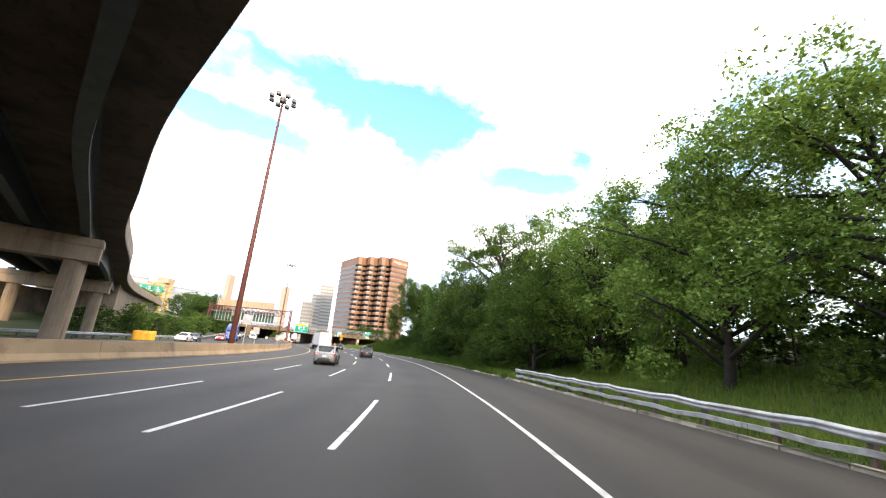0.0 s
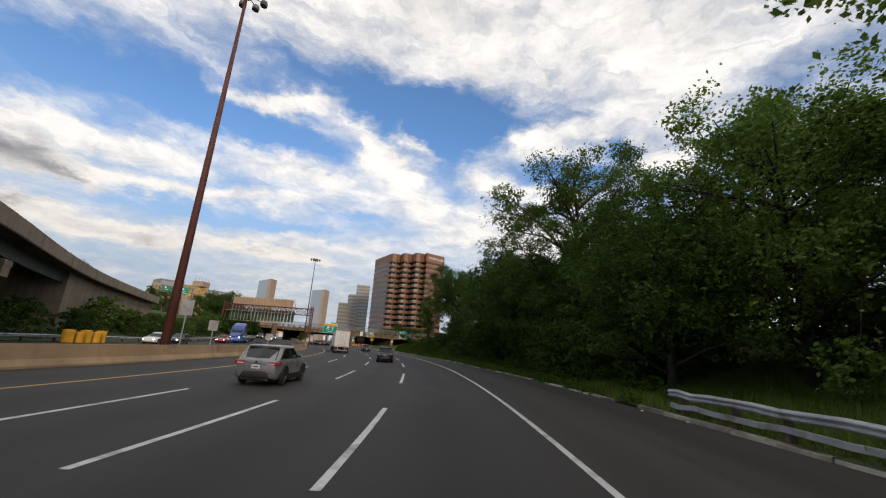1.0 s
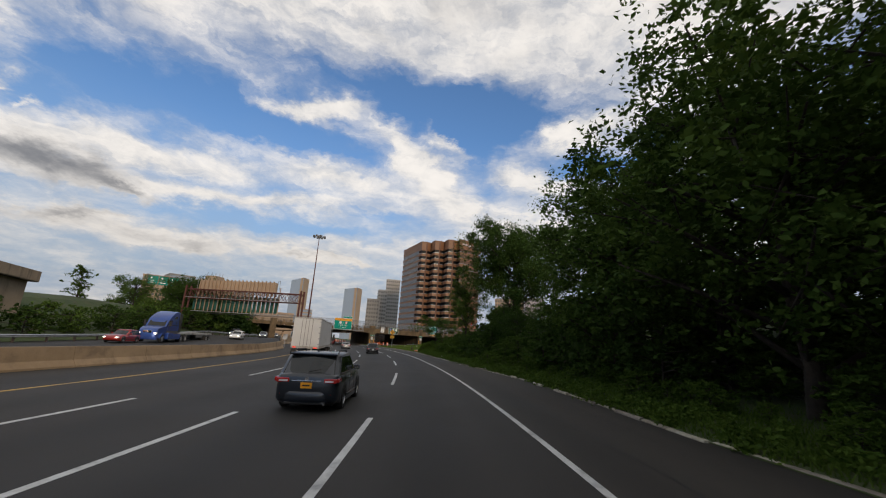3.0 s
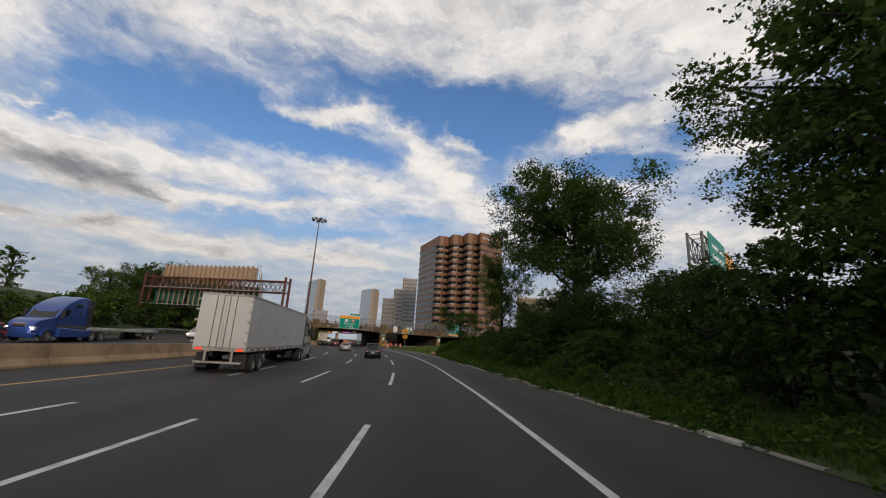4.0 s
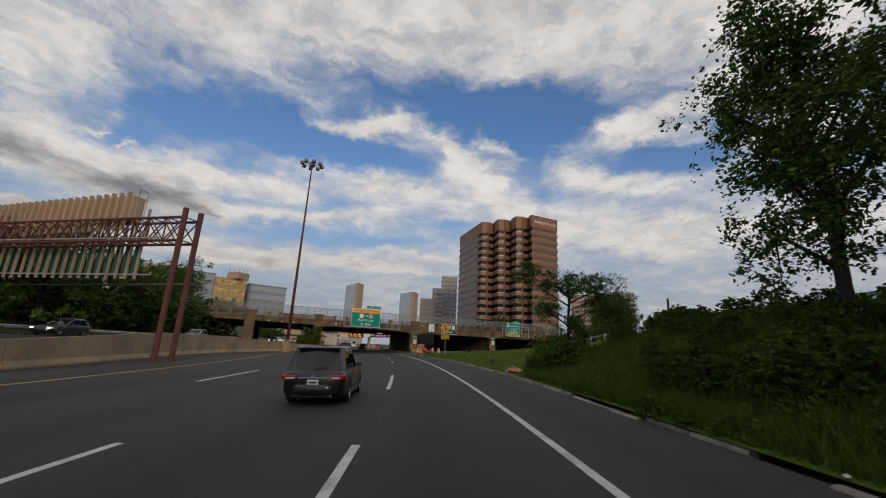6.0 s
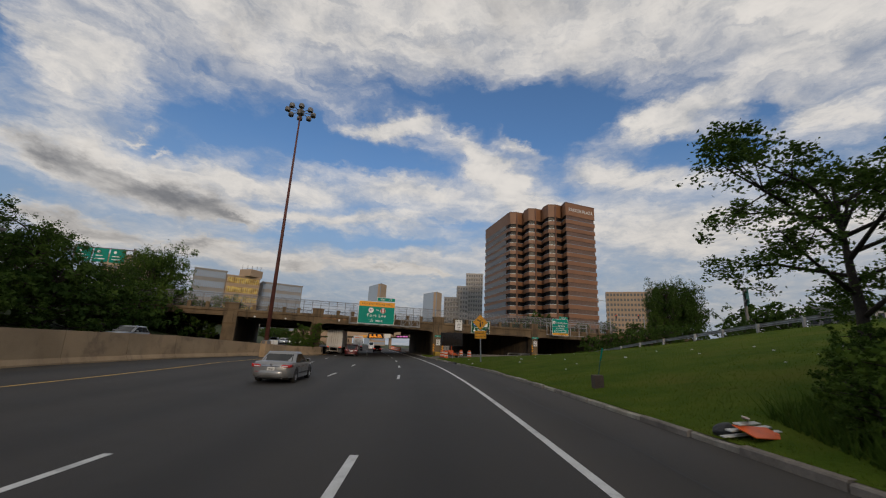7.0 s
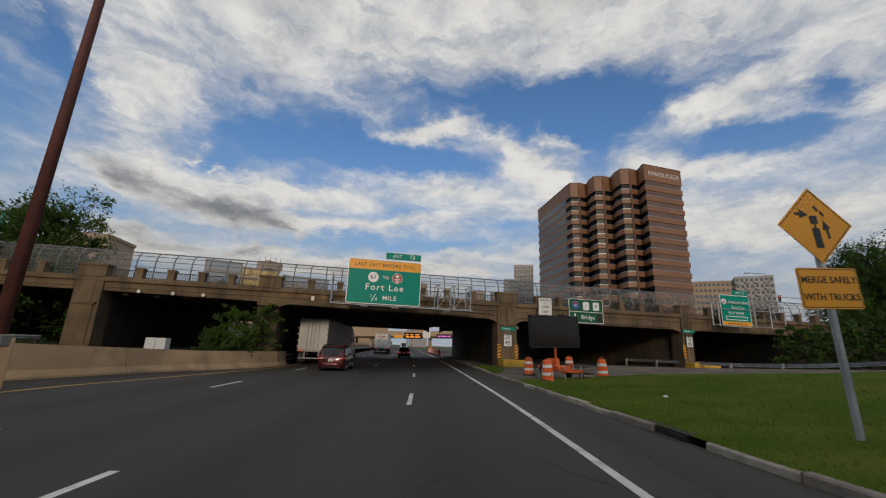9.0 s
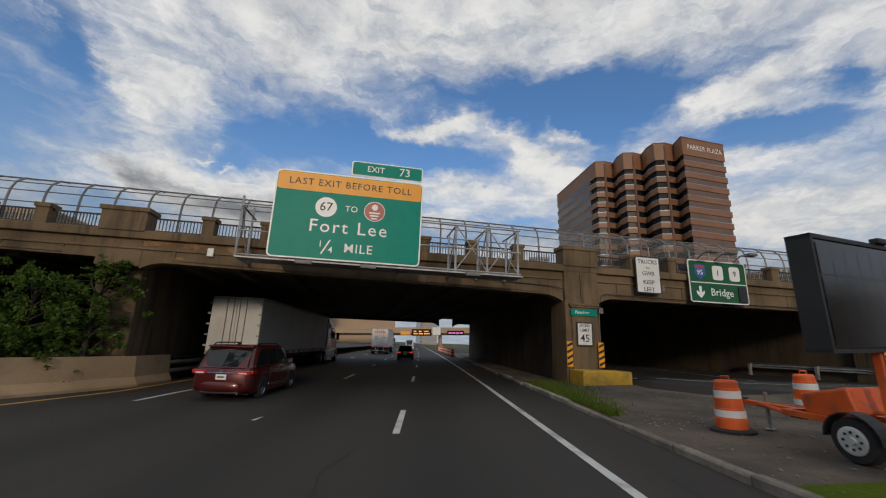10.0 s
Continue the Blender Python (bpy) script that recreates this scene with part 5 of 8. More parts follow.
block_building("apartment_block", (-122.5, 427.6), (-109.5, 431.6), 16, GROUND, 61, M["stone_white"], M["soft_window"], 18, 7, "tall white apartment tower with balconies", True)
block_building("apartment_block", (-16.0, 470.0), (14.0, 470.5), 14, GROUND, 51, M["stone_tan"], M["soft_window"], 13, 12, "long tan apartment block with rows of windows")
block_building("apartment_block", (14.2, 468.0), (34.0, 466.5), 14, GROUND, 53, M["stone_white"], M["soft_window"], 13, 8, "long pale apartment block with rows of windows", True)
block_building("office_block", (-192.5, 246.6), (-184.9, 257.0), 16, GROUND, 31.2, M["stone_grey"], M["tower_glass"], 7, 8, "mirror glass office block behind the bridge", ribbon=True)
gold = block_building("office_block", (-184.3, 257.0), (-176.0, 268.5), 10, GROUND, 29.6, M["stone_tan"], M["sunset_glass"], 7, 8, "office block whose glass is coloured gold as mirrored sunset", ribbon=True)
part("roof_plant", Shape().rounded(-183.5, -176.5, 262.5, 270.0, 30.2, 33.6, 0.2), M["stone_tan"], gold)
for gx, gy in ((-182.6, 263.0), (-181.0, 264.5), (-179.6, 266.0), (-178.2, 267.6), (-177.2, 269.0)):
    part("aerial", Shape().tube([(gx, gy, 33.5), (gx, gy, 35.8)], 0.09, 5), M["steel"], gold)
block_building("office_block", (-181.0, 275.0), (-169.5, 291.0), 20, GROUND, 29.2, M["stone_grey"], M["tower_glass"], 7, 9, "low blue-grey glass office block", ribbon=True)
block_building("apartment_block", (-146.6, 187.4), (-139.1, 193.6), 10, GROUND, 21.5, M["stone_tan"], M["soft_window"], 11, 8, "brown brick apartment block behind trees")
low = thing("low_building", Matrix.Translation((-186.0, 309.0, 0)) @ Euler((0, 0, math.atan2(19, 26))).to_matrix().to_4x4(), "low tan flat-roofed building behind the bridge", "building")
part("wall", Shape().box(0, 32.2, 0, 12, GROUND, 16.6), M["stone_tan"], low)
part("roof", Shape().box(-0.3, 32.5, -0.3, 12.3, 16.6, 17.4), M["stone_tan"], low)
for i in range(6):
    part("pilaster", Shape().box(0.2 + 6.2 * i, 0.9 + 6.2 * i, -0.25, 0, GROUND, 16.6), M["stone_tan"], low)
block_building("low_building", (38.0, 262.0), (52.0, 270.0), 10, GROUND, 17.5, M["stone_grey"], M["window_dark"], 3, 5, "grey house block beyond the ramp")
block_building("low_building", (62.0, 232.0), (84.0, 236.0), 12, GROUND, 16.0, M["stone_white"], M["window_dark"], 3, 6, "pale low building with a dark roof above the ramp")
# beyond the underpass
block_building("office_block", (-262, 520), (-250, 530), 14, 0, 34, M["stone_tan"], M["tower_glass"], 8, 4, "slim tan office block far down the road", ribbon=True)


# ---------------- masts, gantries and posts ----------------
def high_mast(x, y, z, top, label, stout=1.0):
    t = thing("high_mast_light", Matrix.Translation((x, y, z)), label, "lamp post")
    pole = part("pole", Shape().tube([(0, 0, -1.0), (0, 0, (top - z) * 0.5), (0, 0, top - z)], [0.36 * stout, 0.25 * stout, 0.13 * stout], 12), M["weathering"], t, smooth=True)
    if z > 1:
        part("footing", Shape().rounded(-0.4, 0.4, -0.4, 0.4, -2.2, 0.0, 0.06), M["wall_tan"], t)
    part("base_plate", Shape().turned([(0.48, -0.3), (0.48, 0.06), (0.4, 0.1)], 12), M["steel"], t)
    h = top - z
    part("head_frame", Shape().turned([(0.2, h - 0.5), (0.45, h - 0.35), (0.45, h + 0.2), (0.2, h + 0.5)], 12), M["steel"], t)
    for i in range(8):
        a = 2 * math.pi * i / 8
        c, s = math.cos(a), math.sin(a)
        arm = part("lamp_arm", Shape().tube([(0.3 * c, 0.3 * s, h), (1.35 * c, 1.35 * s, h + 0.05)], 0.045, 6), M["steel"], t)
        m = Matrix.Translation((1.6 * c, 1.6 * s, h - 0.05))
        part("floodlight", Shape().turned([(0.05, 0.35), (0.3, 0.28), (0.36, 0.0), (0.33, -0.22)], 12, m), M["steel"], arm)
    return t


high_mast(-24.0, 48.0, 0.3, 34.6, "rust-brown high mast light with a ring of floodlights")
high_mast(-60.2, 160.4, 1.6, 31.2, "rust-brown high mast light before the bridge", 0.72)


def truss(t, a, b, z0, z1, y_w, bays, mat, name="truss"):
    """A box truss from a to b in plan, between two heights, y_w deep."""
    a, b = Vector((*a, 0)), Vector((*b, 0))
    d = (b - a)
    side = Vector((-d.y, d.x, 0)).normalized() * y_w
    up0, up1 = Vector((0, 0, z0)), Vector((0, 0, z1))
    for o in (Vector((0, 0, 0)), side):
        for up in (up0, up1):
            part("chord", Shape().tube([a + o + up, b + o + up], 0.11, 6), mat, t)
        sh = Shape()
        for i in range(bays):
            p, q = a + d * i / bays + o, a + d * (i + 1) / bays + o
            sh.tube([p + up0, p + up1], 0.05, 5).tube([p + up0, q + up1], 0.05, 5).tube([p + up1, q + up0], 0.05, 5)
        part("lattice", sh, mat, t)
    sh = Shape()
    for i in range(bays + 1):
        p = a + d * i / bays
        sh.tube([p + up0, p + side + up0], 0.05, 5).tube([p + up1, p + side + up1], 0.05, 5)
    part("cross_bar", sh, mat, t)


gantry = thing("sign_gantry", Matrix(), "rust-brown truss gantry carrying a message board, seen from behind", "gantry")
GA, GB = (-46.0, 129.0), (-71.0, 127.0)
truss(gantry, GB, GA, 8.5, 10.3, 1.3, 16, M["weathering"])
for p in (GA, GB):
    for o in (0.0, 1.3):
        x, y = p[0] + 0.08 * o, p[1] - o if p is GB else p[1] + o * -1 + 1.3
        part("gantry_post", Shape().tube([(p[0], p[1] + o, -0.8), (p[0], p[1] + o, 11.0)], 0.2, 8), M["weathering"], gantry)
for i in range(20):
    x = -69.8 + i * 0.95
    y = 127.0 + (x + 71) * 0.08
    part("sign_panel", Shape().rounded(x - 0.4, x + 0.4, y + 1.6, y + 1.65, 6.2, 9.4, 0.02) if i not in (6,) else Shape().box(x - 0.05, x + 0.05, y + 1.6, y + 1.65, 6.2, 9.4), M["sign_green_back"], gantry)
    part("stiffener", Shape().box(x + 0.40, x + 0.52, y + 1.38, y + 1.56, 5.8, 11.6), M["stone_tan"], gantry)
for z in (5.75, 8.5):
    part("catwalk_rail", Shape().tube([(-70, 126.2, z), (-47, 128.2, z)], 0.06, 6), M["galv"], gantry)
part("catwalk", Shape().box(-70, -47, -0.2, 0.5, 5.6, 5.7, Matrix.Translation((0, 126.4 + 5.5, 0)) @ Matrix.Identity(4)), M["steel"], gantry)
board = part("message_board", Shape().rounded(-69.8, -52.0, 129.0, 130.0, 10.4, 12.5, 0.08), M["stone_tan"], gantry, "tan ribbed back of a message board")
for i in range(20):
    x = -69.4 + i * 0.9
    part("rib", Shape().box(x - 0.09, x + 0.09, 128.7, 129.02, 9.5, 12.7), M["stone_tan"], board)
for x in (-70.2, -51.4):
    part("board_ladder", Shape().tube([(x, 129.0, 9.5), (x, 129.0, 12.9)], 0.04, 5).tube([(x, 129.7, 9.5), (x, 129.7, 12.9)], 0.04, 5).tube([(x, 129.0, 12.9), (x, 129.7, 12.9)], 0.04, 5), M["galv"], gantry)


slip_gantry = thing("sign_gantry", Matrix(), "grey truss gantry with a green and amber sign above the wood", "gantry")
SA, SB = (12.2, 122.7), (24.5, 141.5)
truss(slip_gantry, SA, SB, 14.0, 16.6, 1.5, 10, M["steel"])
for p in (SA, SB):
    for o in (0.0, 1.5):
        q = Vector((p[0], p[1], 0)) + Vector((-(SB[1] - SA[1]), SB[0] - SA[0], 0)).normalized() * o
        part("gantry_post", Shape().tube([(q.x, q.y, 3.0), (q.x, q.y, 16.9)], 0.17, 8), M["steel"], slip_gantry)
    q = Vector((p[0], p[1], 0)) + Vector((-(SB[1] - SA[1]), SB[0] - SA[0], 0)).normalized() * 1.5
    for z in (5.0, 7.6, 10.2, 12.0):
        part("post_brace", Shape().tube([(p[0], p[1], z), (q.x, q.y, z + 1.9)], 0.06, 6).tube([(p[0], p[1], z), (q.x, q.y, z)], 0.05, 6), M["steel"], slip_gantry)
slip_turn = math.atan2(SB[1] - SA[1], SB[0] - SA[0])
SLIP = Matrix.Translation((SA[0], SA[1], 0)) @ Euler((0, 0, slip_turn)).to_matrix().to_4x4() @ P3(0, -0.3, 0)
plate(slip_gantry, "sign_face", 1.2, 10.6, 13.2, 17.2, -0.05, M["sign_green"], 0.2, 0.08).matrix_basis = SLIP
plate(slip_gantry, "amber_face", 10.9, 16.1, 13.2, 16.6, -0.05, M["sign_yellow"], 0.2, 0.08).matrix_basis = SLIP
for i in range(2):
    part("letter_bar", Shape().box(2.7, 9.2, -0.15, -0.14, 14.2 + 1.3 * i, 14.7 + 1.3 * i), M["sign_text"], slip_gantry, m=SLIP)
part("catwalk", Shape().box(0.5, 18.0, -1.1, 0.1, 12.7, 12.8), M["galv"], slip_gantry, m=SLIP)


def post_sign(name, m, w, h, z, mat, label, back=True, posts=1):
    t = thing(name, m, label, "road sign")
    for i in range(posts):
        x = (i - (posts - 1) / 2) * w * 0.6
        part("post", Shape().box(x - 0.04, x + 0.04, 0.02, 0.08, -0.3, z + h), M["galv"], t)
    plate(t, "face", -w / 2, w / 2, z, z + h, 0, mat, 0.05, 0.02)
    return t


for s, u, w, h, z in ((52, -19.0, 0.95, 1.2, 3.2), (57, -18.9, 0.8, 0.9, 2.2), (74, -18.6, 0.7, 0.8, 1.6), (128, -18.0, 0.7, 0.9, 1.5)):
    post_sign("road_sign", facing(s, u, 0), w, h, z, M["galv"], "bare metal back of a road sign behind the median")

# merge sign on the lawn
s, u = 170.35, 7.15
ms = thing("merge_sign", facing(s, u, right_height(s, u) + 0.82, 2) @ Matrix.Scale(0.92, 4), "amber diamond merging trucks sign on a steel post", "road sign")
part("post", Shape().tube([(0, 0.06, -1.3), (0, 0.06, 4.1)], 0.07, 8), M["galv"], ms)
part("diamond", Shape().prism([(0, 2.57), (0.86, 3.43), (0, 4.29), (-0.86, 3.43)], -0.02, 0), M["sign_yellow"], ms)
part("diamond_edge", Shape().prism([(0, 2.62), (0.81, 3.43), (0, 4.24), (-0.81, 3.43), (-0.79, 3.43), (0, 4.22), (0.79, 3.43), (0, 2.64)], -0.026, -0.021), M["black_text"], ms)
sym = Shape().prism([(-0.08, 2.92), (0.09, 2.92), (0.07, 3.36), (-0.10, 3.36)], -0.028, -0.021).prism([(-0.03, 3.36), (0.01, 3.36), (0.01, 3.46), (-0.03, 3.46)], -0.028, -0.021)
sym.prism([(-0.10, 3.46), (0.07, 3.46), (0.06, 3.64), (-0.11, 3.64)], -0.028, -0.021)
sym.prism([(0.24, 3.12), (0.29, 3.13), (0.27, 3.34), (0.33, 3.36), (0.19, 3.54), (0.15, 3.32), (0.21, 3.33)], -0.028, -0.021)
sym.prism([(-0.44, 3.66), (-0.43, 3.71), (-0.30, 3.71), (-0.32, 3.79), (-0.13, 3.66), (-0.34, 3.58), (-0.32, 3.65)], -0.028, -0.021)
sym.prism([(0.02, 3.84), (0.10, 3.74), (0.14, 3.78), (0.06, 3.88)], -0.028, -0.021).prism([(0.15, 3.72), (0.22, 3.62), (0.25, 3.66), (0.18, 3.76)], -0.028, -0.021)
part("symbol", sym, M["black_text"], ms)
plate(ms, "notice", -0.68, 0.68, 1.62, 2.48, 0, M["sign_yellow"], 0.05, 0.02)
plate(ms, "notice_edge", -0.655, 0.655, 1.645, 2.455, -0.0205, M["black_text"], 0.04, 0.002)
plate(ms, "notice_face", -0.64, 0.64, 1.66, 2.44, -0.023, M["sign_yellow"], 0.04, 0.002)
lettering("MERGE SAFELY", 0.205, M["black_text"], ms, P3(0, -0.03, 2.22), squeeze=0.92)
lettering("WITH TRUCKS", 0.205, M["black_text"], ms, P3(0, -0.03, 1.86), squeeze=0.92)

# ---------------- trees ----------------
def leaves_mesh(name, centres, sizes, mat, rng, droop=0.3, long=1.5):
    """Many small folded leaves, one at each centre."""
    n = len(centres)
    d = rng.normal(size=(n, 3))
    d[:, 2] = d[:, 2] * 0.6 - droop
    d /= np.linalg.norm(d, axis=1, keepdims=True)
    r = np.cross(d, rng.normal(size=(n, 3)))
    r /= np.linalg.norm(r, axis=1, keepdims=True) + 1e-9
    up = np.cross(r, d)
    s = sizes[:, None]
    tip, base = centres + d * s * long * 0.5, centres - d * s * long * 0.5
    left, right = centres + r * s * 0.42 + up * s * 0.16, centres - r * s * 0.42 + up * s * 0.16
    verts = np.stack([base, right, tip, left], 1).reshape(-1, 3)
    faces = np.arange(4 * n).reshape(n, 4)
    me = bpy.data.meshes.new(name)
    me.vertices.add(4 * n)
    me.vertices.foreach_set("co", verts.ravel())
    me.loops.add(4 * n)
    me.loops.foreach_set("vertex_index", faces.ravel())
    me.polygons.add(n)
    me.polygons.foreach_set("loop_start", np.arange(0, 4 * n, 4))
    me.update(calc_edges=True)
    me.materials.append(mat)
    return me


def make_tree(seed, mat, kind="round", leaf=0.2, count=9000):
    """A tree 10 m high: tapered trunk, forking limbs and clumps of leaves at their ends. Returns its two meshes."""
    rng = np.random.default_rng(seed)
    wood = Shape()
    lean = rng.uniform(-0.5, 0.5, 2)
    trunk = [Vector((0, 0, -0.4))] + [Vector((lean[0] * t * t + rng.uniform(-.08, .08), lean[1] * t * t + rng.uniform(-.08, .08), 7.6 * t)) for t in (0.15, 0.35, 0.55, 0.75, 1.0)]
    thick = 0.55 if kind == "airy" else 0.8
    wood.tube(trunk, [thick * r for r in (0.26, 0.21, 0.18, 0.14, 0.09, 0.03)], 8)
    wide, low, tall = {"round": (3.3, 2.6, 10), "tall": (2.3, 2.2, 10), "open": (3.6, 3.4, 10), "column": (1.1, 0.8, 10), "bush": (4.6, 0.3, 10), "full": (3.3, 0.9, 10), "mid": (3.4, 2.8, 10), "airy": (3.7, 2.2, 10)}[kind]
    ends = []
    limbs = {"round": 15, "tall": 15, "open": 12, "column": 14, "bush": 22, "full": 24, "mid": 24, "airy": 26}[kind]
    for i in range(limbs):
        z0 = low * 0.7 + (7.0 - low * 0.7) * (i + rng.uniform(0, 0.8)) / limbs
        a = i * 2.4 + rng.uniform(-0.5, 0.5)
        f = (z0 - low) / (tall - low)
        reach = wide * (0.55 + 0.6 * math.sin(math.pi * min(1, max(0.12, f + 0.22)))) * rng.uniform(0.75, 1.1)
        base = Vector((lean[0] * (z0 / 7.6) ** 2, lean[1] * (z0 / 7.6) ** 2, z0))
        end = base + Vector((math.cos(a) * reach, math.sin(a) * reach, rng.uniform(0.8, 2.4) * (1.0 if kind != "bush" else 0.5)))
        mid = (base + end) / 2 + Vector((rng.uniform(-.2, .2), rng.uniform(-.2, .2), rng.uniform(0.0, 0.35)))
        wood.tube([base, mid, end], [0.085, 0.055, 0.018], 6 if kind != "bush" else 4)
        ends += [(end, 1.0), (mid + Vector((0, 0, 0.4)), 0.75)]
        for _ in range(3):
            tw = mid + (end - mid) * rng.uniform(0.2, 0.9) + Vector(rng.normal(size=3)) * 0.75
            if kind != "bush":
                wood.tube([mid + (end - mid) * 0.3, tw], [0.03, 0.01], 4)
            ends.append((tw, 0.7))
    for _ in range(7):
        top = Vector((lean[0] + rng.normal() * wide * 0.22, lean[1] + rng.normal() * wide * 0.26, rng.uniform(7.2, 8.3)))
        wood.tube([trunk[-2], (trunk[-2] + top) / 2 + Vector((0, 0, 0.3)), top], [0.06, 0.04, 0.01], 5)
        ends.append((top, 1.0))
    each = count // len(ends)
    pts = []
    for c, size in ends:
        k = max(8, int(each * rng.uniform(0.4, 1.6)))
        r = size * rng.uniform(0.65, 1.15) * (0.6 if kind == "column" else 1.05 if kind in ("bush", "airy", "open") else 1.2)
        sprays = max(5, k // 17)
        v = rng.normal(size=(sprays, 3))
        v /= np.linalg.norm(v, axis=1, keepdims=True)
        v *= (rng.uniform(0.15, 1.0, (sprays, 1)) ** 0.45) * r
        v = v[rng.integers(0, sprays, k)] + rng.normal(size=(k, 3)) * r * rng.uniform(0.09, 0.24, (k, 1))
        v[:, 2] *= 0.62 if kind in ("bush", "airy") else 0.9
        v[:, 2] += np.abs(v[:, 0]) * -0.1
        pts.append(np.array(c) + v)
    pts = np.concatenate(pts)
    pts[:, 2] = np.maximum(pts[:, 2], 0.15)
    sizes = leaf * rng.uniform(0.6, 1.35, len(pts))
    me = leaves_mesh("crown", pts, sizes, mat, rng)
    trunk_me = wood.mesh("trunk", M["bark"], True)
    return trunk_me, me


KINDS = {
    "near": [make_tree(i, M["leaf_light"], "full", 0.092, 48000) for i in (1, 22)],
    "crown": [make_tree(2, M["leaf_dark"], "mid", 0.090, 68000)],
    "airy": [make_tree(23, M["leaf"], "airy", 0.070, 70000)],
    "maple": [make_tree(i, M["leaf"], "full", 0.112, 26000) for i in (3, 16)],
    "dark": [make_tree(i, M["leaf_dark"], "full", 0.122, 22000) for i in (4, 5)],
    "back": [make_tree(i, M["leaf_dark"], "full", 0.34, 3600) for i in (17, 18)],
    "tall": [make_tree(i, M["leaf"], "tall", 0.105, 24000) for i in (6, 7)],
    "open": [make_tree(i, M["leaf"], "open", 0.100, 20000) for i in (8, 9)],
    "column": [make_tree(10, M["leaf"], "column", 0.16, 5000)],
    "bush": [make_tree(i, M["leaf_dark"], "bush", 0.46, 2500) for i in (11, 12)],
    "bright": [make_tree(i, M["leaf"], "bush", 0.44, 2500) for i in (13, 14)],
    "pier_bush": [make_tree(27, M["leaf"], "bush", 0.20, 14000)],
    "fresh": [make_tree(24, M["leaf_light"], "bush", 0.34, 4800)],
    "weed": [make_tree(i, M["weed_leaf"], "bush", 0.6, 1400) for i in (19, 20, 21)],
    "brush": [make_tree(i, M["leaf"], "bush", 0.27, 6500) for i in (25, 26)],
    "light": [make_tree(15, M["leaf"], "full", 0.115, 28000)],
}
tree_rng = random.Random(11)


def plant(kind, place, height, wide=1.0, label="", group="", category="tree"):
    trunk_me, crown_me = tree_rng.choice(KINDS[kind])
    k = height / 10.0
    t = thing("bush" if category == "bush" else "tree", Matrix.Translation(place) @ Euler((0, 0, tree_rng.uniform(0, 6.28))).to_matrix().to_4x4() @ Matrix.Diagonal((k * wide, k * wide, k, 1)), label, category, group)
    part("trunk", trunk_me, None, t)
    part("crown", crown_me, None, t)
    return t


def on_verge(s, u):
    return at(s, u, right_height(s, u) - 0.1)


WOOD = "trees along the shoulder"
TREES = [  # kind, s, u, height, width factor
    ("near", 17, 22.5, 19, 1.1), ("near", 25, 20, 19.5, 1.05), ("maple", 33, 23.5, 16, 1.0), ("near", 40, 19.5, 19.0, 0.95),
    ("light", 42.5, 13.6, 13.0, 1.0), ("maple", 48, 15.5, 12, 1.15), ("airy", 57.3, 15.0, 24, 0.84), ("dark", 50, 20, 15, 1.1),
    ("maple", 62.5, 14.2, 14.5, 1.1), ("dark", 58, 19, 10.5, 1.1), ("maple", 69, 13.0, 16.0, 1.1), ("dark", 75, 15, 17, 1.1), ("maple", 81, 13.5, 15.5, 1.0),
    ("dark", 86, 17.5, 12, 1.1), ("airy", 85.0, 16.4, 16, 1.0), ("dark", 97, 16.5, 6.5, 1.3), ("maple", 103, 17.5, 6, 1.3),
    ("crown", 113.0, 16.6, 20.5, 0.92), ("dark", 116, 16.5, 4.6, 1.3), ("dark", 111.5, 15.2, 7.2, 1.2), ("dark", 106, 14.5, 6.4, 1.2), ("tall", 122.5, 11.8, 11.2, 1.0),
    ("open", 138.8, 10.4, 7.1, 1.2),
]
for kind, s, u, h, w in TREES:
    plant(kind, on_verge(s, u), h, w, {"near": "tall full-leaved broadleaf tree at the verge", "crown": "large dark tree whose crown overhangs the shoulder", "airy": "tall airy tree with drooping fine foliage", "maple": "full green broadleaf tree on the rough verge", "dark": "dense dark green tree on the rough verge",
          "tall": "tall slender green tree on the rough verge", "open": "open-crowned tree with see-through branches", "light": "round fresh green tree at the verge"}[kind], WOOD)
for i in range(24):
    s = -26 + i * 6.0 + tree_rng.uniform(-2, 2)
    if 8 < s < 42:      # thin stretch of wood, the sky shows between the trunks
        continue
    plant("back", on_verge(s, 29 + tree_rng.uniform(-3, 6)), tree_rng.uniform(13, 19) * (1 if s < 84 else 0.4), 1.25, "tall dark tree in the wood behind the verge", WOOD)
for i in range(34):
    s = 6 + i * 3.4 + tree_rng.uniform(-1, 1)
    if s > 120:
        continue
    d = tree_rng.uniform(5.2, 8.0) if s > 46 else tree_rng.uniform(14, 18)
    plant(tree_rng.choice(["brush"] if s > 46 else ["fresh"]), on_verge(s, KERB(s) + d), tree_rng.uniform(2.4, 4.0), tree_rng.uniform(0.9, 1.3), "leafy green shrub at the foot of the trees", "shrubs under the trees", "bush")
for i in range(12):
    s = 133.4 + i * 0.3
    plant("weed", on_verge(s, KERB(s) + tree_rng.uniform(0.9, 3.4)), tree_rng.uniform(1.2, 2.0), tree_rng.uniform(0.8, 1.1), "dark rank weeds beside the dumped boards", "weeds beside the boards", "bush")
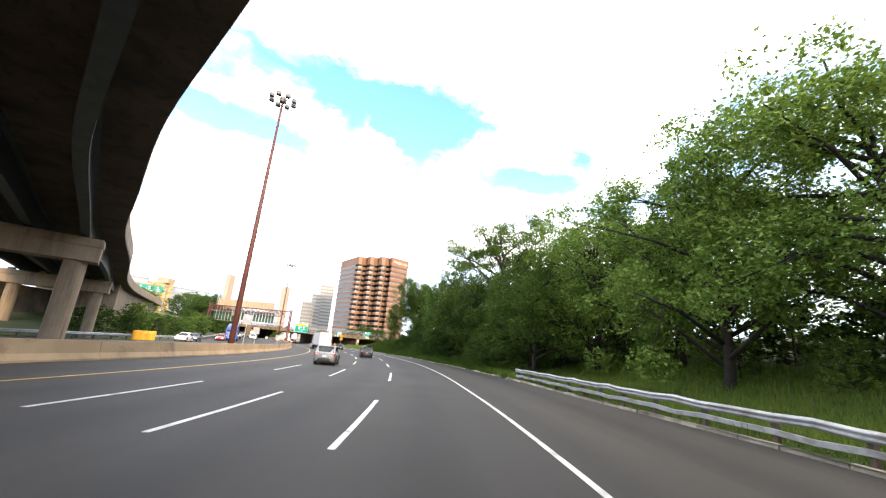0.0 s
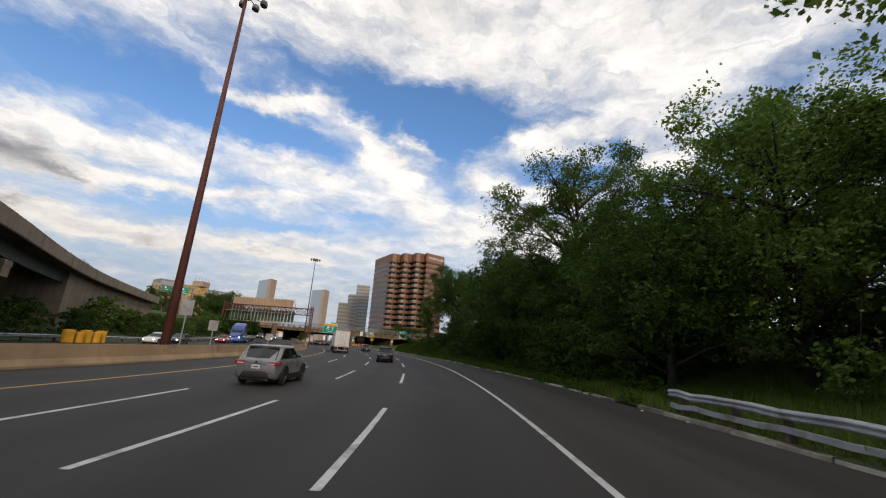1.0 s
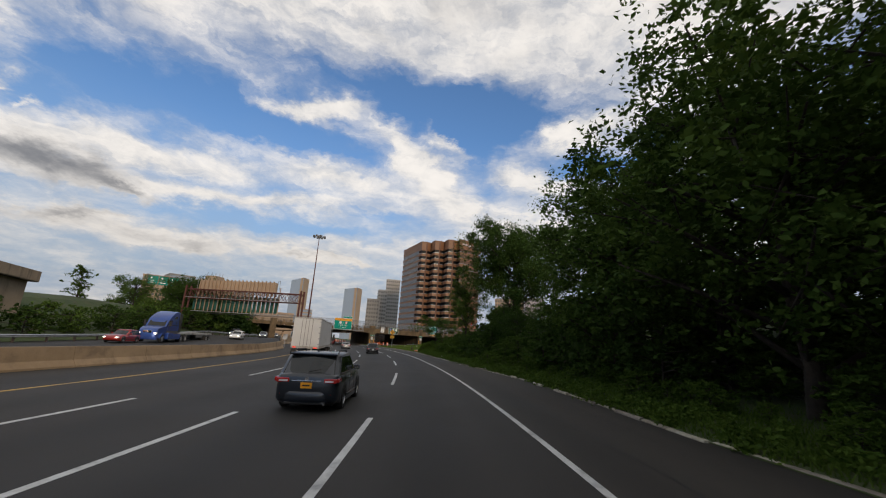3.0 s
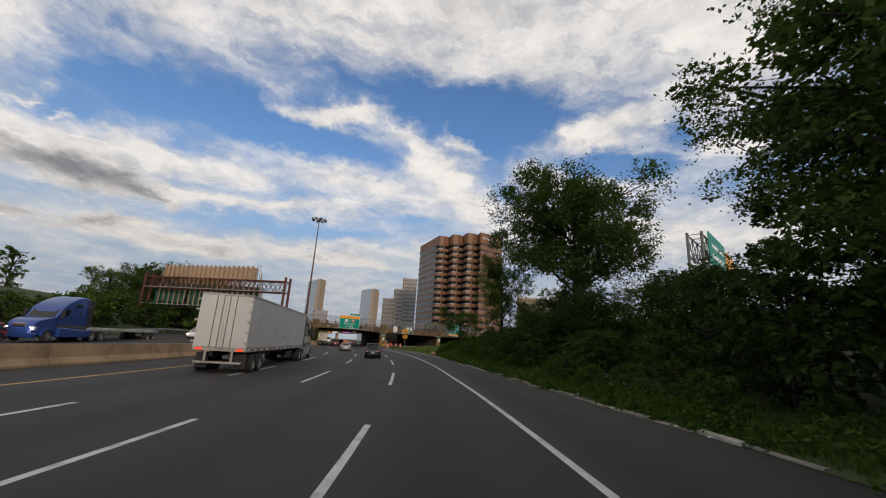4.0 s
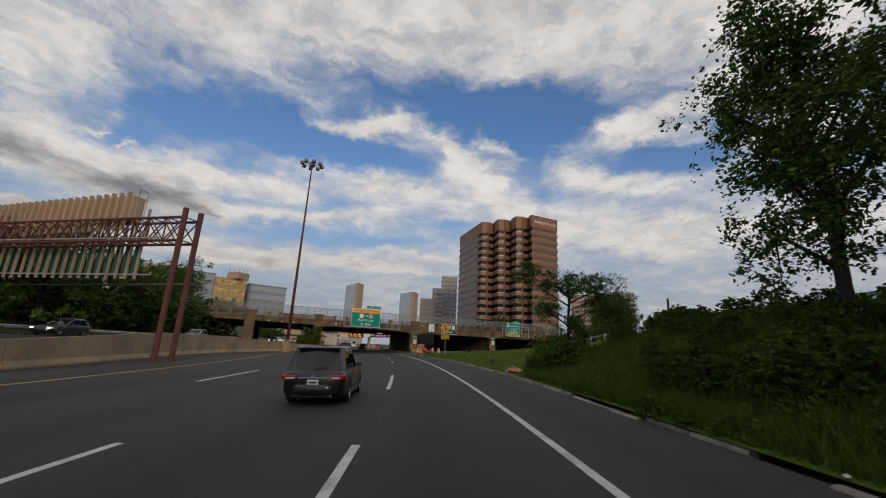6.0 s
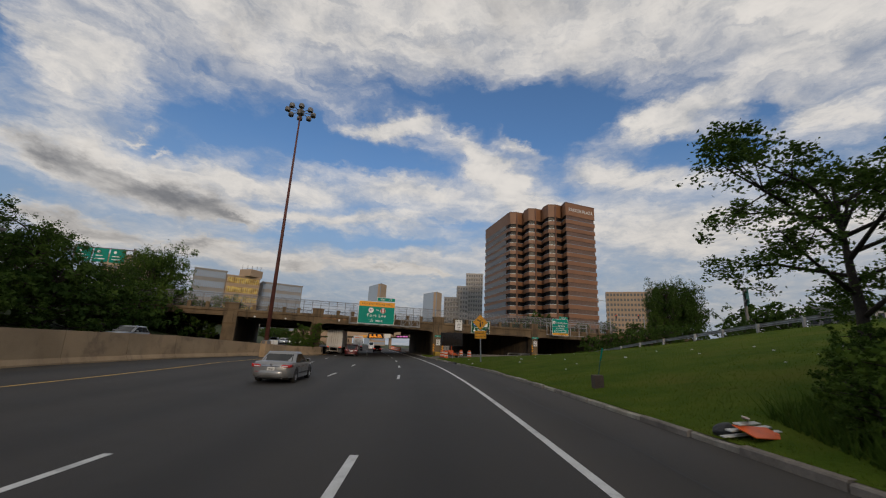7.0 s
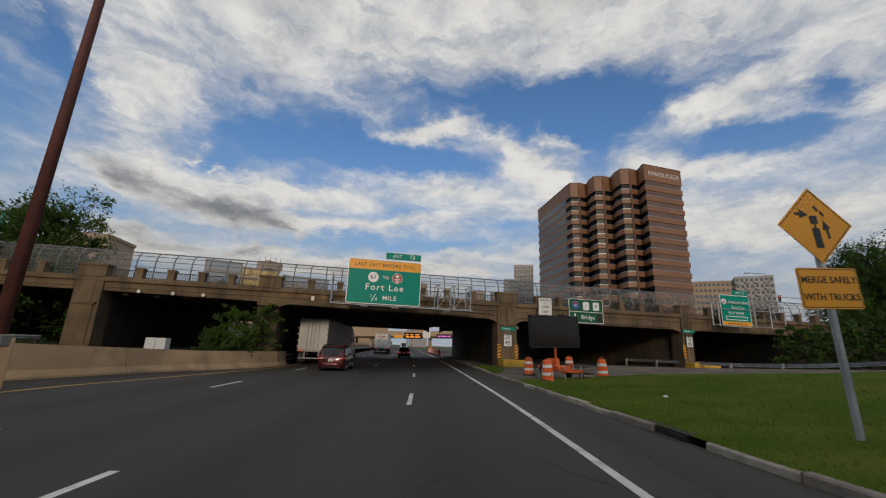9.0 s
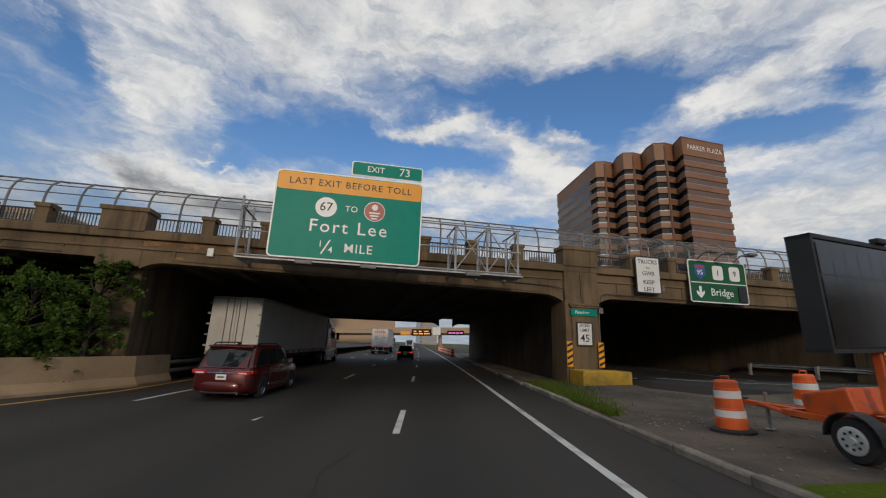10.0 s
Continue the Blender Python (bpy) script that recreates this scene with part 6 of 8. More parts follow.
for s, d, h in ((50.5, 4.5, 5.0), (53, 4.0, 5.2), (55, 3.4, 5.6), (57.5, 3.6, 5.0), (56.5, 4.8, 5.2), (76, 5.2, 5.0), (79.5, 4.6, 4.5), (82, 5.4, 5.5), (84.5, 4.8, 4.5), (87.5, 5.0, 5.5), (91, 5.2, 5.0), (108, 6.0, 4.5), (111, 6.5, 5.0), (114, 7.0, 4.5), (137.6, 3.6, 1.7), (137.0, 5.2, 1.9), (135.5, 4.2, 1.5), (134, 6.0, 1.6), (137.2, 2.6, 1.6), (136.2, 3.4, 1.8), (138.2, 4.4, 1.9), (136.0, 6.6, 1.8), (135.0, 2.2, 1.5), (134.2, 1.3, 1.3), (136.0, 1.6, 1.5)):
    plant("brush" if 49 < s < 60 or s > 130 else "bush", on_verge(s, KERB(s) + d), h, 0.8, "tall dark shrub hiding the tree trunks", "shrubs under the trees", "bush")
for i in range(70):
    s = 38 + i * 1.25 + tree_rng.uniform(-0.8, 0.8)
    d = tree_rng.uniform(1.6, 3.8)
    plant("weed", on_verge(s, KERB(s) + d), tree_rng.uniform(0.8, 1.6), tree_rng.uniform(0.8, 1.2), "low leafy weeds at the edge of the verge", "weeds on the verge", "bush")
for i in range(4):
    s = 20 + i * 6.5
    plant("fresh", on_verge(s, KERB(s) + tree_rng.uniform(10.5, 12.5)), tree_rng.uniform(2.2, 4.4), tree_rng.uniform(0.8, 1.1), "fresh green shrub in the long grass", "shrubs in the long grass", "bush")
for i in range(26):
    s = 4 + i * 4.4 + tree_rng.uniform(-1.5, 1.5)
    u = KERB(s) + (tree_rng.uniform(9, 13) if s > 45 else tree_rng.uniform(12, 16))
    plant(tree_rng.choice(["bush", "bush", "bright"]), on_verge(s, u), tree_rng.uniform(4.8, 7.0) * (1 if s < 88 else 0.7), tree_rng.uniform(0.7, 0.95), "tall leafy thicket between the tree trunks", "thicket under the trees", "bush")
for i in range(26):
    s = tree_rng.uniform(98, 113)
    u = KERB(s) + tree_rng.uniform(3.0, 12)
    plant(tree_rng.choice(["bush", "bush", "bright"]), on_verge(s, u), tree_rng.uniform(1.5, 3.4), tree_rng.uniform(0.9, 1.2), "leafy shrub on the bank where the lawn begins", "shrubs on the bank edge", "bush")
for i in range(46):
    s = tree_rng.uniform(112, 136)
    u = KERB(s) + tree_rng.uniform(1.2 + max(0, s - 124) * 0.5, 9.0 + max(0, s - 124) * 0.4)
    plant("weed", on_verge(s, u), tree_rng.uniform(0.8, 1.7), tree_rng.uniform(0.9, 1.3), "dark rank weeds on the bank edge", "weeds on the bank edge", "bush")

# left side: bank of shrubs, single trees, and plants by the bridge
for i in range(36):
    s = 62 + i * 4.0 + tree_rng.uniform(-1.5, 1.5)
    u = LEFTEDGE(s) - 2.5 - tree_rng.uniform(0, 4)
    plant(tree_rng.choice(["bright", "bush"]), at(s, u, left_height(s, u) - 0.5), tree_rng.uniform(4.0, 6.0) * (1.0 if s < 130 else 1.3 if s < 155 else 1.6), 0.95, "green shrub on the bank of the opposite carriageway", "shrubs on the bank", "bush")
for kind, x, y, z, h, w in (("maple", -78, 88, 5, 10, 0.8), ("column", -86, 118, 5, 9, 1.2), ("maple", -102, 173, 1.5, 18.0, 0.85), ("dark", -100.5, 172, 1.5, 16.0, 0.8), ("dark", -96, 152, 4, 12, 1.0), ("maple", -108, 150, 4, 13, 1.0),
                            ("bush", -96, 186, 4, 6, 0.8), ("dark", -84, 140, 4, 6.5, 1.0), ("maple", -120, 205, 4, 10, 1.0), ("dark", -125, 165, 4, 11, 1.0)):
    plant(kind, (x, y, z), h, w, "green tree standing on the far bank" if kind != "column" else "ivy-covered column of a tree on the far bank", "", "tree")
for s, d, h in ((176, 8, 12), (167, 9, 13), (158, 8, 12), (184, 7, 9)):
    u = LEFTEDGE(s) - d
    plant("dark", at(s, u, left_height(s, u) - 0.2), h, 1.0, "dark full tree on the bank of the opposite carriageway", "trees on the opposite bank", "tree")
for s, u, h in ((262, -33, 6), (270, -36, 7), (280, -34, 6.5), (292, -37, 8), (306, -35, 7)):
    plant("back", at(s, u, -0.3), h, 1.3, "green tree beside the road beyond the bridge", "trees beyond the bridge", "tree")
BR = lambda a, d, z: BRIDGE @ Vector((a, d, z))
for a, d, h, w in ((-16.9, -0.9, 5.0, 0.62), (-18.0, -1.4, 3.3, 0.75), (-16.2, -1.1, 2.6, 0.9), (-17.5, -1.7, 3.0, 0.8)):
    p = BR(a, d, -0.1)
    plant("pier_bush", p, h, w, "round dark green shrub between median wall and bridge", "shrubs by the bridge", "bush")
plant("column", BR(-15.25, -0.55, -0.1), 5.5, 1.25, "slender green sapling at the bridge pier", "shrubs by the bridge", "tree")
for a, d, z, h in ((35, -3, 0.2, 6.5), (38.5, -4, 0.4, 7), (42, -5, 0.8, 7.5), (46, -6, 1.2, 7.5), (50, -7, 1.6, 8), (55, -8, 2.0, 8)):
    p = BR(a, d, 0)
    plant("bush", (p.x, p.y, z - 0.4), h, 0.75, "dark shrub on the bank beside the bridge end", "shrubs at the bridge end", "bush")
for x, y, z, h, w, kind in ((-7.5, 240, 5, 18.0, 0.68, "dark"), (-2.5, 243, 5, 17.0, 0.70, "dark"), (-5.0, 241.5, 5, 14.5, 0.78, "dark"), (-8.5, 242.5, 5, 15.5, 0.6, "dark"), (-1.5, 245.0, 5, 14.5, 0.6, "dark"), (-10.5, 238, 5, 9, 0.8, "maple"), (16, 258, 6, 13, 1.0, "back"), (24, 256, 6, 12, 1.0, "back"), (33, 248, 6, 13, 0.9, "back"),
                            (-44, 262, 5.5, 9.5, 1.1, "back"), (-38, 268, 5.5, 7.5, 1.1, "back"), (-50, 258, 5.5, 6.5, 1.0, "back"), (-22, 236, 5.5, 5.0, 1.2, "back"), (-16, 232, 5.5, 4.5, 1.3, "back"), (-28, 232, 5, 4.5, 1.2, "back"),
                            (6, 232, 6, 5, 1.2, "back"), (2, 226, 5, 4.5, 1.4, "bush"), (10, 236, 6, 5, 1.3, "bush"), (46, 224, 7, 11, 1.1, "back"), (56, 214, 8, 12, 1.1, "back")):
    if max(abs(x - 46), abs(y - 224)) < 12 or y >= 255:
        h, z = h + z + 0.9, -0.9
    plant(kind, (x, y, z), h, w, "dark green tree beyond the slip road", "trees beyond the bridge", "tree")


# ---------------- grass ----------------
def grass(name, place, count, tall, wide, mat, seed, label, clump=0.0):
    """Blades as thin bent triangles; place(rng) gives s and distance from the kerb."""
    rng = np.random.default_rng(seed)
    out = np.zeros((count, 3, 3))
    for i in range(count):
        s, d = place(rng)
        u = KERB(s) + d
        p = at(s, u, right_height(s, u) - 0.02)
        h = tall * rng.uniform(0.45, 1.25) * (0.6 if tall > 0.3 and s > 46 else 1.0)
        a = rng.uniform(0, 6.28)
        w = wide * rng.uniform(0.6, 1.4)
        bx, by = math.cos(a) * w, math.sin(a) * w
        lx, ly = rng.normal(0, 0.32, 2) * h
        out[i] = ((p.x - bx, p.y - by, p.z), (p.x + bx, p.y + by, p.z), (p.x + lx, p.y + ly, p.z + h))
    me = bpy.data.meshes.new(name)
    me.from_pydata(out.reshape(-1, 3).tolist(), [], np.arange(3 * count).reshape(-1, 3).tolist())
    me.materials.append(mat)
    return tagged(new(name, me), label, "grass", kind="stuff")


def rough_place(rng):
    return rng.uniform(-6, 46) if rng.uniform() < 0.4 else rng.uniform(2, 46), 0.22 + rng.uniform(0, 15)


def shade_place(rng):
    s = rng.uniform(42, 124)
    return s, 0.22 + abs(rng.normal(0, 2.6))


def bank_place(rng):
    s = rng.uniform(108, 138.5)
    return s, 0.3 + max(0, s - 134) * 0.35 + rng.uniform(0, 1) ** 1.4 * 13


def lawn_place(rng):
    s = rng.uniform(128, 182)
    return s, 0.18 + rng.uniform(0, 1) ** 1.8 * 24


# small leafy weeds growing over the broken kerb, too many to count
weed_rng = np.random.default_rng(31)
clumps = []
for i in range(430):
    s = weed_rng.uniform(39, 128)
    u = KERB(s) + 0.12 + abs(weed_rng.normal(0, 1.3))
    p = np.array(at(s, u, right_height(s, u)))
    n = int(weed_rng.uniform(50, 130))
    r, h = weed_rng.uniform(0.18, 0.42), weed_rng.uniform(0.2, 0.6)
    v = weed_rng.normal(size=(n, 3)) * (r * 0.55, r * 0.55, 0)
    v[:, 2] = weed_rng.uniform(0.02, 1.0, n) * h * np.exp(-(v[:, 0] ** 2 + v[:, 1] ** 2) / (r * r))
    clumps.append(p + v)
clumps = np.concatenate(clumps)
tagged(new("kerb_weeds", leaves_mesh("kerb_weeds", clumps, 0.085 * weed_rng.uniform(0.5, 1.4, len(clumps)), M["weed_leaf"], weed_rng, -0.25, 1.9)), "low leafy weeds spilling over the broken kerb", "weeds", kind="stuff")
grass("rough_grass", rough_place, 60000, 0.55, 0.02, M["blade"], 21, "long rough grass along the kerb and rail")
# the darker weed green puts the trees' shade into these blades
grass("shade_grass", shade_place, 32000, 0.5, 0.02, M["weed_leaf"], 27, "rough grass coloured dark for the shade of the trees")
grass("bank_grass", bank_place, 36000, 0.85, 0.022, M["weed_leaf"], 29, "tall rank grass on the bank before the mown slope")
grass("lawn_grass", lawn_place, 75000, 0.08, 0.014, M["lawn_blade"], 22, "short mown grass blades on the slope")


def tuft_place(rng):
    s = rng.uniform(190, 199)
    return s, 0.15 + abs(rng.normal(0, 0.2 + 0.12 * (s - 190)))


grass("verge_tufts", tuft_place, 3500, 0.16, 0.014, M["lawn_blade"], 25, "sparse grass tufts in the dirt along the kerb")
# loose gravel on the dirt island
stone_rng = np.random.default_rng(26)
verts, faces = [], []
for i in range(1500):
    s = stone_rng.uniform(183, 206)
    u = KERB(s) + 0.25 + stone_rng.uniform(0, 1) ** 1.3 * 7
    p = at(s, u, 0.14)
    r = 0.012 + 0.035 * stone_rng.uniform(0, 1) ** 3
    n = len(verts)
    for d in ((1, 0, 0), (0, 1, 0), (-1, 0, 0), (0, -1, 0), (0, 0, 1), (0, 0, -1)):
        k = r * stone_rng.uniform(0.6, 1.4)
        verts.append((p.x + d[0] * k, p.y + d[1] * k, p.z + d[2] * k * 0.7))
    faces += [(n + a, n + b, n + 4) for a, b in ((0, 1), (1, 2), (2, 3), (3, 0))] + [(n + b, n + a, n + 5) for a, b in ((0, 1), (1, 2), (2, 3), (3, 0))]
me = bpy.data.meshes.new("gravel")
me.from_pydata(verts, [], faces)
me.materials.append(M["kerb"])
tagged(new("gravel", me), "loose pale gravel scattered over the dirt island", "gravel", kind="stuff")

# ---------------- vehicles ----------------
def wheel(parent, x, y, r, w, rim_mat, spokes=10, out=1, name="wheel"):
    """A tyre and a spoked rim; out is +1 on the right side, -1 on the left."""
    m = Matrix.Translation((x, y, r)) @ Euler((0, radians(90 * out), 0)).to_matrix().to_4x4()
    h = new(name)
    h.parent = parent
    h.empty_display_size = 0.1
    prof = [(r * 0.60, -w / 2), (r * 0.93, -w / 2), (r, -w / 2 + 0.04), (r, w / 2 - 0.04), (r * 0.93, w / 2), (r * 0.64, w / 2), (r * 0.62, w / 2 - 0.03)]
    auto_smooth(part("tyre", Shape().turned(prof, 28, m), M["tyre"], h))
    rim = Shape().turned([(r * 0.60, 0), (r * 0.64, w / 2 - 0.015), (r * 0.60, w / 2 - 0.01), (r * 0.56, w / 2 - 0.06), (r * 0.54, 0.0)], 28, m)
    for i in range(spokes):
        a = 2 * math.pi * i / spokes
        c, s = math.cos(a), math.sin(a)
        px, py = -s, c
        pts = [(0.1 * r * c + 0.05 * r * px, 0.1 * r * s + 0.05 * r * py), (0.1 * r * c - 0.05 * r * px, 0.1 * r * s - 0.05 * r * py), (0.59 * r * c - 0.05 * r * px, 0.59 * r * s - 0.05 * r * py), (0.59 * r * c + 0.05 * r * px, 0.59 * r * s + 0.05 * r * py)]
        rim.add([m @ Vector((a_, b_, z)) for z in (w / 2 - 0.06, w / 2 - 0.02) for a_, b_ in pts], [(0, 3, 2, 1), (4, 5, 6, 7), (0, 1, 5, 4), (1, 2, 6, 5), (2, 3, 7, 6), (3, 0, 4, 7)])
    rim.turned([(0.15 * r, w / 2 - 0.06), (0.15 * r, w / 2 - 0.01), (0.08 * r, w / 2)], 14, m)
    part("rim", rim, rim_mat, h)
    part("brake_disc", Shape().turned([(r * 0.5, 0.0), (r * 0.5, w / 2 - 0.08)], 18, m), M["steel"], h)
    return h


def car(name, m, label, paint_mat, L=4.7, W=1.86, H=1.7, belt=1.0, hood=0.98, rear_base=0.16, rear_top=0.62, front_top=2.35, front_base=1.45, wheelbase=2.7, r=0.36, rim=None, panes=3, trunk=None,
        rails=False, lit=False, roof_narrow=0.78, spokes=10, clad=False, plate_mat=None, category="car", group=""):
    """A car looking along +y. rear_base, rear_top: from the tail to the foot and head of the rear window; front_base, front_top: from the nose to those of the windscreen."""
    t = thing(name, m, label, category, group)
    w, y0, y1 = W / 2, -L / 2, L / 2
    yb0, yr0, yr1, yb1 = y0 + rear_base, y0 + rear_top, y1 - front_top, y1 - front_base

    def section(y, wide, zlo, ztop, crown=0.03):
        k = w * wide
        half = [(k * 0.90, zlo), (k * 0.985, zlo + 0.10), (k, zlo + (ztop - zlo) * 0.38), (k * 0.995, zlo + (ztop - zlo) * 0.62), (k * 0.965, ztop - 0.07), (k * 0.91, ztop - 0.01), (k * 0.5, ztop + crown)]
        return [Vector((x, y, z)) for x, z in half] + [Vector((-x, y, z)) for x, z in reversed(half)]

    tail = trunk if trunk else belt
    rows = [section(y0, 0.78, 0.42, tail - 0.14), section(y0 + 0.05, 0.88, 0.34, tail - 0.05), section(y0 + 0.12, 0.93, 0.3, tail - 0.02), section(y0 + 0.3, 0.98, 0.27, tail), section(y0 + 0.8, 1.0, 0.24, max(tail, belt - 0.02)), section(0, 1.0, 0.22, belt, 0.0),
            section(yb1 - 0.25, 1.0, 0.22, belt - 0.01, 0.0), section(yb1, 0.99, 0.23, hood + 0.01), section((yb1 + y1) / 2 + 0.1, 0.97, 0.25, hood - 0.06), section(y1 - 0.28, 0.92, 0.26, hood - 0.17), section(y1 - 0.06, 0.82, 0.28, hood - 0.28), section(y1, 0.70, 0.36, hood - 0.36)]
    auto_smooth(part("body", Shape().loft(rows), paint_mat, t), 40)
    k0, k1 = w * 0.93, w * roof_narrow

    def cabin(f, y_low, y_high):
        x = k0 + (k1 - k0) * f
        return x, y_low + (y_high - y_low) * f, belt - 0.04 + (H - 0.05 - belt + 0.04) * f

    rows = []
    for f in (0, 0.5, 0.9):
        xr, yr, z = cabin(f, yb0, yr0)
        _, yf, _ = cabin(f, yb1, yr1)
        bow = 0.10 * (1 - 0.3 * f)
        rows.append([Vector((-xr + 0.16, yr - bow * 0.4, z)), Vector((0, yr - bow, z)), Vector((xr - 0.16, yr - bow * 0.4, z)), Vector((xr, yr + 0.14, z)), Vector((xr + 0.01, 0, z)), Vector((xr, yf - 0.22, z)), Vector((xr - 0.14, yf - 0.02, z)),
                     Vector((0, yf + bow, z)), Vector((-xr + 0.14, yf - 0.02, z)), Vector((-xr, yf - 0.22, z)), Vector((-xr - 0.01, 0, z)), Vector((-xr, yr + 0.14, z))])
    top = rows[-1]
    mid = Vector((0, (yr0 + yr1) / 2, 0))
    for shrink, z in ((0.965, H - 0.045), (0.88, H - 0.008), (0.55, H)):
        rows.append([Vector((p.x * shrink, mid.y + (p.y - mid.y) * shrink, z)) for p in top])
    auto_smooth(part("cabin", Shape().loft(rows), paint_mat, t), 45)

    def pane(nm, corners, side):
        pts = []
        for y_f, f in corners:
            x, yl, z = cabin(f, yb0, yr0)
            _, yh, _ = cabin(f, yb1, yr1)
            lo, hi = yl + 0.14, yh - 0.2
            pts.append(Vector((side * (x + 0.014), lo + (hi - lo) * y_f, z)))
        n = [p - Vector((side * 0.03, 0, 0)) for p in pts]
        sh = Shape().add(pts + n, [tuple(range(len(pts))), tuple(range(2 * len(pts) - 1, len(pts) - 1, -1))] + [(i, (i + 1) % len(pts), len(pts) + (i + 1) % len(pts), len(pts) + i) for i in range(len(pts))])
        return part(nm, sh, M["car_glass"], t)

    for side in (1, -1):
        cuts = [0.02, 0.34, 0.66, 0.985] if panes == 3 else [0.04, 0.5, 0.985]
        for i in range(len(cuts) - 1):
            a, b = cuts[i] + 0.012, cuts[i + 1] - 0.012
            at_front = i == len(cuts) - 2
            pane("side_window", [(a, 0.10), (b, 0.10), (b, 0.55), (b - (0.05 if at_front else 0.0), 0.88), (a + (0.03 if i == 0 else 0), 0.88)], side)
        part("window_trim", Shape().box(side * (k0 * 1.012) - 0.012, side * (k0 * 1.012) + 0.012, yb0 + 0.25, yb1 - 0.25, belt - 0.0, belt + 0.03), M["chrome"] if panes == 3 else M["trim"], t)
        mx = side * (w + 0.08)
        mirror = part("mirror", Shape().rounded(mx - 0.11, mx + 0.09, yb1 - 0.62, yb1 - 0.48, belt + 0.0, belt + 0.17, 0.04), paint_mat, t)
        part("mirror_glass", Shape().rounded(mx - 0.09, mx + 0.07, yb1 - 0.626, yb1 - 0.618, belt + 0.02, belt + 0.15, 0.003), M["chrome"], mirror)
        for y in (yb1 - 1.35, yb1 - 1.6) if panes == 3 else (yb1 - 1.25, yb1 - 2.15):
            part("door_handle", Shape().rounded(side * (w * 1.0) - 0.012, side * (w * 1.0) + 0.02, y - 0.11, y + 0.11, belt - 0.19, belt - 0.155, 0.006), M["chrome"], t)
        for y in (yb1 - 0.55, yb1 - 1.48, yb1 - 2.45):
            if y > y0 + 1.0:
                part("door_seam", Shape().box(side * w * 0.999 - 0.004, side * w * 0.999 + 0.004, y - 0.006, y + 0.006, 0.42, belt - 0.06), M["trim"], t)
        part("side_strip", Shape().rounded(side * (w * 0.998) - 0.02, side * (w * 0.998) + 0.02, -wheelbase / 2 + 0.5, wheelbase / 2 - 0.5, 0.40, 0.46, 0.01), M["chrome"] if panes == 3 else M["trim"], t)
        part("sill", Shape().rounded(side * w * 0.96 - 0.05, side * w * 0.96 + 0.035, -wheelbase / 2 + 0.42, wheelbase / 2 - 0.42, 0.2, 0.34 if not clad else 0.42, 0.02), M["trim"] if clad else paint_mat, t)
        for y in (-wheelbase / 2, wheelbase / 2):
            yy = y + 0.04
            arch = [(yy + (r + 0.075) * math.cos(a), r + (r + 0.075) * math.sin(a)) for a in [math.pi * i / 14 for i in range(15)]]
            sh = Shape()
            vs = [Vector((side * (w * 0.90), q, z)) for q, z in arch] + [Vector((side * (w * 1.004), q, z)) for q, z in arch]
            n = len(arch)
            sh.add(vs, [tuple(range(n)), tuple(range(2 * n - 1, n - 1, -1))] + [(i, i + 1, n + i + 1, n + i) for i in range(n - 1)])
            part("wheel_arch", sh, M["trim"], t)
            if clad:
                lip = Shape().tube([Vector((side * w * 1.005, yy + (r + 0.09) * math.cos(a), r + (r + 0.09) * math.sin(a))) for a in [math.pi * i / 14 for i in range(15)]], 0.035, 6)
                part("arch_cladding", lip, M["trim"], t)
            wheel(t, side * (w - 0.10), yy, r, 0.23, rim or M["rim"], spokes, side)
        tl = M["tail_lit"] if lit else M["tail"]
        zt = tail - 0.10
        lamp = Shape().rounded(side * w * 0.72 - 0.2, side * w * 0.72 + 0.2, y0 - 0.005, y0 + 0.16, zt - 0.16, zt - 0.02, 0.03).rounded(side * w * 0.955 - 0.05, side * w * 0.955 + 0.04, y0 + 0.06, y0 + 0.42, zt - 0.14, zt - 0.01, 0.03)
        part("tail_lamp", lamp, tl, t)
        part("tail_lamp_lens", Shape().rounded(side * w * 0.70 - 0.14, side * w * 0.70 + 0.12, y0 - 0.012, y0 + 0.02, zt - 0.13, zt - 0.085, 0.008), M["head"], t)
        part("reflector", Shape().rounded(side * w * 0.66 - 0.12, side * w * 0.66 + 0.12, y0 - 0.0, y0 + 0.03, 0.52, 0.56, 0.008), M["tail"], t)
        part("head_lamp", Shape().rounded(side * w * 0.72 - 0.17, side * w * 0.72 + 0.15, y1 - 0.30, y1 - 0.05, hood - 0.40, hood - 0.24, 0.04), M["head"], t)
    # rear and front windows
    for nm, y_low, y_high, sgn in (("rear_window", yb0, yr0, -1), ("windscreen", yb1, yr1, 1)):
        pts = []
        for f in (0.04, 0.86):
            x, y, z = cabin(f, y_low, y_high)
            y += sgn * (0.012 + 0.06)
            edge = x - 0.12
            pts.append([Vector((-edge, y - sgn * 0.045, z)), Vector((0, y + sgn * 0.04, z)), Vector((edge, y - sgn * 0.045, z))])
        vs = pts[0] + pts[1]
        part(nm, Shape().add(vs + [v - Vector((0, sgn * 0.03, 0)) for v in vs], [(0, 1, 4, 3), (1, 2, 5, 4), (6, 9, 10, 7), (7, 10, 11, 8), (0, 3, 9, 6), (2, 8, 11, 5), (3, 4, 10, 9), (4, 5, 11, 10), (0, 6, 7, 1), (1, 7, 8, 2)]), M["car_glass"], t)
    part("spoiler", Shape().rounded(-k1 + 0.08, k1 - 0.08, yr0 - 0.2, yr0 + 0.15, H - 0.09, H - 0.03, 0.025), paint_mat, t) if not trunk else None
    # bumpers wrap round the corners in plan
    for nm, y_end, sgn in (("rear_bumper", y0, 1), ("front_bumper", y1, -1)):
        rows = []
